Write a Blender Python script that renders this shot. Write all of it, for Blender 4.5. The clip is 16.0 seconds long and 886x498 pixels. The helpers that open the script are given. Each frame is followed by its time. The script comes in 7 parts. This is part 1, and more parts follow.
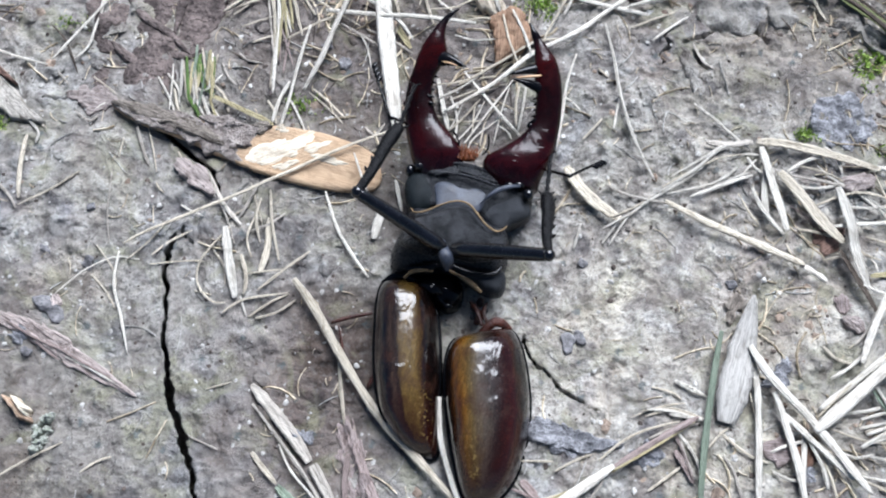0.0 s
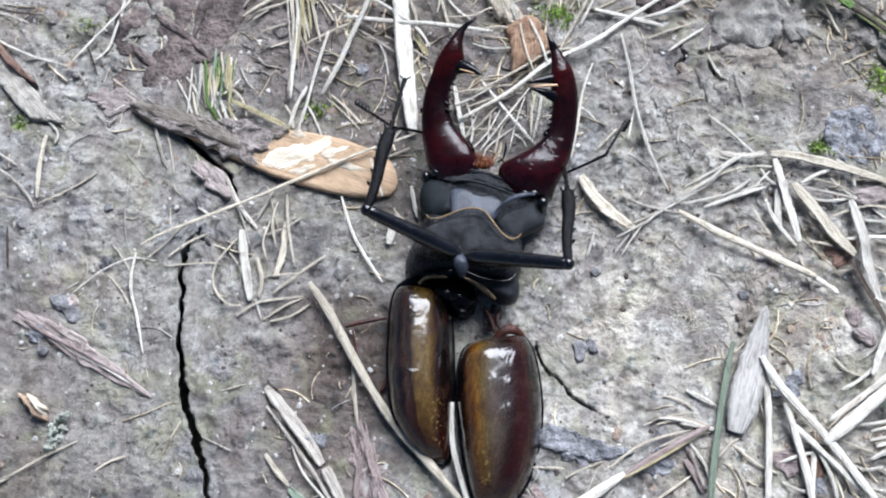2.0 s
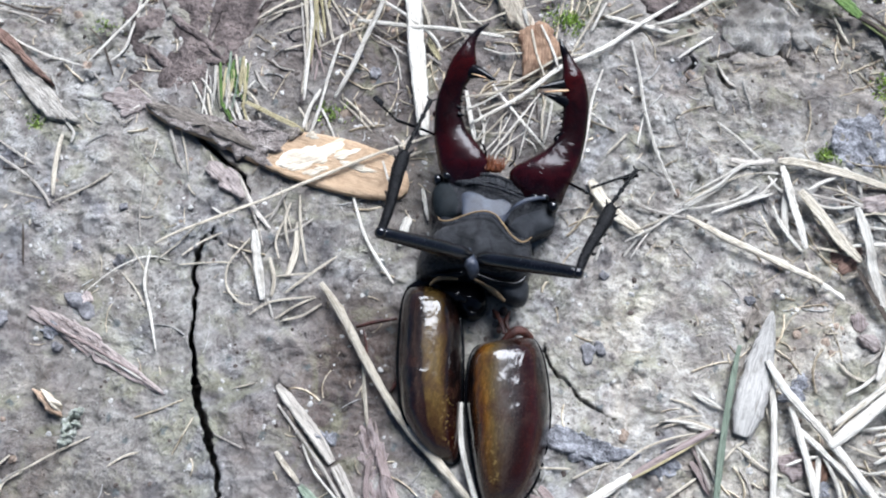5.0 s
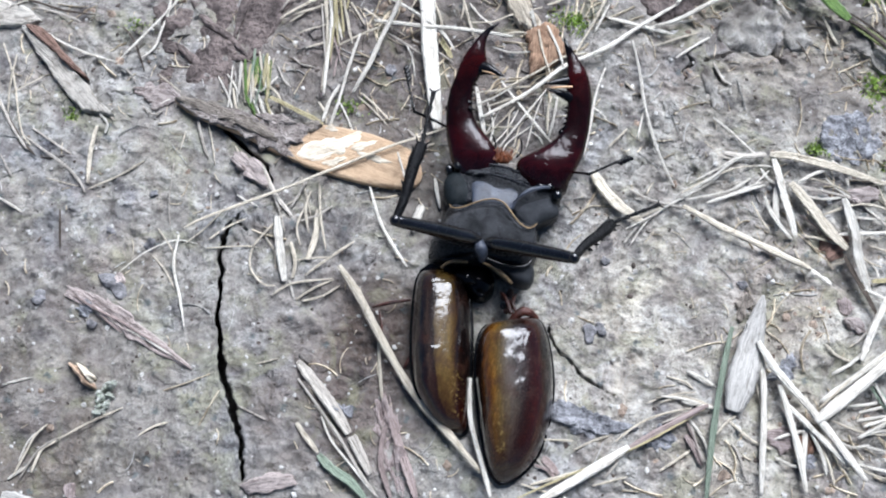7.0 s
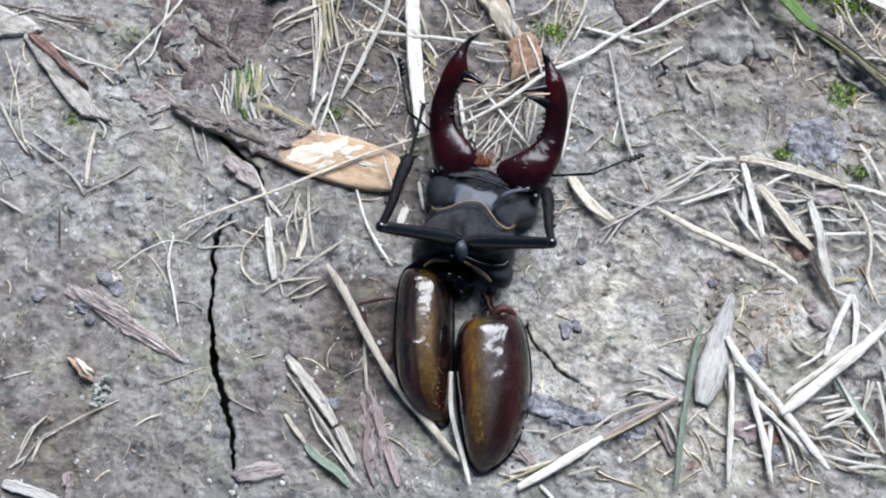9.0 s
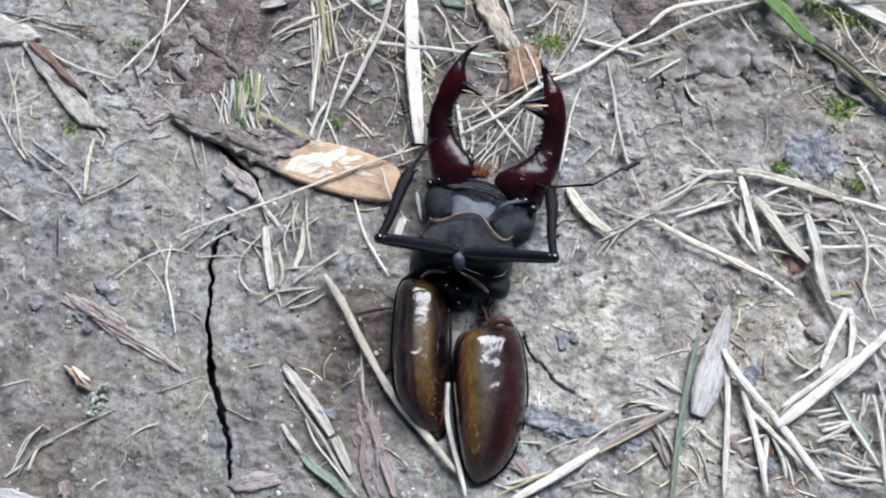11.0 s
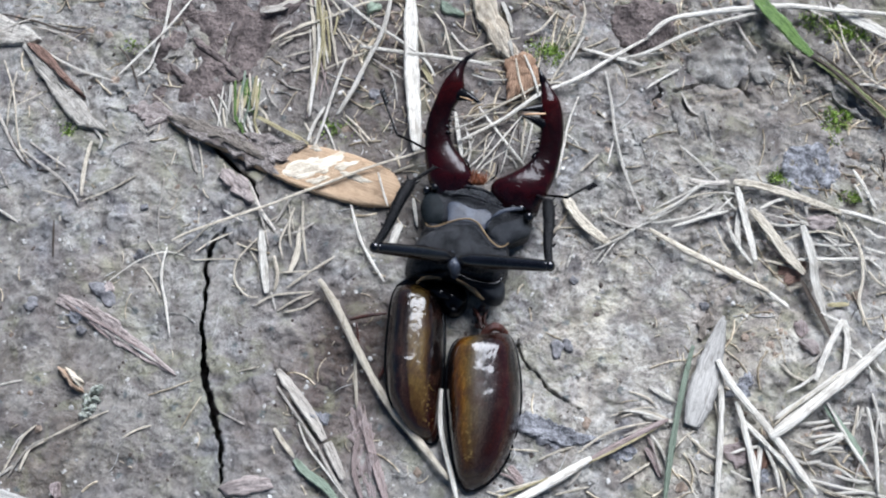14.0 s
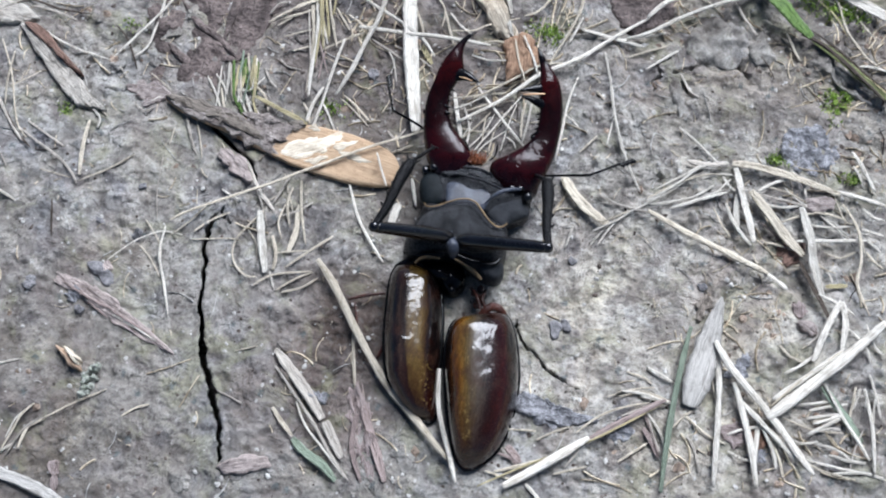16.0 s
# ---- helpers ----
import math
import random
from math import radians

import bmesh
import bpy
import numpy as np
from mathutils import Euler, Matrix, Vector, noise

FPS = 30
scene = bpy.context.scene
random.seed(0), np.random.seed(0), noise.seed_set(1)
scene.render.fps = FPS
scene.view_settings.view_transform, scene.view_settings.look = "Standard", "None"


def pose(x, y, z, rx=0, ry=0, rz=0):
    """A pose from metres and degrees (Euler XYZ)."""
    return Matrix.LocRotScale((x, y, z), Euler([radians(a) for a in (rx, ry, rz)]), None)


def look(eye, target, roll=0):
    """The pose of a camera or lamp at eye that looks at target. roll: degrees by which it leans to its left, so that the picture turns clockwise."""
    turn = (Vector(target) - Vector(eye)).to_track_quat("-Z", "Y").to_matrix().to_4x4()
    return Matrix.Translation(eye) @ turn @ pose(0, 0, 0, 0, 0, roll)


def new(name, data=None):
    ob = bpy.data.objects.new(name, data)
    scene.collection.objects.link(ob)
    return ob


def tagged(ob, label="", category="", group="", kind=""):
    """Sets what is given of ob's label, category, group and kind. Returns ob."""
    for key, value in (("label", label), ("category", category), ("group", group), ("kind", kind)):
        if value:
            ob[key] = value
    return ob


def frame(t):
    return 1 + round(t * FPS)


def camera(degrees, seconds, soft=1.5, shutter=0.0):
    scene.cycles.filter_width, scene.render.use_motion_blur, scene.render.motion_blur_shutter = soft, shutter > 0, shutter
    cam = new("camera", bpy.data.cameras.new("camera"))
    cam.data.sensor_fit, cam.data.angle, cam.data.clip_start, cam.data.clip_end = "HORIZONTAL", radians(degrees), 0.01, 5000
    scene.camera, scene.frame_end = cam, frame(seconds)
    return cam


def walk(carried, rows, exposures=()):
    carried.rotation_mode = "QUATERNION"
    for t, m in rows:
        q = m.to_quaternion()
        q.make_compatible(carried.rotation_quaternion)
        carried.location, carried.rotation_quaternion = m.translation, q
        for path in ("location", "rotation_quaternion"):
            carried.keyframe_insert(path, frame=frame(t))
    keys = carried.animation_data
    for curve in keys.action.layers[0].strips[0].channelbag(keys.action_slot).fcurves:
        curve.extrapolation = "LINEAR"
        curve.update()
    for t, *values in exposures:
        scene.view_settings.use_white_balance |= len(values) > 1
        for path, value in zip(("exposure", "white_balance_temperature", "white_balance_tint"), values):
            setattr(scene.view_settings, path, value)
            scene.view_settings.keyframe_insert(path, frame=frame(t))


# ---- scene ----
cam = camera(46.0, 16.0, 2.0)
PATH = [
    (0, (0.01632, -0.04800, 0.16591), (0.00342, 0.01017, -0.02501), -3.892),
    (0.5, (0.01564, -0.04813, 0.16713), (0.00228, 0.00992, -0.02380), -4.034),
    (1, (0.01523, -0.04890, 0.16680), (0.00118, 0.01026, -0.02374), -4.213),
    (1.5, (0.01442, -0.04829, 0.16710), (0.00082, 0.01030, -0.02364), -3.704),
    (2, (0.01467, -0.04824, 0.16731), (0.00087, 0.01046, -0.02338), -3.697),
    (2.5, (0.01484, -0.04843, 0.16718), (0.00088, 0.01072, -0.02337), -3.616),
    (3, (0.01444, -0.04828, 0.16713), (0.00101, 0.01084, -0.02346), -3.013),
    (3.5, (0.01500, -0.04882, 0.16678), (0.00098, 0.01113, -0.02351), -3.301),
    (4, (0.01426, -0.04796, 0.16725), (0.00111, 0.01103, -0.02340), -2.631),
    (6.5, (0.01291, -0.05463, 0.17551), (-0.00266, 0.00577, -0.01452), -3.830),
    (7, (0.01390, -0.05629, 0.17892), (-0.00160, 0.00393, -0.01117), -3.786),
    (7.5, (0.01582, -0.05805, 0.18262), (0.00014, 0.00224, -0.00744), -3.913),
    (8, (0.01695, -0.05912, 0.18560), (0.00182, 0.00123, -0.00447), -3.422),
    (8.5, (0.01738, -0.06011, 0.18626), (0.00227, 0.00137, -0.00346), -3.181),
    (9, (0.01762, -0.05958, 0.18651), (0.00217, 0.00198, -0.00315), -3.412),
    (11.5, (0.01743, -0.05848, 0.18727), (0.00221, 0.00460, -0.00192), -2.454),
    (12, (0.01771, -0.05908, 0.18701), (0.00231, 0.00488, -0.00186), -2.286),
    (12.5, (0.01794, -0.05860, 0.18717), (0.00243, 0.00508, -0.00179), -2.300),
    (13, (0.01805, -0.05853, 0.18726), (0.00256, 0.00527, -0.00165), -2.118),
    (13.5, (0.01843, -0.05893, 0.18699), (0.00267, 0.00544, -0.00171), -2.087),
    (14, (0.01836, -0.05915, 0.18691), (0.00287, 0.00518, -0.00183), -1.731),
    (14.5, (0.01808, -0.05904, 0.18701), (0.00317, 0.00439, -0.00208), -1.310),
    (15, (0.01850, -0.06054, 0.18642), (0.00351, 0.00324, -0.00254), -1.236),
    (15.5, (0.01851, -0.06044, 0.18643), (0.00374, 0.00231, -0.00290), -1.236),
    (16, (0.01869, -0.06064, 0.18627), (0.00386, 0.00180, -0.00315), -1.340),
]
EXPOSURE = [(0.0, 0.94, 5800, 10), (3.5, 0.98, 5800, 10), (6.5, 1.02, 5800, 10), (7.5, 0.90, 5800, 10), (9.0, 0.86, 5800, 10), (12.5, 0.76, 5800, 10), (16.0, 0.73, 5800, 10)]
walk(cam, [(t, look(eye, target, roll)) for t, eye, target, roll in PATH], EXPOSURE)

S = 0.001  # the place is laid out in millimetres


# ---- world, sun, exposure ----
SUN_DIR = Vector((0.16, 0.70, 0.82)).normalized()  # towards the light
world = bpy.data.worlds.new("world")
scene.world = world
world.use_nodes = True
wn, wl = world.node_tree.nodes, world.node_tree.links
sky = wn.new("ShaderNodeTexSky")
sky.sky_type, sky.sun_disc, sky.dust_density = "NISHITA", False, 0.2
sky.sun_elevation = math.asin(SUN_DIR.z)
sky.sun_rotation = math.atan2(SUN_DIR.x, SUN_DIR.y)
wl.new(sky.outputs[0], wn["Background"].inputs[0])
wn["Background"].inputs[1].default_value = 0.032
sun = new("sun", bpy.data.lights.new("sun", "SUN"))
sun.data.energy, sun.data.angle, sun.data.color = 4.8, radians(43), (1.0, 0.98, 0.972)
sun.matrix_world = look(SUN_DIR * 2, (0, 0, 0))


# ---- materials ----
class Nodes:
    """Short forms for building a node material."""

    def __init__(self, name, rough=0.8, metal=0.0, spec=0.4):
        self.mat = bpy.data.materials.new(name)
        self.mat.use_nodes = True
        self.n, self.l = self.mat.node_tree.nodes, self.mat.node_tree.links
        self.b = self.n["Principled BSDF"]
        self.b.inputs["Roughness"].default_value = rough
        self.b.inputs["Metallic"].default_value = metal
        self.b.inputs["Specular IOR Level"].default_value = spec

    def put(self, value, socket):
        if isinstance(value, (int, float)):
            socket.default_value = value
        elif isinstance(value, tuple):
            socket.default_value = (*value, 1) if len(value) == 3 and len(socket.default_value) == 4 else value
        else:
            self.l.new(value, socket)

    def coords(self, scale=(1, 1, 1), uv=False, loc=(0, 0, 0)):
        c, m = self.n.new("ShaderNodeTexCoord"), self.n.new("ShaderNodeMapping")
        self.l.new(c.outputs["UV" if uv else "Object"], m.inputs[0])
        m.inputs["Scale"].default_value, m.inputs["Location"].default_value = scale, loc
        return m.outputs[0]

    def noise(self, vec, scale, detail=5, rough=0.6, warp=0.0):
        t = self.n.new("ShaderNodeTexNoise")
        self.l.new(vec, t.inputs["Vector"])
        for key, value in (("Scale", scale), ("Detail", detail), ("Roughness", rough), ("Distortion", warp)):
            t.inputs[key].default_value = value
        return t.outputs["Fac"]

    def cells(self, vec, scale, out="Distance", feature="F1"):
        t = self.n.new("ShaderNodeTexVoronoi")
        t.feature = feature
        self.l.new(vec, t.inputs["Vector"])
        t.inputs["Scale"].default_value = scale
        return t.outputs[out]

    def ramp(self, fac, *stops):
        r = self.n.new("ShaderNodeValToRGB")
        self.l.new(fac, r.inputs[0])
        e = r.color_ramp.elements
        while len(e) < len(stops):
            e.new(0.5)
        for el, (at, col) in zip(e, stops):
            el.position = at
            el.color = (*col, 1) if isinstance(col, tuple) else (col, col, col, 1)
        return r.outputs[0]

    def mix(self, fac, a, b, how="MIX"):
        m = self.n.new("ShaderNodeMix")
        m.data_type, m.blend_type = "RGBA", how
        self.put(fac, m.inputs[0])
        self.put(a, m.inputs[6])
        self.put(b, m.inputs[7])
        return m.outputs[2]

    def math(self, op, a, b=0.0):
        m = self.n.new("ShaderNodeMath")
        m.operation = op
        self.put(a, m.inputs[0])
        self.put(b, m.inputs[1])
        return m.outputs[0]

    def rand(self):
        return self.n.new("ShaderNodeObjectInfo").outputs["Random"]

    def island(self):
        return self.n.new("ShaderNodeNewGeometry").outputs["Random Per Island"]

    def vary(self, col, lo=0.75, hi=1.2, island=False):
        return self.mix(1.0, col, self.ramp(self.island() if island else self.rand(), (0, lo), (1, hi)), "MULTIPLY")

    def bump(self, height, strength=0.4, mm=0.2):
        b = self.n.new("ShaderNodeBump")
        self.l.new(height, b.inputs["Height"])
        b.inputs["Strength"].default_value, b.inputs["Distance"].default_value = strength, mm * S
        self.l.new(b.outputs[0], self.b.inputs["Normal"])

    def done(self, col, rough=None):
        self.put(col, self.b.inputs["Base Color"])
        if rough is not None:
            self.put(rough, self.b.inputs["Roughness"])
        return self.mat


def soil_material():
    m = Nodes("dry clay soil", 0.94, spec=0.2)
    v = m.coords((1000, 1000, 1000))
    flat = m.coords((1000, 1000, 0))
    mid, fine, grain = m.noise(v, 0.16, 5, 0.6, 0.3), m.noise(v, 0.7, 5, 0.7, 0.15), m.noise(v, 2.6, 4, 0.75, 0.0)
    warp = m.n.new("ShaderNodeTexNoise")
    m.l.new(v, warp.inputs["Vector"])
    warp.inputs["Scale"].default_value, warp.inputs["Detail"].default_value = 1.4, 4
    bent = m.n.new("ShaderNodeVectorMath")
    bent.operation = "MULTIPLY_ADD"
    m.l.new(warp.outputs["Color"], bent.inputs[0])
    bent.inputs[1].default_value = (2.2, 2.2, 0)
    m.l.new(flat, bent.inputs[2])

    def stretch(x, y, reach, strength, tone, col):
        """A paler or darker stretch of soil colour with a ragged border; some are painted shade."""
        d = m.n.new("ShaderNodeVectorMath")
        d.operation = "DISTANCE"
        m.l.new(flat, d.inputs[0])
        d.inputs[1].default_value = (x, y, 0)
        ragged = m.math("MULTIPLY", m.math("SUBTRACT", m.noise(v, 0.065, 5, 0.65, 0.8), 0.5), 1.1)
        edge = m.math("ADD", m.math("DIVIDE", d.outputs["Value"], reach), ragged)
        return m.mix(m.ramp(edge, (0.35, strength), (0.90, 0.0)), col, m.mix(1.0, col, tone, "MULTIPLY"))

    col = m.ramp(mid, (0.34, (0.262, 0.247, 0.224)), (0.46, (0.335, 0.320, 0.292)), (0.54, (0.385, 0.371, 0.342)), (0.66, (0.47, 0.456, 0.424)))
    # drier, greener and more violet clay in broad patches
    broad = m.n.new("ShaderNodeTexNoise")
    m.l.new(v, broad.inputs["Vector"])
    for key, value in (("Scale", 0.045), ("Detail", 6), ("Roughness", 0.68), ("Distortion", 0.9)):
        broad.inputs[key].default_value = value
    tint = m.n.new("ShaderNodeSeparateColor")
    m.l.new(broad.outputs["Color"], tint.inputs[0])
    col = m.mix(m.ramp(tint.outputs[0], (0.50, 0.0), (0.66, 0.75)), col, m.mix(1.0, col, (1.12, 1.09, 0.99), "MULTIPLY"))
    col = m.mix(m.ramp(tint.outputs[1], (0.50, 0.0), (0.66, 0.75)), col, m.mix(1.0, col, (0.78, 0.71, 0.70), "MULTIPLY"))
    col = m.mix(m.ramp(tint.outputs[2], (0.50, 0.0), (0.66, 0.70)), col, m.mix(1.0, col, (0.76, 0.81, 0.93), "MULTIPLY"))
    col = stretch(44, -12, 52, 0.75, (1.34, 1.31, 1.25), col)
    col = stretch(-84, -60, 74, 0.85, (0.60, 0.57, 0.56), col)
    col = stretch(92, 70, 46, 0.8, (0.68, 0.64, 0.60), col)
    col = stretch(-10, 46, 40, 0.88, (0.52, 0.465, 0.455), col)
    col = stretch(55, 48, 30, 0.7, (0.74, 0.70, 0.66), col)
    col = stretch(-30, -62, 50, 0.75, (0.82, 0.80, 0.78), col)
    col = stretch(-44, 42, 24, 0.6, (0.78, 0.72, 0.72), col)
    # shade beside the left wing case, painted into the soil colour
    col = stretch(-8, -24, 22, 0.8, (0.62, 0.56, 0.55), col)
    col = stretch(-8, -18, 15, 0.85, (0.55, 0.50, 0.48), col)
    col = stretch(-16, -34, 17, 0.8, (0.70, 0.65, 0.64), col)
    # darker soil left of the head and inside the jaws
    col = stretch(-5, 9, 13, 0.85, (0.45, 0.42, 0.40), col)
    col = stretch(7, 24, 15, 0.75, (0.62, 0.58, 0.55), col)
    col = stretch(72, 14, 36, 0.75, (1.22, 1.21, 1.19), col)
    col = stretch(44, 44, 22, 0.7, (1.2, 1.19, 1.15), col)
    # more of the wing case's shade, painted into the soil colour
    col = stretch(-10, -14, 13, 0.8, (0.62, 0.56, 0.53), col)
    # darker soil beside the left jaw
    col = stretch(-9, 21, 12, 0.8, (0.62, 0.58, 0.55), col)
    col = stretch(-26, 10, 24, 0.7, (0.78, 0.75, 0.73), col)
    col = stretch(-24, 34, 26, 0.6, (0.80, 0.77, 0.75), col)
    col = stretch(-62, -46, 34, 0.65, (0.84, 0.82, 0.80), col)
    # crumbs and pits, told apart by their tone
    def pick(scale):
        """One even random value for each cell."""
        s = m.n.new("ShaderNodeSeparateColor")
        m.l.new(m.cells(bent.outputs[0], scale, "Color"), s.inputs[0])
        return s.outputs[0]

    crumb, small = pick(0.8), pick(1.9)
    col = m.mix(0.38, col, m.mix(1.0, col, m.ramp(crumb, (0.0, (0.42, 0.40, 0.40)), (0.25, (0.84, 0.82, 0.81)), (0.7, (1.02, 1.01, 1.0)), (1.0, (1.24, 1.24, 1.22))), "MULTIPLY"))
    col = m.mix(0.42, col, m.mix(1.0, col, m.ramp(small, (0.0, 0.5), (0.25, 0.9), (0.8, 1.04), (1.0, 1.34)), "MULTIPLY"))
    col = m.mix(m.ramp(m.noise(v, 0.09, 4, 0.6, 1.2), (0.53, 0.0), (0.64, 0.5)), col, (0.25, 0.25, 0.155))
    col = m.mix(m.ramp(m.noise(v, 0.13, 4, 0.6, 1.0), (0.54, 0.0), (0.64, 0.5)), col, (0.215, 0.187, 0.175))
    col = m.mix(m.ramp(fine, (0.38, 0.65), (0.46, 0.0)), col, (0.15, 0.138, 0.130))
    col = m.mix(m.ramp(grain, (0.38, 0.4), (0.45, 0.0)), col, (0.22, 0.205, 0.19))
    blotch = m.noise(v, 0.33, 5, 0.62, 0.5)
    col = m.mix(m.ramp(blotch, (0.52, 0.0), (0.62, 0.7)), col, m.mix(1.0, col, (0.58, 0.55, 0.545), "MULTIPLY"))
    col = m.mix(m.ramp(blotch, (0.37, 0.5), (0.47, 0.0)), col, m.mix(1.0, col, (1.24, 1.22, 1.18), "MULTIPLY"))
    smudge = m.math("ADD", m.cells(bent.outputs[0], 0.10), m.math("MULTIPLY", m.noise(v, 0.5, 4, 0.6), 0.25))
    col = m.mix(m.ramp(smudge, (0.22, 0.9), (0.36, 0.0)), col, m.mix(1.0, col, (0.48, 0.48, 0.53), "MULTIPLY"))
    spots = m.cells(bent.outputs[0], 0.22)
    col = m.mix(m.ramp(spots, (0.09, 0.8), (0.17, 0.0)), col, (0.12, 0.135, 0.135))
    lumps = m.math("ADD", m.math("MULTIPLY", crumb, 0.10), m.math("MULTIPLY", small, 0.07))
    m.bump(m.math("ADD", m.math("MULTIPLY", mid, 1.2), m.math("ADD", lumps, m.math("ADD", m.math("MULTIPLY", fine, 0.7), m.math("MULTIPLY", grain, 0.4)))), 1.0, 1.1)
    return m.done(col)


def straw_material(name, dark, pale, rough=0.62, stain=0.6, mm=0.3):
    m = Nodes(name, rough, spec=0.3)
    grain = m.noise(m.coords((0.09, 2.4, 1), True), 2.0, 7, 0.7, 0.12)
    lines = m.noise(m.coords((0.05, 5.5, 1), True, (3, 1, 0)), 2.0, 4, 0.7, 0.2)
    blot = m.noise(m.coords((0.35, 0.8, 1), True, (1, 5, 0)), 1.0, 5, 0.7, 0.5)
    col = m.ramp(grain, (0.32, dark), (0.54, pale))
    dirty = m.mix(1.0, dark, (0.5, 0.46, 0.42), "MULTIPLY")
    col = m.mix(m.ramp(lines, (0.32, 0.5), (0.41, 0.0)), col, dirty)
    col = m.mix(m.ramp(blot, (0.50, 0.0), (0.64, stain)), col, m.mix(0.5, dark, dirty))
    m.bump(m.math("ADD", grain, m.math("MULTIPLY", lines, 0.8)), 0.8, mm * 2)
    return m.done(m.vary(col, 0.78, 1.12))


def plain_material(name, dark, pale, scale=1.2, rough=0.8, spec=0.35, bump=0.5, mm=0.3, island=False, stretch=(1, 1, 1)):
    m = Nodes(name, rough, spec=spec)
    v = m.coords(tuple(1000 * k for k in stretch))
    a, b = m.noise(v, scale, 6, 0.65, 0.1), m.noise(v, scale * 5, 4, 0.6)
    col = m.ramp(a, (0.38, dark), (0.61, pale))
    col = m.mix(m.ramp(b, (0.36, 0.7), (0.46, 0.0)), col, m.mix(1.0, dark, (0.6, 0.6, 0.6), "MULTIPLY"))
    m.bump(m.math("ADD", a, m.math("MULTIPLY", b, 0.4)), bump, mm * 2.5)
    return m.done(m.vary(col, 0.7, 1.2, island) if island else col)


def chitin_material(name, dark, pale, rough=0.25, scale=0.5, bump=0.15, mm=0.1, spec=0.5, coat=0.0, glaze=0.12):
    m = Nodes(name, rough, spec=spec)
    v = m.coords((1000, 1000, 1000))
    a, b = m.noise(v, scale, 4, 0.6, 0.4), m.noise(v, 2.6, 5, 0.75)
    col = m.ramp(a, (0.35, dark), (0.65, pale))
    m.bump(b, bump, mm)
    m.b.inputs["Coat Weight"].default_value = coat
    m.b.inputs["Coat Roughness"].default_value = glaze
    return m.done(col, m.ramp(b, (0.38, rough * 0.75), (0.62, min(1, rough * 1.4))))


def elytron_material(name, *bands):
    m = Nodes(name, 0.3, spec=0.10)
    sep = m.n.new("ShaderNodeSeparateXYZ")
    m.l.new(m.n.new("ShaderNodeTexCoord").outputs["UV"], sep.inputs[0])
    v = m.coords((1000, 330, 1000))
    streak, blot = m.noise(v, 0.38, 5, 0.6, 0.5), m.noise(m.coords((1000, 1000, 1000)), 0.30, 5, 0.65)
    fine = m.noise(m.coords((1000, 600, 1000)), 4.0, 5, 0.75)
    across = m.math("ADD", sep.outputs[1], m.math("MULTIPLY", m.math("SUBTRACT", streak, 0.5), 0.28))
    # own brown, gold and red bands, with rim shading painted into the edges
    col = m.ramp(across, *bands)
    lines = m.noise(m.coords((1000, 240, 1000)), 1.9, 5, 0.75, 0.5)
    col = m.mix(1.0, col, m.ramp(lines, (0.36, 0.62), (0.50, 0.95), (0.62, 1.3)), "MULTIPLY")
    col = m.mix(m.ramp(blot, (0.38, 0.5), (0.50, 0.0)), col, (0.028, 0.012, 0.008))
    col = m.mix(m.ramp(fine, (0.54, 0.0), (0.68, 0.8)), col, m.mix(1.0, col, (1.9, 1.8, 1.5), "MULTIPLY"))
    col = m.mix(m.ramp(m.math("ADD", sep.outputs[0], m.math("MULTIPLY", m.math("SUBTRACT", blot, 0.5), 0.8)), (0.55, 0.0), (0.88, 0.85)), col, (0.020, 0.004, 0.002))
    # worn golden flecks towards the tip
    worn = m.math("MULTIPLY", m.ramp(sep.outputs[0], (0.52, 0.0), (0.62, 1.0), (0.78, 1.0), (0.86, 0.0)), m.ramp(sep.outputs[1], (0.08, 0.0), (0.15, 1.0), (0.32, 1.0), (0.42, 0.0)))
    flecks = m.ramp(m.noise(m.coords((1000, 700, 1000)), 1.5, 4, 0.7, 0.6), (0.56, 0.0), (0.64, 0.45))
    col = m.mix(m.math("MULTIPLY", worn, flecks), col, (0.24, 0.165, 0.055))
    m.b.inputs["Coat Weight"].default_value, m.b.inputs["Coat Roughness"].default_value = 0.85, 0.13
    m.bump(m.math("ADD", m.math("MULTIPLY", fine, 0.08), blot), 0.2, 0.5)
    wavy = m.n.new("ShaderNodeBump")
    wavy.inputs["Strength"].default_value, wavy.inputs["Distance"].default_value = 0.22, 0.0012
    m.l.new(m.noise(m.coords((1000, 600, 1000)), 0.40, 2.0, 0.5, 0.5), wavy.inputs["Height"])
    m.l.new(wavy.outputs[0], m.b.inputs["Coat Normal"])
    return m.done(col, m.ramp(fine, (0.40, 0.20), (0.62, 0.30)))


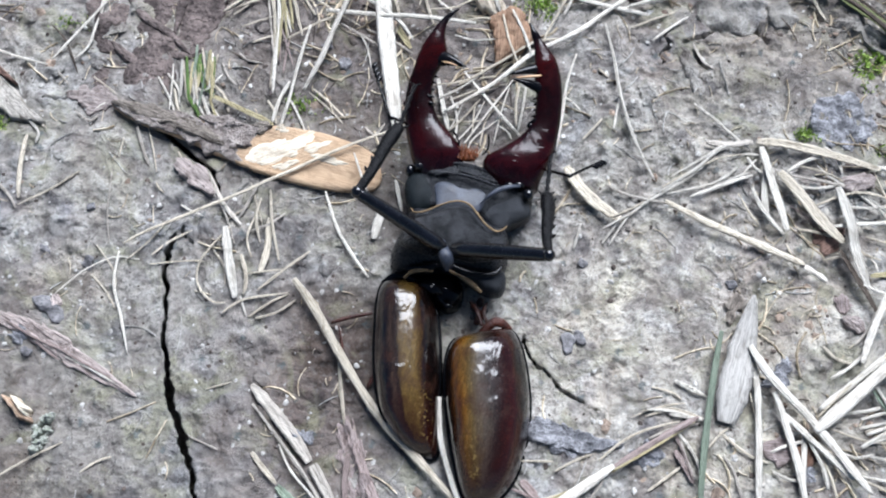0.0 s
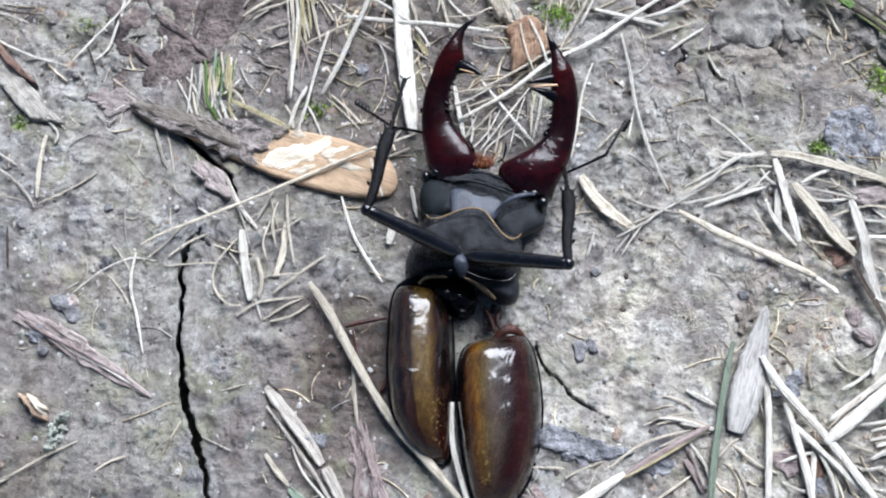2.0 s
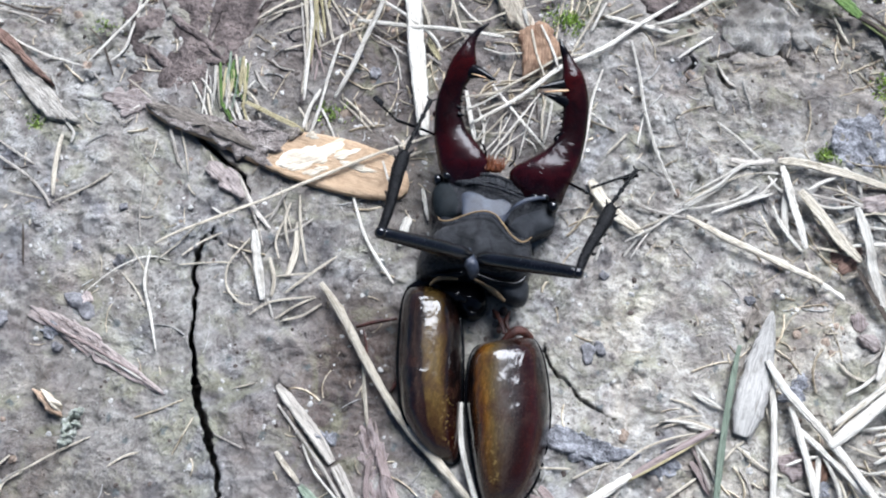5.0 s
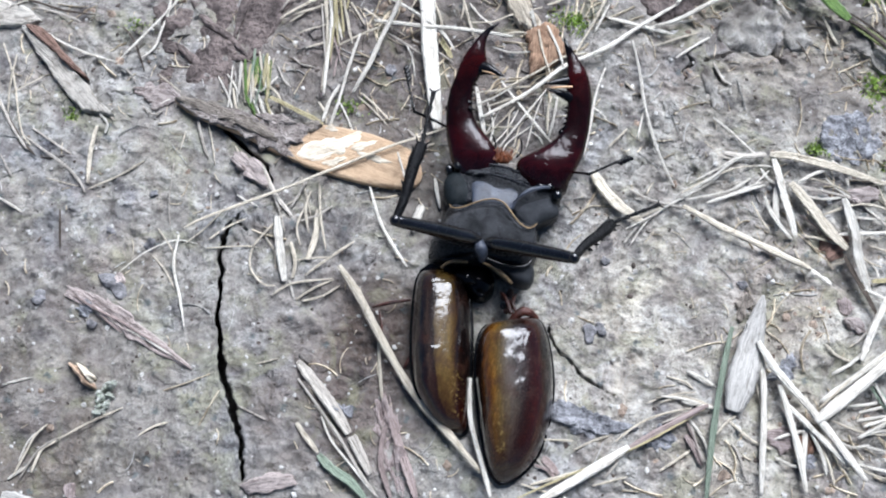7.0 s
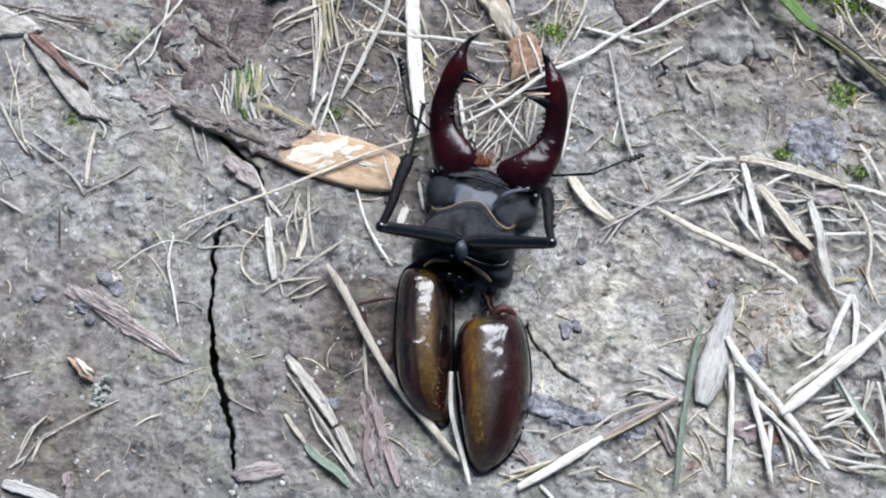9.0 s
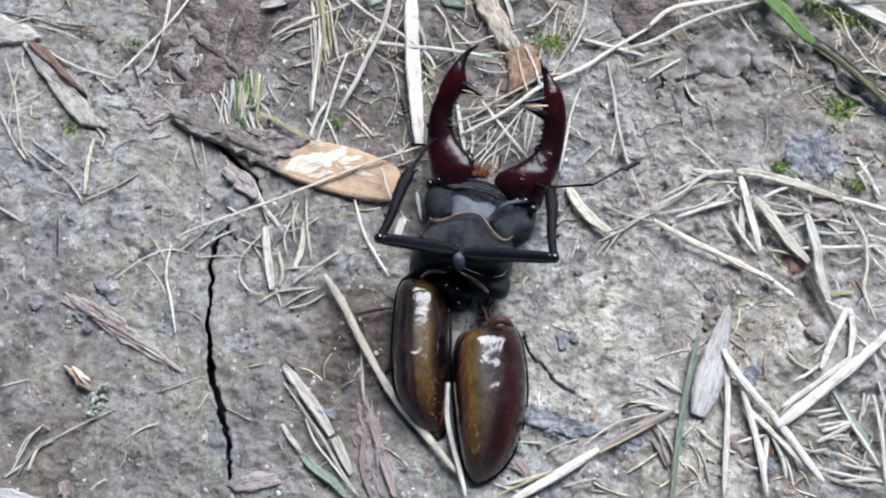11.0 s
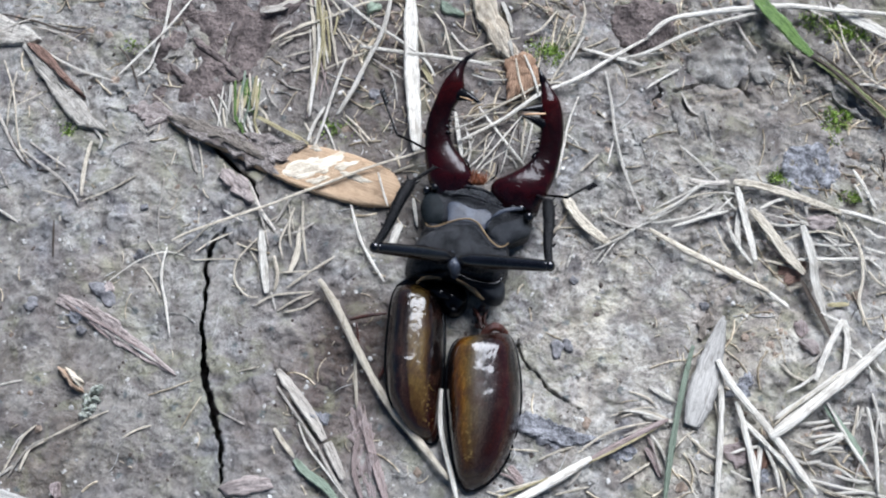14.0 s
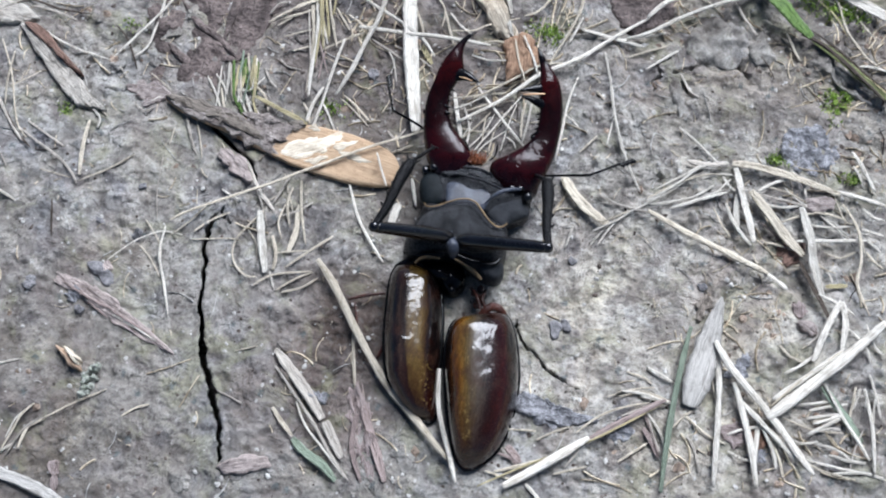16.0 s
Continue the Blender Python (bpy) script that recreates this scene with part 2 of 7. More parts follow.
def mandible_material():
    m = Nodes("polished dark red horn", 0.3, spec=0.14)
    uv = m.n.new("ShaderNodeTexCoord")
    sep = m.n.new("ShaderNodeSeparateXYZ")
    m.l.new(uv.outputs["UV"], sep.inputs[0])
    a = m.noise(m.coords((1000, 1000, 1000)), 0.35, 4, 0.6)
    along = m.math("ADD", m.math("DIVIDE", sep.outputs[0], 30.0), m.math("MULTIPLY", a, 0.22))
    col = m.ramp(along, (0.10, (0.014, 0.005, 0.008)), (0.22, (0.017, 0.0018, 0.003)), (0.36, (0.016, 0.0012, 0.002)), (0.50, (0.007, 0.0008, 0.001)), (0.70, (0.008, 0.0008, 0.001)), (0.86, (0.028, 0.002, 0.002)), (1.0, (0.003, 0.002, 0.003)))
    col = m.mix(m.ramp(m.noise(m.coords((1000, 1000, 1000)), 0.5, 4, 0.6, 0.6), (0.46, 0.0), (0.62, 0.75)), col, m.mix(1.0, col, (0.35, 0.4, 0.5), "MULTIPLY"))
    b = m.noise(m.coords((1000, 1000, 1000)), 5, 4, 0.7)
    m.bump(b, 0.1, 0.08)
    wavy = m.n.new("ShaderNodeBump")
    wavy.inputs["Strength"].default_value, wavy.inputs["Distance"].default_value = 0.45, 0.0012
    m.l.new(m.noise(m.coords((1000, 1000, 1000)), 0.42, 1.5, 0.5, 0.4), wavy.inputs["Height"])
    m.l.new(wavy.outputs[0], m.b.inputs["Coat Normal"])
    m.b.inputs["Coat Weight"].default_value, m.b.inputs["Coat Roughness"].default_value = 0.25, 0.10
    return m.done(col, m.ramp(b, (0.3, 0.18), (0.7, 0.30)))


SOIL = soil_material()
STRAW = {
    "w": straw_material("bleached straw", (0.47, 0.41, 0.32), (0.86, 0.82, 0.73), 0.5, 0.5),
    "t": straw_material("tan straw", (0.38, 0.32, 0.23), (0.77, 0.695, 0.56)),
    "g": straw_material("weathered grey stem", (0.29, 0.255, 0.21), (0.64, 0.585, 0.51)),
    "p": straw_material("pinkish bark fibre", (0.20, 0.15, 0.135), (0.40, 0.32, 0.295)),
    "G": straw_material("fresh green grass", (0.04, 0.085, 0.02), (0.165, 0.26, 0.075), 0.36),
    "b": straw_material("fading blue-green grass", (0.17, 0.215, 0.155), (0.31, 0.37, 0.28), 0.55),
    "c": straw_material("ashen grey leaf", (0.35, 0.325, 0.29), (0.72, 0.69, 0.635), 0.7, 0.6),
    "o": straw_material("dull olive grass", (0.055, 0.065, 0.028), (0.19, 0.21, 0.085), 0.45),
    "y": straw_material("yellowed grass", (0.32, 0.26, 0.12), (0.60, 0.53, 0.32)),
    "d": straw_material("dark brown twig", (0.045, 0.035, 0.028), (0.12, 0.095, 0.075), 0.8),
}
TAN_LEAF = straw_material("tan dry leaf", (0.33, 0.215, 0.125), (0.51, 0.365, 0.235), 0.6, 0.5, 0.2)
PEELED = straw_material("cream peeled inner leaf", (0.46, 0.34, 0.215), (0.82, 0.75, 0.61), 0.7, 0.5, 0.3)
PALE_BARK = straw_material("pale weathered bark", (0.34, 0.30, 0.25), (0.74, 0.69, 0.61), 0.85, 0.8, 0.9)
RED_BARK = straw_material("red-brown bark", (0.12, 0.065, 0.045), (0.29, 0.17, 0.115), 0.8, 0.7, 0.9)
ORANGE_WOOD = straw_material("orange-brown wood", (0.25, 0.13, 0.075), (0.55, 0.36, 0.235), 0.75, 0.7, 0.9)
PINK_BARK = straw_material("pinkish grey bark", (0.30, 0.24, 0.22), (0.62, 0.53, 0.49), 0.85, 0.7, 0.9)
BARK = straw_material("grey-brown bark", (0.13, 0.11, 0.09), (0.38, 0.33, 0.28), 0.9, 0.8, 0.9)
CRUST = plain_material("weathered leaf crust", (0.17, 0.14, 0.125), (0.43, 0.38, 0.345), 0.5, 0.85, mm=0.8, bump=1.0)
CREAM_ROT = straw_material("cream rotten stalk", (0.42, 0.32, 0.21), (0.80, 0.71, 0.57), 0.85, 0.7, 0.9)
ROSE = straw_material("rosy fibrous bark", (0.22, 0.165, 0.152), (0.50, 0.415, 0.39), 0.85, 0.7, 0.9)
SLIVER = straw_material("reddish bark sliver", (0.17, 0.095, 0.07), (0.42, 0.27, 0.21), 0.8, 0.7, 0.9)
HUSK = straw_material("orange-tan husk", (0.32, 0.19, 0.11), (0.68, 0.50, 0.36), 0.7, 0.5, 0.5)
LITTER = plain_material("broken leaf litter", (0.10, 0.072, 0.055), (0.36, 0.28, 0.215), 0.5, 0.85, island=True)
MOULD = plain_material("decayed brown leaf", (0.060, 0.046, 0.042), (0.195, 0.155, 0.14), 0.30, 0.75, mm=0.7, bump=1.0)
STONE = plain_material("blue-grey stone", (0.12, 0.12, 0.13), (0.42, 0.42, 0.44), 0.6, 0.75, mm=0.8, bump=0.9)
SLATE = plain_material("dark clay flake", (0.10, 0.096, 0.10), (0.23, 0.225, 0.23), 0.9, 0.8)
LICHEN = plain_material("pale lichen", (0.40, 0.45, 0.34), (0.82, 0.83, 0.76), 1.8, 0.9, bump=1.0, mm=0.6)
MOSS = plain_material("bright moss", (0.22, 0.33, 0.06), (0.52, 0.66, 0.19), 0.8, 0.8, island=True)
CRUMB = plain_material("soil crumbs", (0.30, 0.288, 0.265), (0.54, 0.525, 0.49), 0.5, 0.95, island=True)
GRIT = plain_material("pale grit", (0.32, 0.305, 0.28), (0.58, 0.56, 0.52), 0.6, 0.8, island=True)
HUMUS = plain_material("dark humus bits", (0.045, 0.035, 0.03), (0.12, 0.095, 0.08), 0.6, 0.9, island=True)
FIBRE = plain_material("straw fibres", (0.34, 0.27, 0.18), (0.74, 0.65, 0.49), 0.4, 0.7, island=True)
BLACK = chitin_material("black chitin", (0.0015, 0.0015, 0.002), (0.004, 0.004, 0.005), 0.15, bump=0.06, mm=0.08, spec=0.20)
GLOSS = chitin_material("polished black chitin", (0.0015, 0.0015, 0.002), (0.004, 0.004, 0.006), 0.20, bump=0.10, mm=0.1, spec=0.6)
SATIN = chitin_material("satin black chitin", (0.004, 0.005, 0.007), (0.012, 0.013, 0.016), 0.28, bump=0.7, mm=0.35, spec=0.26)
COXA = chitin_material("wrinkled black chitin", (0.003, 0.004, 0.005), (0.009, 0.010, 0.013), 0.26, 0.9, bump=1.0, mm=0.6, spec=0.24)
GULA = chitin_material("glossy blue-black chitin", (0.015, 0.019, 0.029), (0.043, 0.051, 0.073), 0.36, bump=0.6, mm=0.35, spec=0.34, coat=0.2, glaze=0.24)
DULL = chitin_material("dull charcoal chitin", (0.012, 0.014, 0.017), (0.030, 0.032, 0.037), 0.40, bump=0.8, mm=0.35, spec=0.22)
CHEEK = chitin_material("smooth dark teal chitin", (0.004, 0.006, 0.007), (0.010, 0.013, 0.015), 0.34, bump=0.5, mm=0.3, spec=0.08)
BREAST = chitin_material("charcoal chitin with a faint sheen", (0.010, 0.011, 0.012), (0.044, 0.045, 0.049), 0.34, 0.45, bump=1.0, mm=0.5, spec=0.22)
LEG = chitin_material("bristly black chitin", (0.0015, 0.0015, 0.002), (0.005, 0.005, 0.006), 0.30, 1.2, bump=0.6, mm=0.3, spec=0.12)
MANDIBLE = mandible_material()
# the near-black end stops also hold the steep sides' shading
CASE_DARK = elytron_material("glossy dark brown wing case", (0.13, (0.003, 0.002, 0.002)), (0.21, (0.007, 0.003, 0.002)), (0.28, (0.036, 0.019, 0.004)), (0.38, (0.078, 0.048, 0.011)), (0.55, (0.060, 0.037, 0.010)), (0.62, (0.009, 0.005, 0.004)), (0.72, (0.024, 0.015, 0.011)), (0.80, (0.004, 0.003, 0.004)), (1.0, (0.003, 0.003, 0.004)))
# the grey middle stops are sky sheen painted as colour; dark ends as above
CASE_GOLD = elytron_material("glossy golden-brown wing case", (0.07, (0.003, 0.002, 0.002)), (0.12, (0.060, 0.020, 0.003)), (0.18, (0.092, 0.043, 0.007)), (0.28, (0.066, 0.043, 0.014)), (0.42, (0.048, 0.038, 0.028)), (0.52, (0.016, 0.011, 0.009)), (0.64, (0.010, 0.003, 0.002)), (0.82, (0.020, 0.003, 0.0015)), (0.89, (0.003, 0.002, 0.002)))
RUST = chitin_material("red-brown chitin", (0.020, 0.006, 0.004), (0.075, 0.020, 0.011), 0.34, bump=0.5, mm=0.4)
MEMBRANE = chitin_material("orange membrane", (0.10, 0.062, 0.026), (0.24, 0.16, 0.075), 0.6, bump=0.6, mm=0.3)
TUFT = chitin_material("rusty orange bristle", (0.05, 0.012, 0.004), (0.20, 0.055, 0.010), 0.5)
IVORY = chitin_material("pale worn edge", (0.42, 0.24, 0.12), (0.62, 0.40, 0.22), 0.4)


# ---- building helpers ----
def part(name, bm, material, parent=None, label="", smooth=True):
    """Links a bmesh, laid out in millimetres, as one mesh object."""
    bmesh.ops.recalc_face_normals(bm, faces=bm.faces)
    me = bpy.data.meshes.new(name)
    bm.to_mesh(me)
    bm.free()
    me.transform(Matrix.Scale(S, 4))
    me.materials.append(material)
    if smooth:
        me.polygons.foreach_set("use_smooth", [True] * len(me.polygons))
    ob = new(name, me)
    if parent:
        ob.parent = parent
    if label:
        ob["label"] = label
    return ob


def settle(ob):
    """Moves an object's origin to the base of its own mesh."""
    n = len(ob.data.vertices)
    co = np.empty(n * 3)
    ob.data.vertices.foreach_get("co", co)
    co = co.reshape(-1, 3)
    mid = (co.min(0) + co.max(0)) / 2
    at = Vector((mid[0], mid[1], co[:, 2].min()))
    ob.data.transform(Matrix.Translation(-at))
    ob.location = at
    return ob


def hash2(i, j, seed):
    n = (i * 374761393 + j * 668265263 + seed * 1274126177) & 0xFFFFFFFF
    n = ((n ^ (n >> 13)) * 1103515245) & 0xFFFFFFFF
    return ((n ^ (n >> 16)) & 0xFFFF) / 65535.0


def soft_noise(x, y, seed=0):
    """Smooth noise between -1 and 1 over arrays."""
    x, y = np.asarray(x, float), np.asarray(y, float)
    i, j = np.floor(x).astype(np.int64), np.floor(y).astype(np.int64)
    u, v = x - i, y - j
    u, v = u * u * u * (u * (6 * u - 15) + 10), v * v * v * (v * (6 * v - 15) + 10)
    a = hash2(i, j, seed) * (1 - u) + hash2(i + 1, j, seed) * u
    b = hash2(i, j + 1, seed) * (1 - u) + hash2(i + 1, j + 1, seed) * u
    return 2 * (a * (1 - v) + b * v) - 1


def crumbs(x, y, size, seed, share):
    """Rounded, broken crumbs (0 to 1 high) in a share of jittered cells."""
    x = x / size + 0.22 * soft_noise(x / size * 1.7, y / size * 1.7, seed + 60)
    y = y / size + 0.22 * soft_noise(x * 1.7 + 7, y / size * 1.7, seed + 61)
    i, j = np.floor(x).astype(np.int64), np.floor(y).astype(np.int64)
    top = np.zeros_like(x)
    for a in (-1, 0, 1):
        for b in (-1, 0, 1):
            p, q = i + a, j + b
            r = 0.28 + 0.30 * hash2(p, q, seed + 2)
            d2 = ((x - p - 0.2 - 0.6 * hash2(p, q, seed)) ** 2 + (y - q - 0.2 - 0.6 * hash2(p, q, seed + 1)) ** 2) / (r * r)
            h = np.clip(1 - d2, 0, 1) ** 0.6 * (r / 0.58) * (hash2(p, q, seed + 3) < share)
            top = np.maximum(top, h)
    return top


def relief(x, y):
    """Height of the trodden clay, without its cracks."""
    z = 0.9 * soft_noise(x / 31, y / 31, 1) + 0.55 * soft_noise(x / 11 + 4, y / 11, 2)
    z = z + 0.42 * soft_noise(x / 4.3, y / 4.3 + 9, 3) + 0.24 * soft_noise(x / 1.9 + 2, y / 1.9, 4)
    z = z + 0.16 * (0.5 - np.abs(soft_noise(x / 2.6, y / 2.6 + 5, 7))) + 0.08 * (0.5 - np.abs(soft_noise(x / 1.2, y / 1.2 + 5, 8)))
    crust = np.clip(soft_noise(x / 7.0 + 3, y / 6.0, 6) * 2.2, -0.5, 1) * 0.5
    rough = np.clip((x + 0.9 * y - 35) / 30, 0, 1)
    z = z + 0.7 * crust * (0.5 + 1.3 * rough) - 0.4
    loose = 0.55 + 0.45 * soft_noise(x / 17 + 5, y / 17, 91) + 0.4 * rough
    near = (np.abs(x) < 130) & (np.abs(y) < 130)
    grains = 0.75 * crumbs(x, y, 4.2, 101, 0.22) + 0.55 * crumbs(x, y, 2.3, 111, 0.30) + 0.32 * crumbs(x, y, 1.3, 121, 0.42)
    pits = 0.6 * crumbs(x, y, 3.1, 131, 0.16) + 0.4 * crumbs(x, y, 1.7, 141, 0.2)
    return z + near * loose * (grains - pits)


HEIGHTS = relief(*np.meshgrid(np.arange(-130, 130, 0.5), np.arange(-90, 120, 0.5))).tolist()


def ground_z(x, y):
    """The same height at one place, looked up."""
    u, v = min(max((x + 130) * 2, 0), 517), min(max((y + 90) * 2, 0), 417)
    i, j = int(u), int(v)
    u, v = u - i, v - j
    a, b = HEIGHTS[j], HEIGHTS[j + 1]
    return (a[i] * (1 - u) + a[i + 1] * u) * (1 - v) + (b[i] * (1 - u) + b[i + 1] * u) * v


def curve_points(pts, steps=6, closed=False):
    """A smooth line through a few points."""
    pts = [Vector(p) for p in pts]
    n = len(pts)
    if n == 2 and not closed:
        return [pts[0].lerp(pts[1], k / (2 * steps)) for k in range(2 * steps + 1)]
    out = []
    for i in range(n if closed else n - 1):
        if closed:
            a, b, c, d = (pts[(i + k) % n] for k in (-1, 0, 1, 2))
        else:
            a, b, c, d = pts[max(i - 1, 0)], pts[i], pts[i + 1], pts[min(i + 2, n - 1)]
        for k in range(steps):
            t = k / steps
            out.append(0.5 * (2 * b + (c - a) * t + (2 * a - 5 * b + 4 * c - d) * t * t + (3 * b - a - 3 * c + d) * t ** 3))
    if not closed:
        out.append(pts[-1])
    return out


def along(values, t):
    """Value at t (0 to 1) of evenly spaced values."""
    x = t * (len(values) - 1)
    i = min(int(x), len(values) - 2)
    return values[i] + (values[i + 1] - values[i]) * (x - i)


def tube(pts, radii, sides=8, flat=1.0, steps=5, bm=None, wobble=0.0, section=None, shift=0.0):
    """A round or flattened, tapering body along a line; section gives a cross-cut of its own."""
    bm = bm or bmesh.new()
    uv = bm.loops.layers.uv.verify()
    line = curve_points(pts, steps)
    n = len(line)
    length, rings, run = 0.0, [], []
    side = None
    for i, p in enumerate(line):
        d = (line[min(i + 1, n - 1)] - line[max(i - 1, 0)]).normalized()
        if side is None:
            side = d.cross(Vector((0, 0, 1)))
            side = side.normalized() if side.length > 0.05 else Vector((1, 0, 0))
        side = (side - d * side.dot(d)).normalized()
        up = side.cross(d)
        r = max(along(radii, i / (n - 1)), 0.02)
        if wobble:
            r *= 1 + wobble * random.uniform(-1, 1)
        if i:
            length += (p - line[i - 1]).length
        ring = []
        for k in range(sides):
            a = 2 * math.pi * k / sides
            if section:
                sx, sz = section[k]
                ring.append(bm.verts.new(p + side * (sx * r) + up * (sz * r)))
            else:
                ring.append(bm.verts.new(p + side * (math.cos(a) * r) + up * (math.sin(a) * r * flat)))
        rings.append(ring)
        run.append(length)
    for i in range(n - 1):
        for k in range(sides):
            f = bm.faces.new((rings[i][k], rings[i][(k + 1) % sides], rings[i + 1][(k + 1) % sides], rings[i + 1][k]))
            for loop, (u, v) in zip(f.loops, ((run[i], k), (run[i], k + 1), (run[i + 1], k + 1), (run[i + 1], k))):
                loop[uv].uv = (u + shift, v / sides * max(3, 3 * max(radii)))
    bm.faces.new(rings[0][::-1])
    bm.faces.new(rings[-1])
    return bm


def dome(outline, z0, z1, power=2.2, rings=7, lump=0.0, drape=False, steps=4, seed=0, tilt=(0, 0), grain=3.0, jag=0.0):
    """A bulging body over a closed outline, from height z0 at its edge to z1 at its middle; drape adds the ground's height."""
    bm = bmesh.new()
    edge = [Vector((p[0], p[1], 0)) for p in curve_points([(x, y, 0) for x, y in outline], steps, True)]
    mid = sum(edge, Vector()) / len(edge)
    if jag:
        for p in edge:
            k = soft_noise(p.x / 1.3 + seed, p.y / 1.3, 50) + 0.6 * soft_noise(p.x / 0.5, p.y / 0.5 + seed, 51)
            p += (p - mid).normalized() * (jag * float(k))
    uv = bm.loops.layers.uv.verify()
    rows = []
    for k in range(rings + 1):
        s = math.cos(k / rings * math.pi / 2) if power < 6 else 1 - k / rings
        h = z0 + (z1 - z0) * (1 - s ** power) ** (1 / power)
        row = []
        for p in edge if k < rings else [mid]:
            q = mid + (p - mid) * s
            z = h + tilt[0] * (q.x - mid.x) + tilt[1] * (q.y - mid.y)
            if lump and k:
                z += lump * float(soft_noise(q.x / grain + seed, q.y / grain, 20 + seed))
            if drape:
                z += (drape if callable(drape) else ground_z)(q.x, q.y)
            row.append(bm.verts.new((q.x, q.y, z)))
        rows.append(row)
    n = len(edge)
    foot = [bm.verts.new((v.co.x, v.co.y, v.co.z - (0.9 if drape else 0.3))) for v in rows[0]]
    for i in range(n):
        j = (i + 1) % n
        bm.faces.new((foot[i], foot[j], rows[0][j], rows[0][i]))
        for k in range(rings - 1):
            bm.faces.new((rows[k][i], rows[k][j], rows[k + 1][j], rows[k + 1][i]))
        bm.faces.new((rows[rings - 1][i], rows[rings - 1][j], rows[rings][0]))
    bm.faces.new(foot[::-1])
    c = np.cov(np.array([(p.x, p.y) for p in edge]).T)
    a = 0.5 * math.atan2(2 * c[0, 1], c[0, 0] - c[1, 1])  # the grain runs along the longer way
    for f in bm.faces:
        for loop in f.loops:
            p = loop.vert.co - mid
            loop[uv].uv = (p.x * math.cos(a) + p.y * math.sin(a) + 7 * seed, (p.y * math.cos(a) - p.x * math.sin(a)) * 0.7)
    return bm


def ball(centre, radii, bm=None, turn=None, seg=12):
    bm = bm or bmesh.new()
    m = Matrix.Translation(centre) @ (turn or Matrix()) @ Matrix.Diagonal((*radii, 1))
    bmesh.ops.create_uvsphere(bm, u_segments=seg, v_segments=max(6, seg * 2 // 3), radius=1, matrix=m)
    return bm


# ---- ground ----
def crack_depth(X, Y, pts, width, depth, seed):
    """How far a jagged crack along a line lowers the soil."""
    out = np.zeros_like(X)
    line = np.array([(p.x, p.y) for p in curve_points([(x, y, 0) for x, y in pts], 6)])
    near = (X > line[:, 0].min() - 3) & (X < line[:, 0].max() + 3) & (Y > line[:, 1].min() - 1) & (Y < line[:, 1].max() + 1)
    x = X[near] + 0.55 * soft_noise(Y[near] / 2.1, X[near] * 0 + seed, 31) + 0.28 * soft_noise(Y[near] / 0.8, X[near] * 0 + seed, 32)
    y = Y[near] + 0.3 * soft_noise(X[near] / 1.1, X[near] * 0 + seed, 33)
    best, where = np.full(x.shape, 1e9), np.zeros(x.shape)
    for k in range(len(line) - 1):
        a, d = line[k], line[k + 1] - line[k]
        t = np.clip(((x - a[0]) * d[0] + (y - a[1]) * d[1]) / (d @ d), 0, 1)
        dist = np.hypot(x - a[0] - t * d[0], y - a[1] - t * d[1])
        closer = dist < best
        best[closer], where[closer] = dist[closer], ((k + t) / (len(line) - 1))[closer]
    half = np.interp(where, np.linspace(0, 1, len(width)), width) / 2
    half = half * (1 + 0.3 * soft_noise(Y[near] / 0.9, X[near] * 0 + seed, 34) + 0.3 * soft_noise(Y[near] / 2.3, X[near] * 0 + seed, 35))
    fall = np.clip((half - best) / 0.03 + 0.5, 0, 1)
    lip = 0.18 * np.exp(-((best - half - 0.5) / 0.5) ** 2)
    out[near] = -depth * fall + lip * (1 - fall)
    side = np.zeros_like(X)  # the hollow widens below the lip
    mid = np.interp(Y[near], line[::-1, 1], line[::-1, 0]) if line[0, 1] > line[-1, 1] else np.interp(Y[near], line[:, 1], line[:, 0])
    side[near] = np.sign(x - mid) * fall * depth * 0.28
    return out, side


def far_steps(start, end, count, first):
    g, out, step = 1.45, [], first
    x = start
    while abs(x) < end and len(out) < count:
        x += math.copysign(step, start)
        out.append(x)
        step *= g
    return out


def build_ground():
    inner = np.concatenate([np.arange(-116, -47, 0.33), np.arange(-47, -22, 0.14), np.arange(-22, 17, 0.33), np.arange(17, 35, 0.22), np.arange(35, 116, 0.33)])
    xs = np.concatenate([far_steps(-116, 60000, 40, 0.6)[::-1], inner, far_steps(116, 60000, 40, 0.6)])
    ys = np.concatenate([far_steps(-64, 60000, 40, 0.6)[::-1], np.arange(-64, 90, 0.28), far_steps(90, 60000, 40, 0.6)])
    X, Y = np.meshgrid(xs, ys)
    Z = relief(X, Y)
    for pts, width, depth, seed in CRACKS:
        down, side = crack_depth(X, Y, pts, width, depth, seed)
        Z += down
        X = X + side
    verts = np.stack([X, Y, Z], -1).reshape(-1, 3) * S
    w, h = len(xs), len(ys)
    i = (np.arange(h - 1)[:, None] * w + np.arange(w - 1)[None]).ravel()
    faces = np.stack([i, i + 1, i + w + 1, i + w], -1)
    me = bpy.data.meshes.new("ground")
    me.from_pydata(verts.tolist(), [], faces.tolist())
    me.polygons.foreach_set("use_smooth", [True] * len(me.polygons))
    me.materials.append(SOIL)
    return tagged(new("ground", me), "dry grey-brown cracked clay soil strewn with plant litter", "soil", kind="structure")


# ---- litter ----
WORDS = {"w": "bleached pale straw", "t": "tan dry grass", "g": "weathered grey-brown plant", "p": "pinkish fibrous bark", "G": "fresh green grass", "b": "fading blue-green grass", "c": "ashen grey weathered leaf", "o": "dull olive-green grass", "y": "yellowed grass", "d": "thin dark brown twig"}


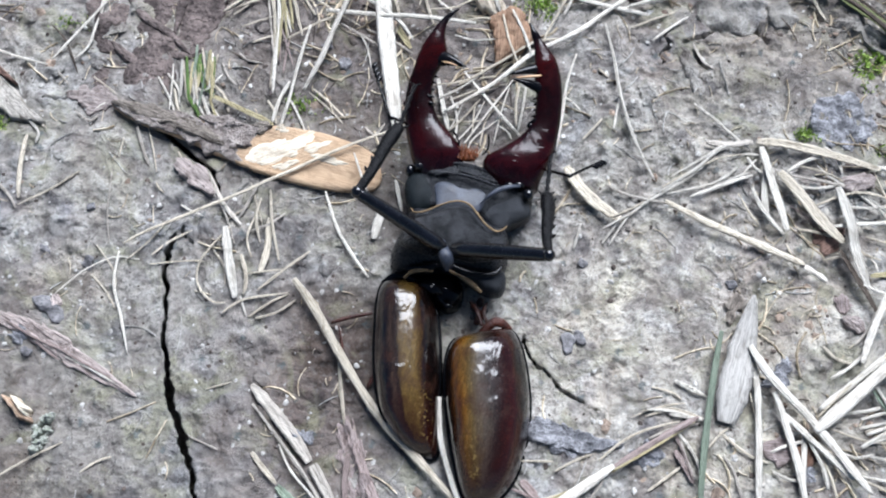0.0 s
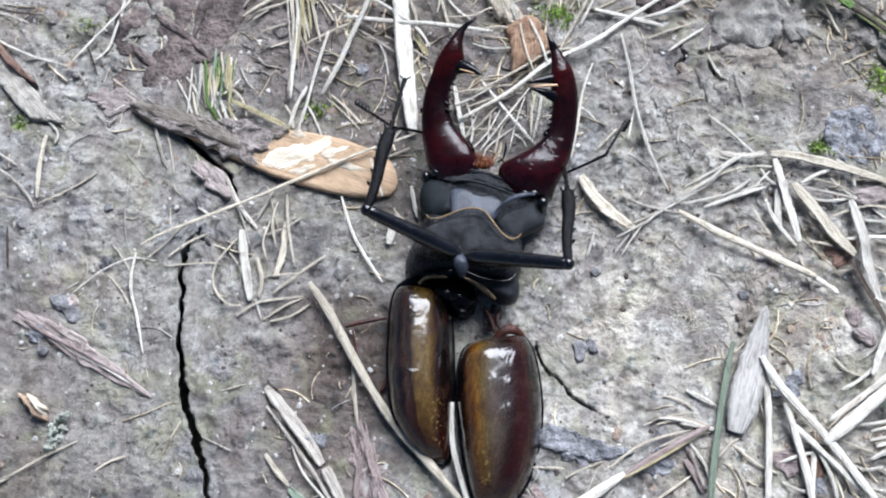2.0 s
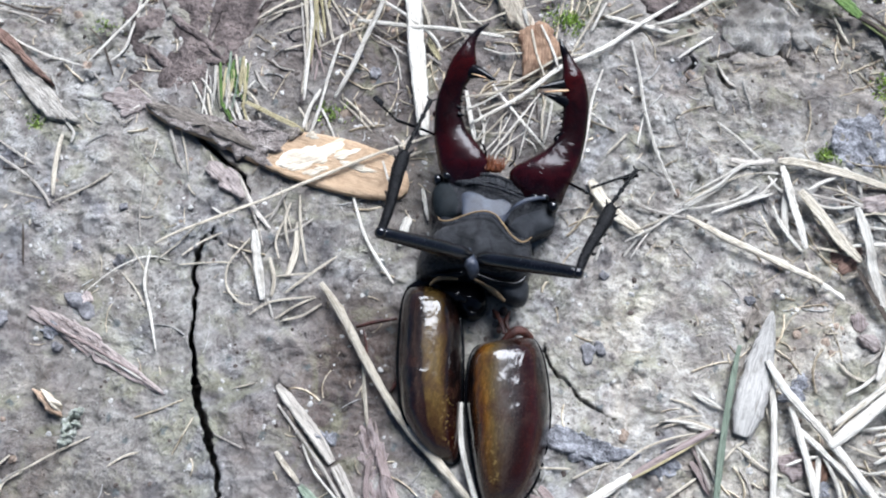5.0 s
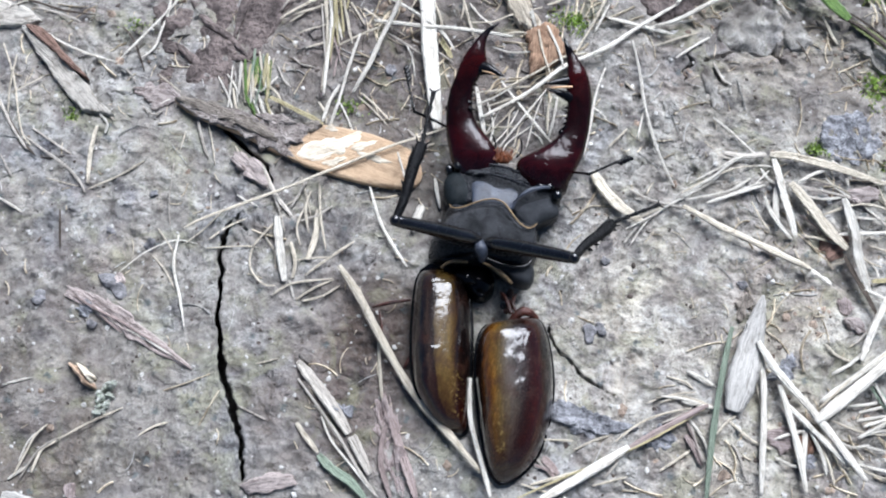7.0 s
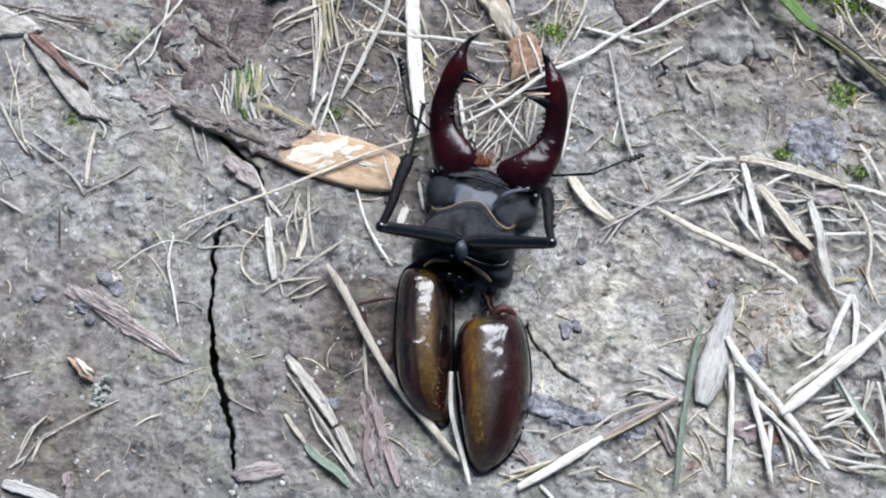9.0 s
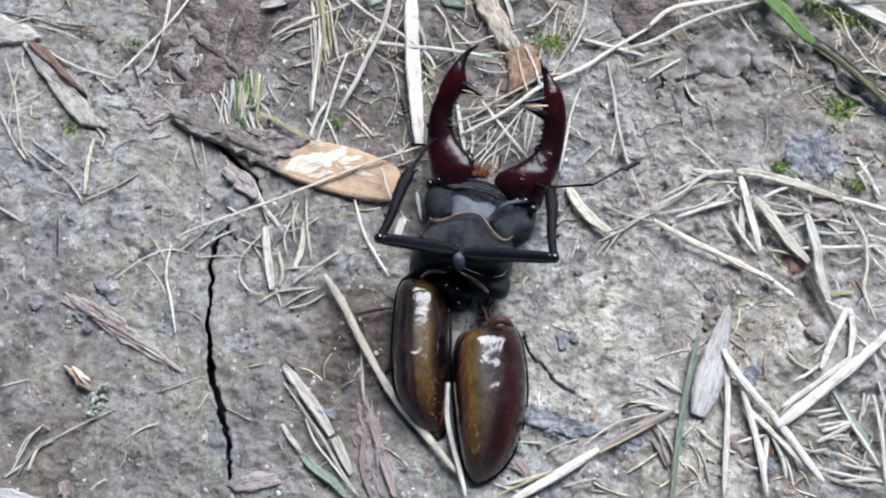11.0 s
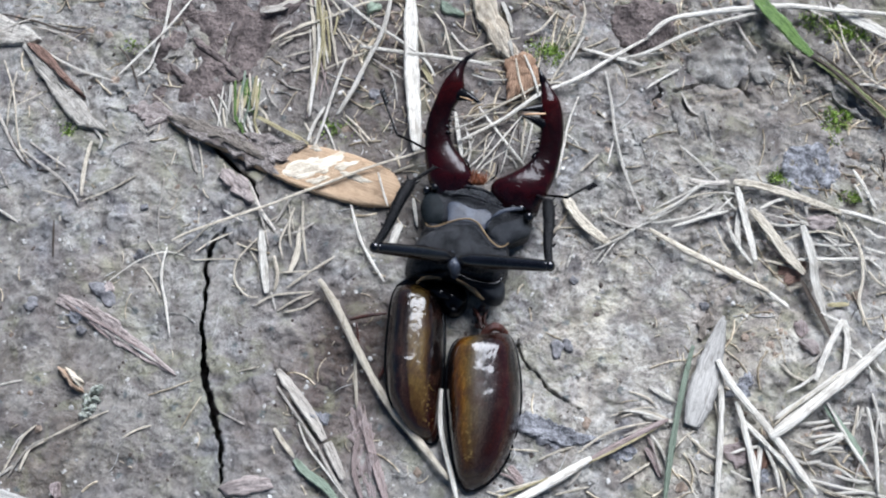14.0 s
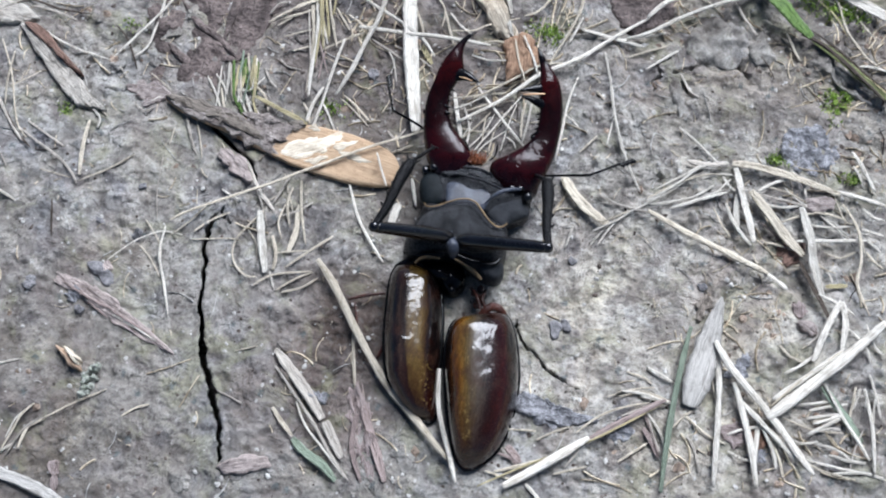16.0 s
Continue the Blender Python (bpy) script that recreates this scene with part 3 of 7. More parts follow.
def laid(pts, r, lift):
    """Puts a line of (x, y) points on the soil."""
    out = []
    for p in curve_points([(x, y, 0) for x, y in pts], 3):
        z = max(ground_z(p.x + a, p.y + b) for a in (-0.8, 0, 0.8) for b in (-0.8, 0, 0.8))
        out.append(Vector((p.x, p.y, z)))
    zs = [p.z for p in out]
    for i, p in enumerate(out):  # stiff stems bridge the hollows
        p.z = 0.6 * max(zs[max(i - 2, 0) : i + 3]) + 0.4 * max(zs) * 0.5 + r * 0.8 + lift
    return out


HALF_PIPE = ((1, 0.28), (0.5, -0.02), (0, -0.10), (-0.5, -0.02), (-1, 0.28), (-0.5, 0.16), (0, 0.08), (0.5, 0.16))


def stem(pts, width, tone="w", lift=0.0):
    """A round dry stem lying on the soil."""
    r = width / 2
    line = laid(pts, r, lift)
    k = random.uniform(0.75, 1.0)
    bm = tube(line, [r * 0.6, r * k, r, r * 0.88, r * 1.02, r * k, r * 0.45], 8, 0.5, 2, wobble=0.10, shift=random.uniform(0, 90))
    ob = settle(part("twig" if tone == "d" else "dry_grass_stem", bm, STRAW[tone]))
    return tagged(ob, WORDS[tone] + (" lying on dry soil" if tone == "d" else " stem lying on dry soil"), "twig" if tone == "d" else "grass stem", "dry stems on the soil")


def blade(pts, width, tone="w", lift=0.0, shape=(0.55, 0.95, 0.9, 1, 0.85, 0.45)):
    """A flat, slightly folded grass blade."""
    r = width / 2
    line = laid(pts, 0.3, lift)
    bm = tube(line, [r * k for k in shape], 8, 1, 4, wobble=0.09, section=HALF_PIPE, shift=random.uniform(0, 90))
    ob = settle(part("grass_blade", bm, STRAW[tone]))
    return tagged(ob, WORDS[tone] + " blade lying flat on dry soil", "grass blade", "grass blades on the soil")


def flake(name, outline, thick, material, label, category, lump=0.25, power=7, seed=0, lift=0.0, grain=3.0, rings=7, jag=0.35):
    """A thin, uneven piece lying on the soil."""
    return tagged(settle(part(name, dome(outline, 0.15 + lift, thick + lift, power, rings, lump, True, 8, seed, grain=grain, jag=jag), material)), label, category)


def in_crack(x, y):
    return any(math.hypot(x - p.x, y - p.y) < 1.5 for pts, *_ in CRACKS[:4] for p in curve_points([(a, b, 0) for a, b in pts], 6) if abs(p.y - y) < 1.5)


def scatter(name, count, size, material, label, category, seed, flat=0.55, keep=None):
    """Many small angular bits pressed into the soil, as one object."""
    rng = random.Random(seed)
    base = bmesh.new()
    bmesh.ops.create_icosphere(base, subdivisions=1, radius=1)
    bv = [v.co.copy() for v in base.verts]
    bf = [[v.index for v in f.verts] for f in base.faces]
    base.free()
    verts, faces = [], []
    while len(faces) < count * len(bf):
        x, y = rng.uniform(-108, 108), rng.uniform(-60, 84)
        if abs(x) > 108 or in_crack(x, y) or keep and rng.random() > keep(x, y):
            continue
        r = size * rng.uniform(0.35, 1.0) ** 1.6 * rng.choice((0.6, 0.8, 1, 1.4))
        q = Euler([rng.uniform(0, 6) for _ in range(3)]).to_matrix()
        z, first = ground_z(x, y), len(verts)
        sx, sy = rng.uniform(0.6, 1.3), rng.uniform(0.6, 1.3)
        for v in bv:
            p = q @ Vector((v.x * sx, v.y * sy, v.z)) * rng.uniform(0.75, 1.15)
            verts.append(((x + p.x * r) * S, (y + p.y * r) * S, (z - 0.15 * r + p.z * r * flat) * S))
        faces += [[first + k for k in f] for f in bf]
    me = bpy.data.meshes.new(name)
    me.from_pydata(verts, [], faces)
    me.materials.append(material)
    return tagged(new(name, me), label, category, kind="stuff")


def fibres(name, count, length, width, material, label, seed, keep=None):
    """Fine broken straw bits lying at random, as one object."""
    rng = random.Random(seed)
    verts, faces = [], []
    made = 0
    while made < count:
        x, y = rng.uniform(-108, 108), rng.uniform(-60, 84)
        if abs(x) > 108 or in_crack(x, y) or keep and rng.random() > keep(x, y):
            continue
        made += 1
        n, a = length * rng.uniform(0.25, 1.3), rng.uniform(0, math.pi)
        bend, w = rng.uniform(-0.6, 0.6), width * rng.uniform(0.5, 1.3) / 2
        first = len(verts)
        for k in range(5):
            s = k / 4 - 0.5
            aa = a + bend * s
            px, py = x + math.cos(aa) * n * s, y + math.sin(aa) * n * s
            z = ground_z(px, py) + 0.18
            ox, oy = -math.sin(aa) * w, math.cos(aa) * w
            for dx, dz in ((-1, 0), (0, w * 1.2), (1, 0), (0, -w)):
                verts.append(((px + ox * dx) * S, (py + oy * dx) * S, (z + dz) * S))
        for k in range(4):
            for c in range(4):
                i, j = first + 4 * k + c, first + 4 * k + (c + 1) % 4
                faces.append((i, j, j + 4, i + 4))
        faces.append((first, first + 1, first + 2, first + 3))
        faces.append((first + 19, first + 18, first + 17, first + 16))
    me = bpy.data.meshes.new(name)
    me.from_pydata(verts, [], faces)
    me.materials.append(material)
    return tagged(new(name, me), label, "straw", kind="stuff")


def moss(x, y, rx, ry, count, seed, height=1.3):
    """A cushion of tiny pointed moss leaves."""
    rng = random.Random(seed)
    verts, faces = [], []
    for _ in range(count):
        a, d = rng.uniform(0, 2 * math.pi), rng.random() ** 0.8
        px, py = x + math.cos(a) * d * rx, y + math.sin(a) * d * ry
        if soft_noise(np.array([px / 1.6]), np.array([py / 1.6]), seed)[0] < -0.25 + 0.5 * d:
            px, py = px * 0.6 + x * 0.4, py * 0.6 + y * 0.4
        z, h = ground_z(px, py), height * rng.uniform(0.35, 1.0) * (1.1 - 0.6 * d)
        b, lean, w = rng.uniform(0, 2 * math.pi), rng.uniform(0.2, 1.1), rng.uniform(0.10, 0.22)
        tip = (px + math.cos(b) * lean * h, py + math.sin(b) * lean * h, z + h)
        ox, oy = -math.sin(b) * w, math.cos(b) * w
        mx, my, mz = (px + tip[0]) / 2, (py + tip[1]) / 2, z + h * 0.62
        f = len(verts)
        for p in ((px - ox * 0.5, py - oy * 0.5, z - 0.2), (px + ox * 0.5, py + oy * 0.5, z - 0.2), (mx + ox, my + oy, mz), tip, (mx - ox, my - oy, mz), (mx, my, mz - w * 0.8)):
            verts.append(tuple(c * S for c in p))
        faces += [(f, f + 1, f + 2, f + 5), (f, f + 5, f + 4), (f + 5, f + 2, f + 3), (f + 5, f + 3, f + 4)]
    me = bpy.data.meshes.new("moss")
    me.from_pydata(verts, [], faces)
    me.materials.append(MOSS)
    return tagged(settle(new("moss", me)), "small tuft of bright green moss on clay soil", "moss", kind="stuff")



CRACKS = [
    ([(-38.9, -0.4), (-40.7, -4.3), (-40.1, -8.8), (-38.0, -14.0), (-37.2, -20.5), (-35.1, -26.5), (-32.4, -32.4), (-29.4, -36.9), (-27.3, -41.6), (-26.1, -46.2)], (0.3, 0.7, 0.7, 0.75, 0.75, 0.85, 0.92, 0.88, 0.75, 0.3), 36.0, 1),
    ([(-46.8, 17.5), (-42.7, 14.4), (-38.9, 12.1), (-35.6, 9.1), (-34.0, 6.2)], (0.4, 1.0, 0.9, 0.7, 0.3), 14.0, 2),
    ([(-38.8, -0.7), (-37.8, -2.0), (-36.6, -3.0)], (0.35, 0.3, 0.15), 2.0, 3),
    ([(20.0, -9.9), (21.2, -13.3), (23.8, -15.3), (28.1, -18.4), (33.7, -20.4)], (0.22, 0.34, 0.34, 0.3, 0.18), 4.0, 4),
    ([(41.2, 46.8), (44.4, 48.1), (46.7, 49.6)], (0.3, 0.8, 0.4), 2.5, 5),
    ([(38.2, 48.2), (38.7, 45.7), (37.8, 42.1)], (0.3, 0.7, 0.2), 2.0, 6),
    ([(42.9, 44.8), (44.7, 42.8), (46.2, 41.9)], (0.3, 0.6, 0.2), 2.0, 7),
    ([(54.4, 54.4), (54.0, 51.0), (56.7, 48.4)], (0.3, 0.5, 0.2), 1.8, 8),
    ([(-68.7, 19.9), (-65.9, 20.3), (-64.1, 22.1)], (0.25, 0.6, 0.2), 1.8, 9),
]
build_ground()


# ---- the beetle: head and thorax on their back, two wing cases torn loose ----
def aim(a, b):
    """The pose of a limb piece that runs from a to b, in millimetres."""
    a, b = Vector(a) * S, Vector(b) * S
    y = (b - a).normalized()
    x = y.cross(Vector((0, 0, 1)))
    x = x.normalized() if x.length > 1e-4 else Vector((1, 0, 0))
    m = Matrix((x, y, x.cross(y))).transposed().to_4x4()
    m.translation = a
    return m


def edges(stations, z, steps):
    """Smooth left and right edge lines through a few stations."""
    left = curve_points([(q[0], q[1], q[4] if len(q) > 4 else z) for q in stations], steps)
    right = curve_points([(q[2], q[3], q[4] if len(q) > 4 else z) for q in stations], steps)
    return left, right


def loft(stations, thick, steps=5, cols=22):
    """A solid horn between two edges, with a rounded, slightly squared cross-cut."""
    bm = bmesh.new()
    uv = bm.loops.layers.uv.verify()
    left, right = edges(stations, 0, steps)
    rings, run, length, last = [], [], 0.0, None
    for l, r in zip(left, right):
        mid, half = (l + r) / 2, (r - l) / 2
        length += (mid - last).length if last else 0.0
        last = mid
        ring = []
        for k in range(cols):
            a = 2 * math.pi * k / cols
            c, w = math.cos(a), math.sin(a)
            c, w = math.copysign(abs(c) ** 0.88, c), math.copysign(abs(w) ** 0.88, w)
            ring.append(bm.verts.new(mid + half * c + Vector((0, 0, min(half.length, 0.9 + 0.55 * half.length) * thick * w))))
        rings.append(ring)
        run.append(length)
    for i in range(len(rings) - 1):
        for k in range(cols):
            n = (k + 1) % cols
            f = bm.faces.new((rings[i][k], rings[i][n], rings[i + 1][n], rings[i + 1][k]))
            for loop, q in zip(f.loops, (i, i, i + 1, i + 1)):
                loop[uv].uv = (run[q], k / cols)
    bm.faces.new(rings[0][::-1])
    bm.faces.new(rings[-1])
    return bm


def wing_case(beetle, stations, height, label, margin, outer_first, roll=0.16):
    """A domed wing case between its left and right edges, from its base to its tip."""
    left, right = edges(stations, 1.0, 4)
    rows, cols = len(left) - 1, 28
    axis = (left[-1] + right[-1] - left[0] - right[0]).normalized()
    bm = bmesh.new()
    uv = bm.loops.layers.uv.verify()
    grid, rim = [], [[], []]
    for i, (l, r) in enumerate(zip(left, right)):
        u = 0.5 - 0.5 * math.cos(math.pi * i / rows)
        mid, half = (l + r) / 2, (r - l) / 2
        h = height * (1 - (1 - min(u / 0.13, 1)) ** 2.1) ** 0.5 * (1 - max((u - 0.45) / 0.55, 0) ** 2.4) ** 0.5 if 0 < u < 1 else 0.0
        row = []
        for k in range(cols + 1):
            v = -math.cos(math.pi * k / cols)
            z = h * (1 - abs(v) ** 3.0) ** 0.5 + roll * half.length * (1 - v)
            row.append(bm.verts.new(mid + half * v + Vector((0, 0, z))))
        grid.append(row)
        rim[0].append(row[0].co.copy())
        rim[1].append(row[-1].co.copy())
    for i in range(rows):
        for k in range(cols):
            f = bm.faces.new((grid[i][k], grid[i][k + 1], grid[i + 1][k + 1], grid[i + 1][k]))
            for loop, (a_, b_) in zip(f.loops, ((i, k), (i, k + 1), (i + 1, k + 1), (i + 1, k))):
                c = 0.5 - 0.5 * math.cos(math.pi * b_ / cols)
                loop[uv].uv = (a_ / rows, 1 - c if outer_first else c)
    geom = bmesh.ops.extrude_face_region(bm, geom=bm.faces[:])
    bmesh.ops.translate(bm, verts=[v for v in geom["geom"] if isinstance(v, bmesh.types.BMVert)], vec=(0, 0, -0.35))
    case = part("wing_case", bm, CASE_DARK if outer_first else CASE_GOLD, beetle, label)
    line = rim[0][::2] + rim[1][::-2]
    part("margin", tube(line + [line[0]], [margin], 7, 1.0, 1), BLACK, case, "black raised margin")
    lo, hi = (rim[0][5], rim[1][5]) if outer_first else (rim[0][3].lerp(rim[1][3], 0.45), rim[1][4])
    part("base_edge", tube([lo + Vector((0, 0, 1.0)), lo.lerp(hi, 0.5) + Vector((0, 0, 2.2)) - axis * 1.3, hi + Vector((0, 0, 1.0))], [0.4, 0.8, 0.85, 0.4], 10, 0.7, 6), BLACK if outer_first else RUST, case, "torn dark base edge")
    return case


def spur(bm, at, to, r):
    """A pointed spine, tooth or claw."""
    return tube([at, Vector(at).lerp(Vector(to), 0.5), to], [r, r * 0.7, 0.05], 8, 1, 4, bm)


def femur(beetle, length, label):
    bm = tube([(0, -0.6, 0), (0, 2, 0.1), (0, length * 0.5, 0.15), (0, length * 0.9, 0), (0, length + 0.3, 0)], [0.9, 1.25, 1.3, 1.12, 1.0, 0.6], 14, 1.05, 6)
    leg = part("femur", bm, GLOSS, beetle, label)
    part("knee", ball((0, length, 0), (1.0, 0.95, 1.0)), GLOSS, leg)
    return leg


def tibia(beetle, length, label, sign):
    bm = tube([(0, 0, 0), (-0.25 * sign, length * 0.3, 0.25), (0.1 * sign, length * 0.7, 0.3), (0, length, 0)], [0.72, 0.74, 0.86, 1.0, 1.18, 0.9], 14, 0.8, 6, wobble=0.04)
    shin = part("tibia", bm, LEG, beetle, label)
    for k, (at, size) in enumerate(((0.30, 0.5), (0.45, 0.6), (0.58, 0.7), (0.72, 0.9), (0.86, 1.2))):
        bm = spur(bmesh.new(), (sign * 0.6, length * at, 0), (sign * (0.95 + size * 0.5), length * at + size, 0), 0.34)
        part("spine", bm, LEG, shin)
    for s in (-1, 1):
        part("spur", spur(bmesh.new(), (s * 0.6, length - 0.2, 0), (s * 1.3, length + 0.9, 0), 0.25), LEG, shin)
    return shin


def tarsus(beetle, length, label):
    """Five bead-like joints and a pair of claws; the first joint carries the rest."""
    step = length / 5.6
    foot = None
    for k in range(5):
        n = step * (1.0 if k < 4 else 1.6)
        bm = tube([(0, 0, 0), (0, n * 0.7, 0), (0, n, 0)], [0.22, 0.34, 0.46, 0.30], 8, 0.9, 3)
        bmesh.ops.translate(bm, verts=bm.verts, vec=(0, k * step, 0))
        seg = part("tarsus" if foot is None else "tarsal_joint", bm, LEG, foot or beetle, label if foot is None else "")
        foot = foot or seg
    for s in (-1, 1):
        bm = tube([(s * 0.1, length - 0.3, 0), (s * 0.7, length + 0.3, 0.1), (s * 0.9, length + 1.0, -0.2)], [0.18, 0.14, 0.03], 6, 1, 4)
        part("claw", bm, LEG, foot)
    return foot


def scape(beetle, length, label):
    bm = tube([(0, -0.3, 0), (0.1, length * 0.5, 0.15), (0, length, 0)], [0.26, 0.23, 0.26, 0.31], 8, 1, 6)
    return part("antenna_scape", bm, BLACK, beetle, label)


def flagellum(beetle, length, label):
    """Beaded outer half of the antenna with its comb-like club."""
    n = length * 0.66
    bm = tube([(0, 0, 0), (0.05, n * 0.5, 0.1), (0, n + 0.3, 0)], [0.23, 0.20, 0.20, 0.24], 7, 1, 5)
    for k in range(6):
        ball((0, n * (k + 0.5) / 6, 0.05), (0.28, n / 14, 0.28), bm, seg=8)
    rod = part("antenna_flagellum", bm, BLACK, beetle, label)
    for k in range(4):
        y = n + (length - n) * (k + 0.4) / 4
        bm = tube([(0, y - 0.5, 0), (0.25, y, 0), (0.85, y + 0.3, 0)], [0.30, 0.42, 0.45, 0.28], 8, 0.7, 3)
        part("club_leaf", bm, BLACK, rod)
    return rod


def build_beetle():
    beetle = new("stag_beetle")
    tagged(beetle, "broken black stag beetle on its back, red-brown jaws, brown wing cases", "beetle")

    # thorax, belly up
    thorax = part("prothorax", dome([(-0.8, 7.0), (1.5, 7.4), (5.0, 9.0), (8.6, 9.2), (11.7, 7.0), (14.1, 5.8), (15.3, 5.6), (15.9, 3.2), (15.9, -0.1), (14.6, -2.6), (9.5, -2.8), (5.8, -2.6), (1.8, -3.5), (-1.4, -4.3), (-2.8, -2.5), (-2.7, 0.5), (-1.8, 3.6)], 0.8, 8.9, 3.6, 10, 0.22, seed=2, grain=2.2), SATIN, beetle, "dull black underside of the thorax")
    part("prosternum", dome([(-0.4, 3.3), (1.6, 5.2), (4.0, 6.5), (7.2, 7.7), (9.3, 7.0), (11.4, 4.9), (13.3, 3.7), (14.9, 3.7), (15.2, 1.5), (12.4, 0.4), (9.4, -0.2), (6.7, -0.2), (4.1, 0.0), (1.3, 0.2), (-0.8, 0.8)], 8.2, 9.5, 2.4, 9, 0.10, seed=4, grain=2.6, tilt=(0, -0.10)), BREAST, thorax, "charcoal breast plate with a faint sheen")
    part("sternal_ridge", tube([(5.6, 0.6, 10.6), (6.1, -1.4, 11.9), (6.8, -2.7, 11.7), (7.0, -3.8, 10.2)], [0.4, 0.8, 1.15, 1.0, 0.45], 14, 0.9, 6), GULA, thorax, "glossy blue-black breast ridge")
    part("hind_plate", dome([(7.9, -1.6), (10.6, -1.8), (14.3, -0.9), (15.8, -1.2), (16.3, -3.3), (15.5, -5.0), (13.3, -5.2), (11.1, -4.3), (9.2, -3.2)], 2.5, 6.4, 3.2, 8, 0.15, seed=6, grain=1.6), DULL, thorax, "rounded charcoal rear plate")
    part("hind_rim", tube([(7.4, -2.2, 7.4), (9.8, -2.9, 7.4), (12.3, -2.9, 7.2), (14.4, -2.3, 7.0), (15.3, -0.9, 6.6)], [0.3, 0.42, 0.42, 0.36, 0.25], 10, 0.9, 6), BLACK, thorax, "glossy black rear rim")
    part("hind_rim", tube([(-2.3, -2.9, 4.6), (-0.2, -3.3, 6.0), (2.6, -3.2, 7.2), (5.2, -2.6, 7.8)], [0.4, 0.55, 0.55, 0.4], 10, 0.9, 6), BLACK, thorax, "glossy black rear rim")
    part("hind_fringe", tube([(0.2, -5.1, 6.6), (1.4, -4.1, 7.4), (3.1, -3.7, 7.6), (4.6, -3.6, 7.4)], [0.22, 0.34, 0.30, 0.16], 8, 1, 6, wobble=0.12), MEMBRANE, thorax, "orange bristle fringe")
    part("hind_fringe", tube([(7.2, -3.2, 7.6), (9.1, -3.8, 7.2), (10.8, -4.5, 6.8), (12.6, -5.6, 6.2)], [0.16, 0.34, 0.46, 0.32], 8, 1, 6, wobble=0.12), MEMBRANE, thorax, "orange bristle fringe")
    part("coxa", tube([(6.0, -0.9, 10.6), (3.4, -0.7, 11.0), (0.6, -0.2, 10.2), (-0.9, 0.1, 8.8)], [0.9, 1.5, 1.35, 0.6], 14, 0.85, 6, wobble=0.03), COXA, thorax, "wrinkled black hip joint")
    part("coxa", tube([(7.5, -1.1, 10.6), (10.2, -1.0, 10.9), (12.8, -0.4, 10.0), (14.2, 0.0, 8.8)], [0.9, 1.45, 1.2, 0.6], 14, 0.85, 6, wobble=0.03), COXA, thorax, "wrinkled black hip joint")
    part("trochanter", ball((4.6, -0.6, 11.7), (1.5, 0.9, 0.8)), COXA, thorax)
    part("trochanter", ball((8.8, -0.9, 11.7), (1.5, 0.9, 0.8)), COXA, thorax)
    cavity = part("thorax_stump", dome([(0.1, -4.0), (3.0, -2.3), (6.7, -1.9), (9.4, -3.8), (9.6, -6.8), (7.8, -8.5), (5.7, -7.8), (2.8, -6.2)], 0.5, 4.2, 2.6, 7, 0.8, seed=7, grain=1.4), BLACK, beetle, "glossy black torn stump of the body")
    part("torn_sclerite", tube([(2.9, -5.2, 5.2), (4.8, -5.8, 5.6), (6.5, -6.2, 4.6)], [0.5, 1.0, 0.4], 8, 0.5, 5), BLACK, cavity, "shiny torn black plate")
    part("torn_sclerite", ball((7.6, -8.0, 4.3), (0.8, 0.6, 0.5)), BLACK, cavity)
    for x, y, z, r in ((0.2, 0.6, 0, 0.7), (-0.8, -0.4, 0.2, 0.6), (0.5, -1.6, 0.1, 0.8), (0.1, -2.6, 0, 0.6), (1.2, -0.6, 0, 0.5), (-0.7, -2.0, 0.3, 0.5)):
        c = Vector((12.4, -6.6, 1.6)) + Vector((x, y, z))
        part("dried_tissue", ball(c, (r, r * 1.3, r * 0.8), seg=8), RUST if r > 0.55 else DULL, beetle, "dried brown tissue")
    for a, b, c in (((10.9, -6.2, 2.0), (12.3, -7.9, 3.0), (13.4, -10.2, 3.4)), ((13.7, -6.0, 2.0), (13.4, -8.1, 2.6), (14.8, -10.3, 3.2))):
        part("torn_muscle", tube([a, b, c], [0.25, 0.4, 0.3], 6, 1, 4), RUST, beetle, "dried red-brown strand")

    # head, belly up
    head = part("head", dome([(-2.6, 10.9), (-2.5, 13.5), (-1.3, 15.0), (1.9, 16.2), (7.2, 16.8), (10.7, 15.8), (13.0, 14.8), (16.7, 14.2), (18.5, 13.0), (18.8, 10.6), (18.4, 8.9), (15.8, 7.0), (14.0, 5.5), (11.7, 6.2), (8.8, 8.0), (5.5, 8.2), (3.3, 7.6), (0.2, 6.9), (-1.5, 7.7)], 0.8, 6.3, 3.6, 9, 0.15, seed=9, grain=2.0), SATIN, beetle, "dull black underside of the head")
    part("gula", dome([(2.4, 12.0), (4.3, 12.8), (7.5, 12.7), (10.4, 12.2), (12.8, 11.7), (11.9, 10.2), (10.6, 8.0), (9.6, 7.2), (8.4, 7.6), (6.9, 7.9), (4.8, 7.5), (3.5, 7.0), (2.9, 9.6)], 5.9, 6.8, 2.4, 10, 0.14, seed=11, tilt=(-0.04, -0.17), grain=2.4), GULA, head, "glossy blue-black throat plate")
    part("chin", dome([(0.8, 13.4), (2.2, 15.0), (6.2, 15.6), (9.5, 15.4), (11.6, 14.3), (12.8, 12.9), (10.1, 13.3), (6.8, 13.9), (3.8, 13.7), (2.3, 12.9)], 5.9, 6.9, 2.6, 8, 0.25, seed=15, grain=1.6), SATIN, head, "black grooved chin plate")
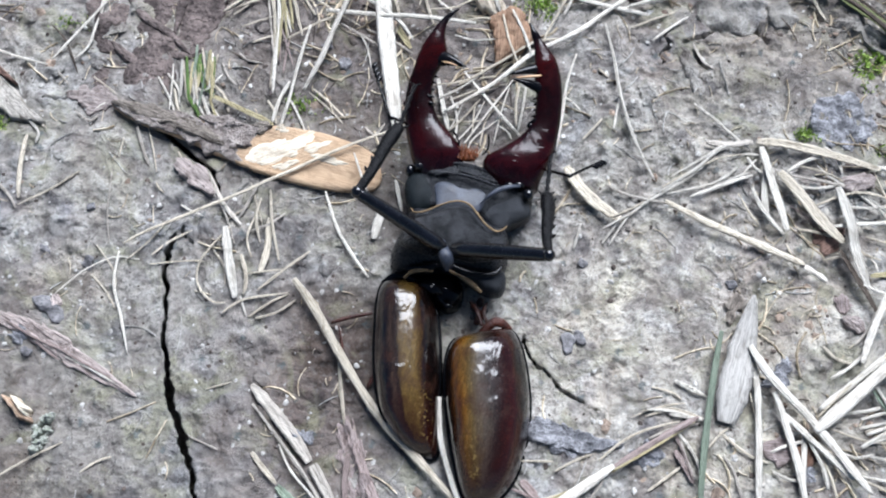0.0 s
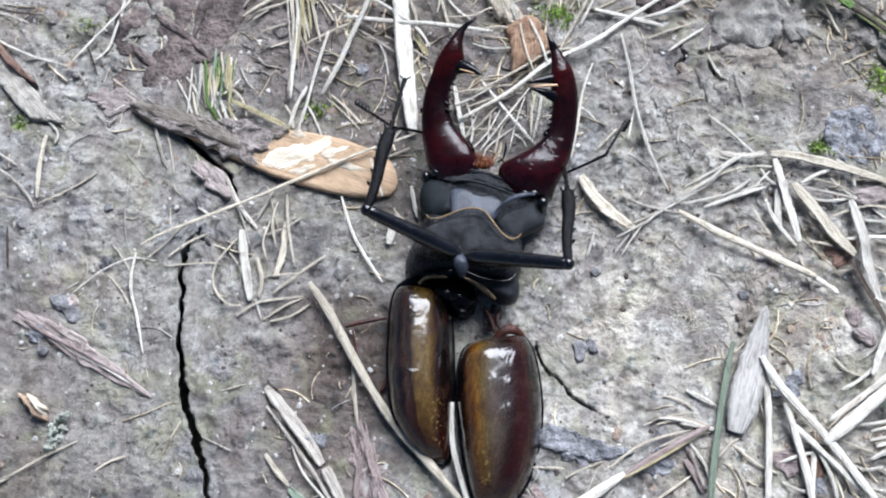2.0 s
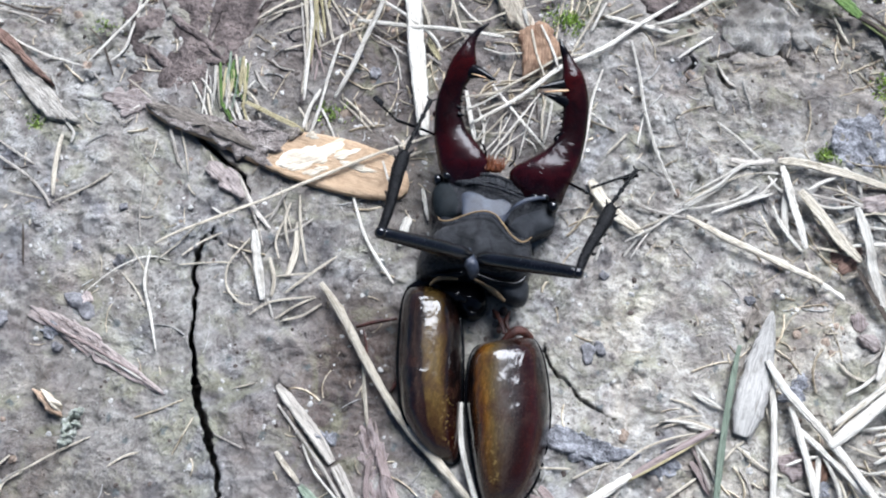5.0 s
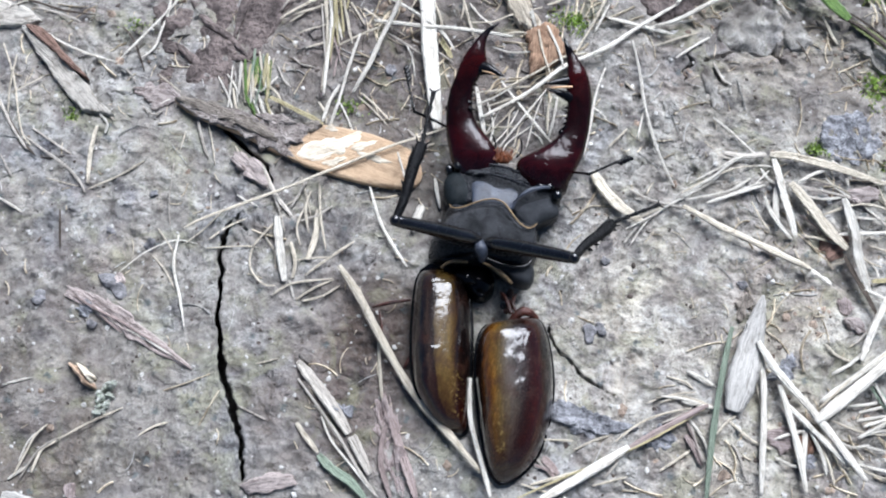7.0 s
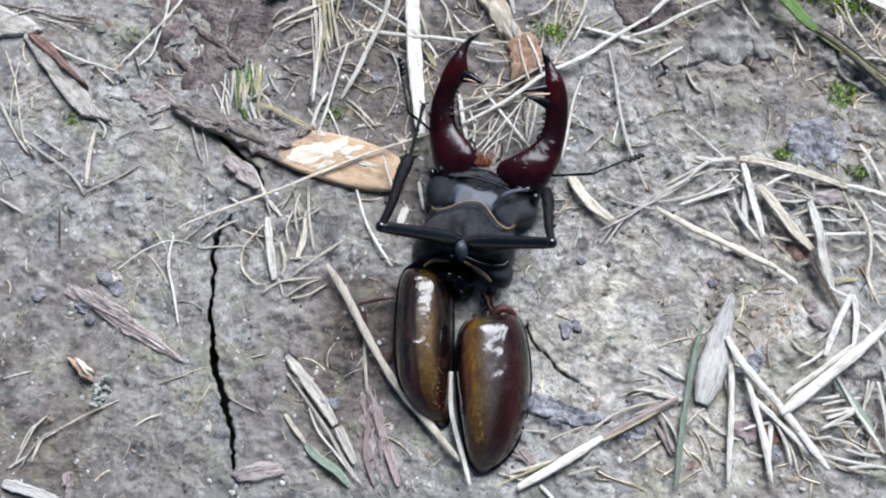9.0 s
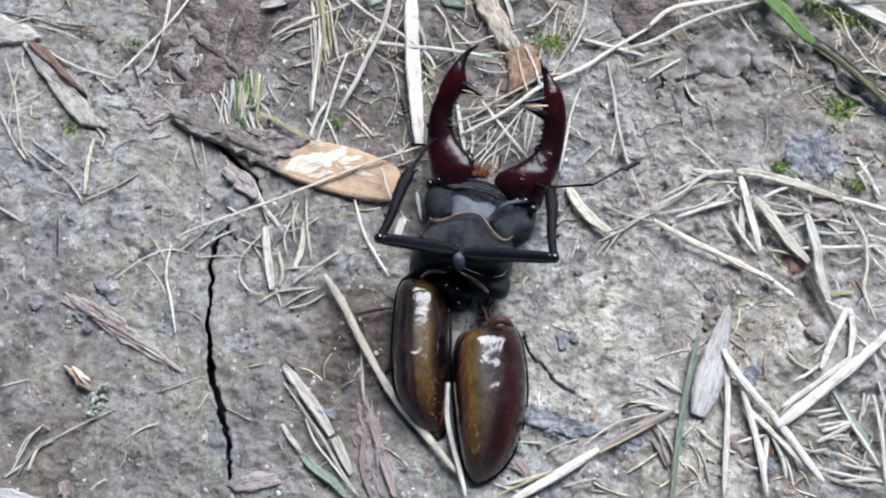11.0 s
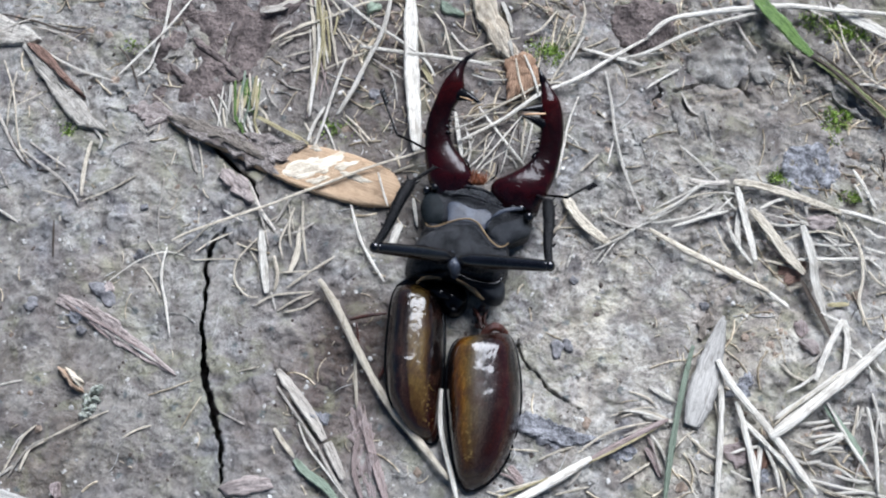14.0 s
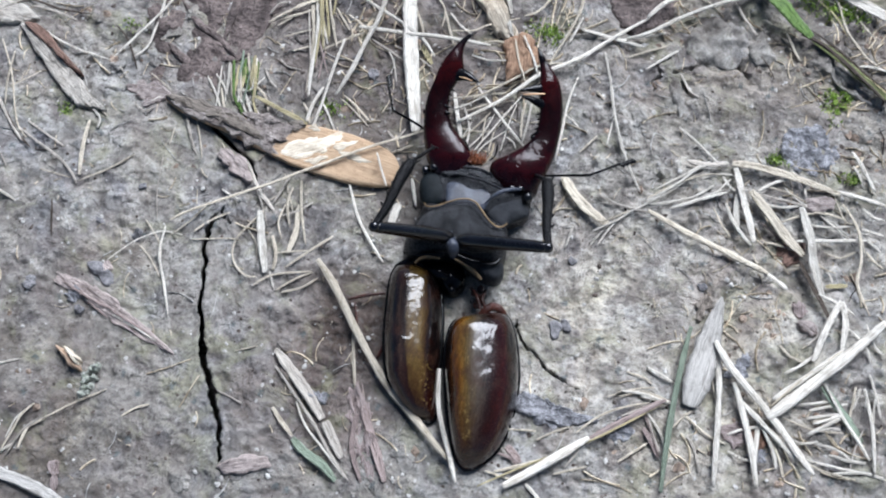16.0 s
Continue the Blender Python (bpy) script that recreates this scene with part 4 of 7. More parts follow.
    # darker left cheek, lighter right: light from the right, painted by choice of material
    part("cheek_plate", dome([(-2.3, 9.6), (-2.3, 12.0), (-0.9, 13.5), (0.9, 13.1), (2.3, 11.2), (2.9, 8.9), (2.2, 7.3), (0.3, 6.4), (-1.3, 7.4)], 5.2, 6.4, 2.0, 9, 0.12, seed=12, tilt=(0.03, 0)), CHEEK, head, "rounded charcoal cheek plate")
    part("cheek_plate", dome([(10.7, 7.7), (12.2, 10.3), (14.9, 12.1), (17.1, 12.3), (18.5, 10.2), (18.4, 8.5), (15.8, 6.5), (14.1, 5.0), (12.0, 6.3)], 5.0, 6.3, 2.0, 9, 0.12, seed=13, tilt=(-0.08, -0.04)), DULL, head, "rounded charcoal cheek plate")
    part("throat_ridge", tube([(10.4, 8.9, 7.0), (12.0, 10.6, 7.7), (13.4, 11.6, 7.8), (14.9, 12.3, 7.6), (16.3, 12.9, 6.8)], [0.12, 0.34, 0.42, 0.36, 0.30], 10, 0.6, 6), GULA, head, "glossy raised throat ridge")
    part("throat_ridge", tube([(2.3, 12.6, 6.9), (4.0, 13.3, 7.1), (7.0, 13.3, 7.2), (10.4, 12.7, 7.3), (13.0, 11.9, 7.5)], [0.12, 0.24, 0.30, 0.30, 0.26], 8, 0.7, 6), SATIN, head, "glossy transverse ridge")
    part("mouth_ridge", tube([(1.4, 15.0, 6.0), (4.5, 15.3, 6.7), (8.6, 15.2, 6.8), (11.8, 14.3, 6.5)], [0.2, 0.3, 0.3, 0.2], 8, 0.6, 6), SATIN, head)
    part("neck_membrane", tube([(-0.5, 6.3, 7.5), (0.2, 5.4, 8.6), (1.8, 5.6, 9.0), (3.9, 6.8, 9.2), (5.6, 7.6, 9.4), (7.2, 7.9, 9.6), (8.8, 7.5, 9.8), (10.1, 6.3, 9.9), (11.8, 4.6, 9.8), (13.5, 3.8, 9.5), (14.5, 4.2, 9.2), (15.1, 5.2, 8.4)], [0.10, 0.14, 0.16, 0.19, 0.17, 0.17, 0.12], 8, 0.8, 6, wobble=0.15), MEMBRANE, head, "thin orange neck membrane")
    part("eye", ball((17.8, 11.9, 5.9), (1.0, 1.1, 1.1)), GLOSS, head, "shiny black bulging eye")
    part("eye", ball((-2.0, 13.7, 5.0), (0.9, 1.1, 1.0)), GLOSS, head, "shiny black bulging eye")
    part("socket", ball((16.1, 13.2, 6.3), (1.0, 0.6, 0.7)), GLOSS, head, "glossy jaw socket")
    part("socket", ball((14.6, 12.9, 6.6), (0.8, 0.5, 0.6)), GLOSS, head, "glossy jaw socket")
    part("socket", ball((-0.4, 14.3, 6.0), (1.0, 0.8, 0.8)), GLOSS, head, "glossy jaw socket")
    rng = random.Random(5)
    bm = ball((7.1, 16.8, 6.4), (1.2, 0.8, 0.7))
    for _ in range(90):
        c = Vector((7.1, 16.6, 6.6)) + Vector((rng.uniform(-1.7, 1.7), rng.uniform(-0.6, 0.7), rng.uniform(-0.2, 0.7)))
        spur(bm, c, c + Vector((rng.uniform(-0.5, 0.5), rng.uniform(0.6, 1.6), rng.uniform(0.0, 0.7))), 0.10)
    part("mouth_brush", bm, TUFT, head, "rusty orange bristly mouthparts")

    # jaws
    jaw = part("mandible", loft(JAW_LEFT, 0.62), MANDIBLE, beetle, "curved polished dark red jaw")
    part("tooth", tube([(-2.0, 31.6, 9.6), (1.0, 31.8, 10.8), (3.2, 31.0, 11.6), (5.0, 30.1, 12.1)], [1.5, 1.3, 0.65, 0.05], 14, 0.8, 6), BLACK, jaw, "black pointed inner tooth")
    part("tooth_edge", tube([(0.9, 30.6, 12.1), (2.2, 30.4, 12.3), (3.5, 30.1, 12.3)], [0.06, 0.15, 0.06], 6, 0.8, 4), IVORY, jaw, "pale worn tooth edge")
    for y, x in ((29.3, 0.0), (28.2, -0.2), (26.9, -0.2), (25.6, 0.0), (24.4, 0.4)):
        part("denticle", spur(bmesh.new(), (x - 0.8, y, 9.2), (x + 0.35, y - 0.2, 9.2), 0.4), BLACK, jaw)
    part("outer_knob", ball((-4.3, 24.2, 8.0), (0.5, 0.6, 0.5), seg=10), MANDIBLE, jaw)
    jaw = part("mandible", loft(JAW_RIGHT, 0.62), MANDIBLE, beetle, "curved polished dark red jaw")
    part("tooth", tube([(18.6, 33.2, 9.4), (16.2, 32.0, 11.0), (13.9, 30.7, 12.0), (12.1, 29.8, 12.3)], [1.5, 0.95, 0.5, 0.05], 14, 0.8, 6), BLACK, jaw, "black pointed inner tooth")
    part("tooth", tube([(19.2, 29.9, 8.6), (17.1, 29.2, 10.1), (14.7, 29.1, 11.5), (12.6, 29.2, 12.0)], [1.7, 1.1, 0.55, 0.05], 14, 0.8, 6), BLACK, jaw, "black pointed inner tooth")
    part("tooth_edge", tube([(13.3, 29.3, 12.3), (15.2, 29.8, 12.3), (17.2, 30.3, 12.2)], [0.08, 0.24, 0.18], 6, 0.8, 4), IVORY, jaw, "pale worn tooth edge")
    for y, x in ((27.9, 16.9), (26.9, 17.1), (25.9, 17.2), (24.8, 17.1), (23.7, 16.8)):
        part("denticle", spur(bmesh.new(), (x + 0.8, y + 0.3, 8.8), (x - 0.55, y - 0.4, 8.8), 0.45), BLACK, jaw)
    part("inner_knob", ball((16.6, 23.0, 8.4), (0.6, 0.55, 0.5), seg=10), BLACK, jaw)

    # wing cases
    wing_case(beetle, CASE_A, 5.8, "glossy brown wing case with a dark outer edge", 0.42, True)
    wing_case(beetle, CASE_B, 6.4, "glossy golden-brown wing case with dark rim", 0.36, False)

    # remains of the hind legs under the wing cases
    for pts, r in ((((-10.8, -12.9, 1.4), (-7.8, -11.6, 1.8), (-4.4, -10.4, 1.6)), 0.55), (((-1.8, -17.3, 1.5), (-2.4, -20.2, 1.7), (-3.2, -22.6, 1.3)), 0.6), (((-9.6, -13.1, 1.2), (-8.5, -15.9, 1.2), (-8.2, -18.2, 1.0)), 0.35)):
        part("leg_remnant", tube(pts, [r * 0.45, r * 0.7, r * 0.4], 8, 1, 5), RUST, beetle, "broken red-brown leg piece")

    jointed = {}
    for side, sign in (("left", -1), ("right", 1)):
        jointed["femur", side] = femur(beetle, FEMUR, "glossy black thigh of the front leg")
        jointed["tibia", side] = tibia(beetle, TIBIA, "spiny black shin of the front leg", sign)
        jointed["tarsus", side] = tarsus(beetle, TARSUS, "jointed black foot with claws")
        jointed["scape", side] = scape(beetle, SCAPE, "thin black antenna base")
        jointed["flagellum", side] = flagellum(beetle, FLAGELLUM, "thin black antenna with comb-like club")
        bm = tube([(0, 0, 0), (0.3, 1.3, 0.2), (-0.2, 2.6, 0.2), (-0.9, 3.4, 0)], [0.18, 0.15, 0.15, 0.19, 0.08], 8, 1, 5)
        jointed["palp", side] = part("palp", bm, BLACK, beetle, "thin curled black mouth feeler")
    return beetle, jointed


# left edge, right edge and height at a few stations, from base to tip
CASE_A = ((-2.3, -4.4, 0.8, -3.7), (-3.4, -5.3, 3.1, -4.4), (-3.8, -6.8, 4.6, -5.9), (-3.8, -9.3, 5.7, -8.3), (-3.4, -12.8, 6.7, -11.9), (-2.9, -16.5, 7.4, -15.5), (-2.2, -20.1, 8.0, -19.1), (-1.3, -23.3, 8.5, -22.6), (-0.1, -26.2, 8.9, -25.6), (1.6, -28.3, 9.2, -28.0), (3.5, -30.1, 9.4, -30.0), (5.6, -31.3, 9.3, -31.2), (7.6, -32.0, 8.7, -32.0))
CASE_B = ((11.0, -12.2, 15.7, -10.3), (9.5, -13.0, 18.1, -9.8), (8.8, -14.5, 19.5, -11.2), (8.6, -16.9, 20.6, -13.4), (8.9, -19.8, 21.6, -16.4), (9.5, -23.0, 22.4, -19.6), (10.4, -26.2, 22.9, -22.9), (11.3, -29.3, 23.0, -26.3), (12.3, -32.2, 22.7, -29.4), (13.3, -34.8, 22.1, -32.3), (14.3, -36.8, 21.0, -34.8), (15.3, -38.0, 19.5, -36.8), (16.4, -38.7, 17.9, -38.2))
JAW_LEFT = ((0.0, 12.8, 6.3, 14.1, 4.5), (-1.9, 15.1, 6.5, 16.8, 6.0), (-2.7, 17.1, 5.6, 18.6, 6.5), (-3.5, 19.2, 3.7, 20.4, 6.9), (-4.0, 21.2, 1.8, 22.1, 7.3), (-4.3, 23.1, 0.6, 24.0, 7.9), (-4.5, 25.3, -0.1, 26.2, 8.5), (-4.3, 27.6, -0.2, 28.6, 9.3), (-3.8, 29.7, 0.7, 30.8, 10.1), (-3.4, 31.8, 1.3, 32.9, 10.9), (-2.7, 33.7, 0.9, 34.4, 11.6), (-1.7, 35.5, 0.6, 35.9, 12.2), (-0.6, 37.4, 0.8, 37.5, 12.7), (0.7, 38.9, 1.5, 38.7, 13.1), (2.2, 39.9, 2.4, 39.7, 13.4))
JAW_RIGHT = ((11.9, 12.6, 19.3, 13.2, 4.5), (10.0, 15.1, 19.6, 15.0, 6.0), (10.0, 17.1, 20.5, 17.5, 6.5), (12.3, 18.9, 21.1, 20.1, 6.8), (14.3, 20.4, 21.3, 22.2, 7.2), (16.1, 22.4, 21.4, 24.5, 7.7), (16.9, 24.4, 21.3, 26.8, 8.3), (17.0, 26.2, 21.1, 29.0, 8.9), (16.8, 28.2, 20.7, 30.9, 9.6), (16.2, 30.5, 20.0, 32.8, 10.3), (15.9, 32.1, 19.1, 34.3, 11.0), (15.7, 34.0, 17.8, 35.6, 11.6), (15.3, 35.8, 16.7, 36.7, 12.1), (14.7, 37.1, 15.7, 37.7, 12.7), (14.1, 38.9, 14.4, 39.0, 13.2))
FEMUR, TIBIA, TARSUS, SCAPE, FLAGELLUM = 16, 13.6, 12, 9.6, 11
BEETLE, JOINTED = build_beetle()


# ---- leaves, bark, chips and stones ----
def leaf_z(x, y):
    """The leaf's top, arched a little over the soil."""
    return 1.5 + 0.35 * ground_z(x, y) + 0.35 * float(soft_noise(x / 9, y / 4, 71)) + 0.12 * float(soft_noise(x / 4 + y / 3, y / 1.2, 72))


def dry_leaf():
    leaf = new("dry_leaf")
    tagged(leaf, "dry brown leaf, peeled to cream in places, lying on soil", "leaf")
    part("blade", dome([(-55.9, 20.0), (-50.7, 20.0), (-40.6, 19.4), (-32.6, 19.3), (-24.7, 19.9), (-16.7, 19.5), (-10.1, 17.8), (-7.3, 14.7), (-7.5, 11.4), (-11.1, 10.0), (-18.9, 9.7), (-27.6, 11.0), (-34.9, 13.0), (-43.7, 15.7), (-51.7, 17.6)], -0.15, 0.15, 7, 12, 0, leaf_z, 6, 3, jag=0.15), TAN_LEAF, leaf, "tan leathery right half")
    part("weathered_half", dome([(-56.5, 20.4), (-52.5, 20.4), (-44.3, 20.0), (-39.5, 19.6), (-34.9, 19.6), (-30.2, 19.1), (-27.9, 18.8), (-30.6, 16.8), (-29.5, 15.5), (-31.7, 14.1), (-30.8, 12.3), (-35.6, 13.2), (-43.0, 15.5), (-50.5, 17.3)], 0.0, 0.55, 5, 10, 0.35, leaf_z, 6, 5, grain=1.3, jag=1.0), CRUST, leaf, "grey weathered crusted half")
    for pts, seed in (([(-56.0, 20.5), (-50.9, 20.7), (-44.2, 19.8), (-37.8, 17.6), (-33.7, 14.9), (-38.4, 15.2), (-44.6, 17.0), (-51.4, 18.6)], 11), ([(-39.5, 19.5), (-35.1, 20.1), (-32.0, 19.2), (-34.4, 17.5), (-37.4, 17.9)], 12), ([(-30.9, 19.4), (-27.6, 20.1), (-26.6, 19.3), (-28.8, 18.1)], 13), ([(-35.4, 16.8), (-32.0, 17.0), (-31.0, 15.5), (-33.3, 14.3)], 14), ([(-46.0, 17.9), (-42.6, 18.1), (-40.5, 16.8), (-43.2, 16.0)], 15)):
        part("crust_flake", dome(pts, 0.3, 0.95, 4, 7, 0.4, leaf_z, 8, seed, grain=1.0, jag=0.9), BARK if seed % 2 else CRUST, leaf, "dark lifted flake of crust")
    for pts, seed in (([(-30.9, 12.8), (-29.3, 15.6), (-26.5, 17.1), (-23.1, 17.8), (-20.7, 19.5), (-19.2, 18.5), (-21.4, 15.7), (-24.0, 13.4), (-27.3, 12.1)], 1), ([(-26.5, 19.3), (-25.4, 20.0), (-24.3, 19.2), (-25.7, 18.1)], 2), ([(-19.5, 15.3), (-15.7, 15.3), (-13.1, 14.6), (-16.5, 13.8)], 3), ([(-20.7, 16.3), (-18.0, 18.0), (-16.4, 18.1), (-19.2, 15.8)], 4), ([(-25.7, 12.2), (-22.7, 13.7), (-20.9, 13.6), (-23.9, 11.8)], 5)):
        part("peeled_patch", dome(pts, 0.1, 0.26, 7, 6, 0.04, leaf_z, 10, seed, grain=1.0, jag=0.6), PEELED, leaf, "cream peeled patch")
    return leaf


dry_leaf()
mould = flake("decayed_leaf", [(-68.9, 48.4), (-53.3, 52.8), (-36.2, 54.8), (-39.4, 45.9), (-41.2, 38.9), (-42.3, 34.1), (-47.0, 29.9), (-48.9, 25.0), (-56.4, 21.7), (-63.7, 20.7), (-62.9, 24.0), (-59.3, 27.5), (-63.5, 34.5)], 0.5, MOULD, "dark decayed brown leaf pressed flat into the soil", "leaf", 0.8, 7, 3, -0.28, 2.6, 22, 1.5)
for fold in ([(-60.9, 44.4), (-55.1, 38.3), (-49.5, 35.4), (-45.2, 32.1)], [(-48.4, 48.2), (-48.7, 41.4), (-48.8, 35.6)], [(-59.5, 32.4), (-55.2, 29.6), (-49.9, 28.3)]):
    ob = part("fold", tube([(x, y, ground_z(x, y) + 0.35) for x, y in fold], [0.2, 0.9, 0.7, 0.2], 10, 0.5, 6, wobble=0.2), MOULD, mould, "raised fold of the decayed leaf")
    ob.location = -mould.location
flake("bark_strip", [(-89.9, 30.2), (-87.5, 30.4), (-82.3, 26.9), (-78.3, 23.8), (-73.6, 20.2), (-69.8, 16.5), (-67.0, 15.2), (-71.8, 14.6), (-76.3, 17.1), (-80.8, 21.3), (-86.3, 26.1)], 1.2, PALE_BARK, "long pale strip of weathered bark", "bark", 0.25, 5, 4, 0.3, 1.5, 8, 0.5)
flake("bark_sliver", [(-88.5, 29.9), (-85.0, 30.1), (-80.1, 26.3), (-74.1, 21.8), (-77.0, 22.7), (-81.9, 25.7)], 1.0, SLIVER, "red-brown sliver of bark on a pale strip", "bark", 0.25, 5, 5, 1.1, 1.5, 7, 0.5)
flake("bark_piece", [(-101.6, 35.1), (-95.8, 36.0), (-90.9, 34.3), (-86.9, 32.1), (-89.7, 30.7), (-99.5, 29.1)], 1.0, PALE_BARK, "pale weathered piece of bark", "bark", 0.25, 5, 6, 0.2, 1.5, 8, 0.5)
flake("wood_chip", [(6.8, 46.4), (7.0, 47.3), (8.6, 48.3), (10.1, 48.8), (11.8, 48.8), (12.7, 48.2), (13.9, 45.9), (15.4, 43.4), (15.3, 42.3), (13.4, 40.6), (11.4, 39.0), (9.7, 37.6), (9.0, 38.1), (8.4, 40.7), (7.7, 43.8)], 0.9, ORANGE_WOOD, "flat orange-brown chip of wood", "wood chip", 0.12, 8, 7, 0.6, 1.0, 9, 0.45)
flake("bark_piece", [(-3.7, 62.5), (0.6, 63.3), (3.9, 56.4), (7.3, 51.0), (9.2, 48.5), (7.3, 46.6), (3.1, 50.2), (-1.1, 56.1)], 1.2, CREAM_ROT, "pale fibrous piece of rotten stalk", "bark", 0.35, 5, 8, 0.6, 1.2, 9, 0.7)
flake("bark_strip", [(-65.9, -18.7), (-62.0, -19.1), (-58.0, -20.0), (-51.6, -22.6), (-45.3, -25.7), (-39.4, -29.4), (-43.3, -28.6), (-49.1, -27.0), (-54.4, -25.1), (-60.3, -22.3), (-65.0, -20.7)], 0.45, PINK_BARK, "flat pinkish-grey strip of bark", "bark", 0.45, 6, 9, 0.04, 0.8, 9, 0.8)
flake("bark_strip", [(-42.6, 11.9), (-39.1, 11.4), (-35.3, 8.0), (-35.3, 5.9), (-39.2, 7.8), (-41.8, 9.1)], 0.8, PINK_BARK, "crumbling pinkish scrap of bark", "bark", 0.4, 5, 10, 0.32, 1.0, 8, 0.8)
flake("seed_husk", [(-61.3, -32.2), (-58.8, -32.6), (-56.2, -34.2), (-55.2, -35.7), (-56.8, -35.6), (-59.5, -33.8)], 2.0, HUSK, "small orange-brown seed husk on the soil", "husk", 0.2, 2.5, 11, 0.4, 1.5)
flake("seed_husk", [(-59.7, -32.0), (-57.6, -32.6), (-55.8, -34.1), (-55.6, -35.3), (-57.3, -34.0)], 2.6, PEELED, "small pale open seed husk", "husk", 0.2, 2.5, 12, 0.6, 1.5)
for k, (x, y) in enumerate(((-53.7, -36.1), (-53.0, -34.9), (-53.8, -38.2), (-52.5, -38.3), (-54.0, -36.9), (-52.4, -36.6), (-52.4, -39.3), (-52.7, -34.3), (-53.6, -39.8),)):
    a = k * 1.7
    flake("lichen_scrap", [(x + (0.3 + 0.35 * ((k * j) % 3)) * math.cos(a + j * 1.05), y + (0.5 + 0.3 * ((k + j) % 3)) * math.sin(a + j * 1.05)) for j in range(6)], 1.4, LICHEN, "crumb of pale grey-green lichen", "lichen", 0.9, 2.5, k, 0.2, 0.5, 6, 0.4)["group"] = "lichen crumbs"
flake("stone", [(64.2, 36.1), (65.9, 38.9), (69.6, 40.5), (73.5, 39.5), (75.1, 35.8), (73.6, 31.9), (70.0, 30.0), (66.1, 30.8), (64.3, 33.1)], 0.8, STONE, "flat blue-grey stone sunk into the soil", "stone", 0.6, 5, 14, -0.45, 1.6, 10, 0.7)
flake("clay_flake", [(-60.5, -15.8), (-58.3, -15.0), (-56.1, -16.5), (-54.9, -18.3), (-55.8, -19.4), (-57.8, -18.2), (-59.7, -17.4)], 0.55, SLATE, "dark grey flake of clay", "clay flake", 0.2, 7, 15, 0.12, 1.2, 6, 0.4)
flake("clay_flake", [(-58.2, -15.2), (-56.6, -14.9), (-56.1, -16.3), (-57.2, -16.7)], 0.55, PINK_BARK, "small pinkish flake of clay", "clay flake", 0.2, 7, 16, 0.12, 1.2, 6, 0.4)
flake("clay_flake", [(26.3, -9.2), (27.9, -8.5), (28.8, -10.3), (28.4, -11.9), (27.0, -11.4)], 0.55, SLATE, "dark grey flake of clay", "clay flake", 0.2, 7, 17, 0.12, 1.2, 6, 0.4)
flake("clay_flake", [(28.6, -8.4), (29.8, -7.9), (30.3, -9.7), (29.4, -10.2)], 0.55, SLATE, "dark grey flake of clay", "clay flake", 0.2, 7, 18, 0.12, 1.2, 6, 0.4)
flake("clay_flake", [(-55.8, 1.4), (-54.5, 1.9), (-54.3, 0.7), (-55.3, 0.3)], 0.55, SLATE, "small dark flake of clay", "clay flake", 0.2, 7, 19, 0.12, 1.2, 6, 0.4)
flake("clay_flake", [(-18.5, 35.1), (-17.2, 35.8), (-16.1, 34.3), (-17.0, 33.0), (-18.2, 33.5)], 0.55, SLATE, "dark round clay crumb", "clay flake", 0.2, 7, 20, 0.12, 1.2, 6, 0.4)
flake("leaf_scrap", [(23.3, -23.4), (27.9, -23.1), (30.6, -24.0), (36.8, -24.8), (37.2, -25.8), (32.1, -27.1), (27.1, -27.1), (23.4, -26.8)], 0.55, STONE, "grey curled scrap of leaf on the soil", "leaf", 0.6, 6, 21, 0.02, 1.5, 9, 0.9)
flake("leaf_scrap", [(64.5, -21.6), (67.5, -19.5), (68.7, -21.8), (67.2, -24.1), (65.2, -24.0)], 0.55, RED_BARK, "dull purple-brown scrap of leaf", "leaf", 0.2, 7, 22, 0.32, 1.2, 7, 0.5)
flake("leaf_scrap", [(71.0, 0.1), (73.0, 0.7), (74.5, -1.1), (73.2, -1.8)], 0.55, PINK_BARK, "small pinkish scrap of leaf", "leaf", 0.2, 7, 23, 0.32, 1.2, 7, 0.5)
flake("leaf_scrap", [(-26.2, -47.2), (-22.3, -44.6), (-17.4, -43.8), (-17.9, -45.9), (-22.4, -48.0)], 0.55, PINK_BARK, "flat pinkish scrap of dry leaf", "leaf", 0.2, 7, 24, 0.32, 1.2, 7, 0.5)
flake("leaf_scrap", [(-65.1, 21.5), (-61.4, 23.5), (-56.0, 22.3), (-57.0, 19.7), (-59.8, 18.2), (-62.8, 19.6)], 0.55, PINK_BARK, "pinkish-brown scrap of old leaf", "leaf", 0.4, 6, 25, 0.22, 1.5, 8, 0.9)
flake("leaf_scrap", [(65.6, 14.6), (69.6, 16.0), (70.6, 13.6), (67.4, 11.4)], 0.35, SLIVER, "small reddish-brown scrap of leaf", "leaf", 0.35, 7, 26, 0.1, 1.0, 7, 0.8)
flake("leaf_scrap", [(69.9, 24.4), (74.6, 25.6), (74.6, 23.3), (70.6, 22.2)], 0.55, PINK_BARK, "pinkish scrap of dry leaf among straw", "leaf", 0.2, 7, 27, 0.32, 1.2, 7, 0.5)
flake("leaf_scrap", [(-23.2, 52.9), (-21.3, 54.2), (-20.5, 52.6), (-22.3, 51.5)], 0.55, STRAW["b"], "small green scrap of leaf", "leaf", 0.2, 7, 28, 0.32, 1.2, 7, 0.5)
flake("leaf_scrap", [(-8.8, 57.1), (-6.1, 56.5), (-3.2, 55.0), (-5.0, 54.3), (-7.7, 55.1)], 0.55, STRAW["b"], "small green scrap of leaf", "leaf", 0.2, 7, 29, 0.32, 1.2, 7, 0.5)
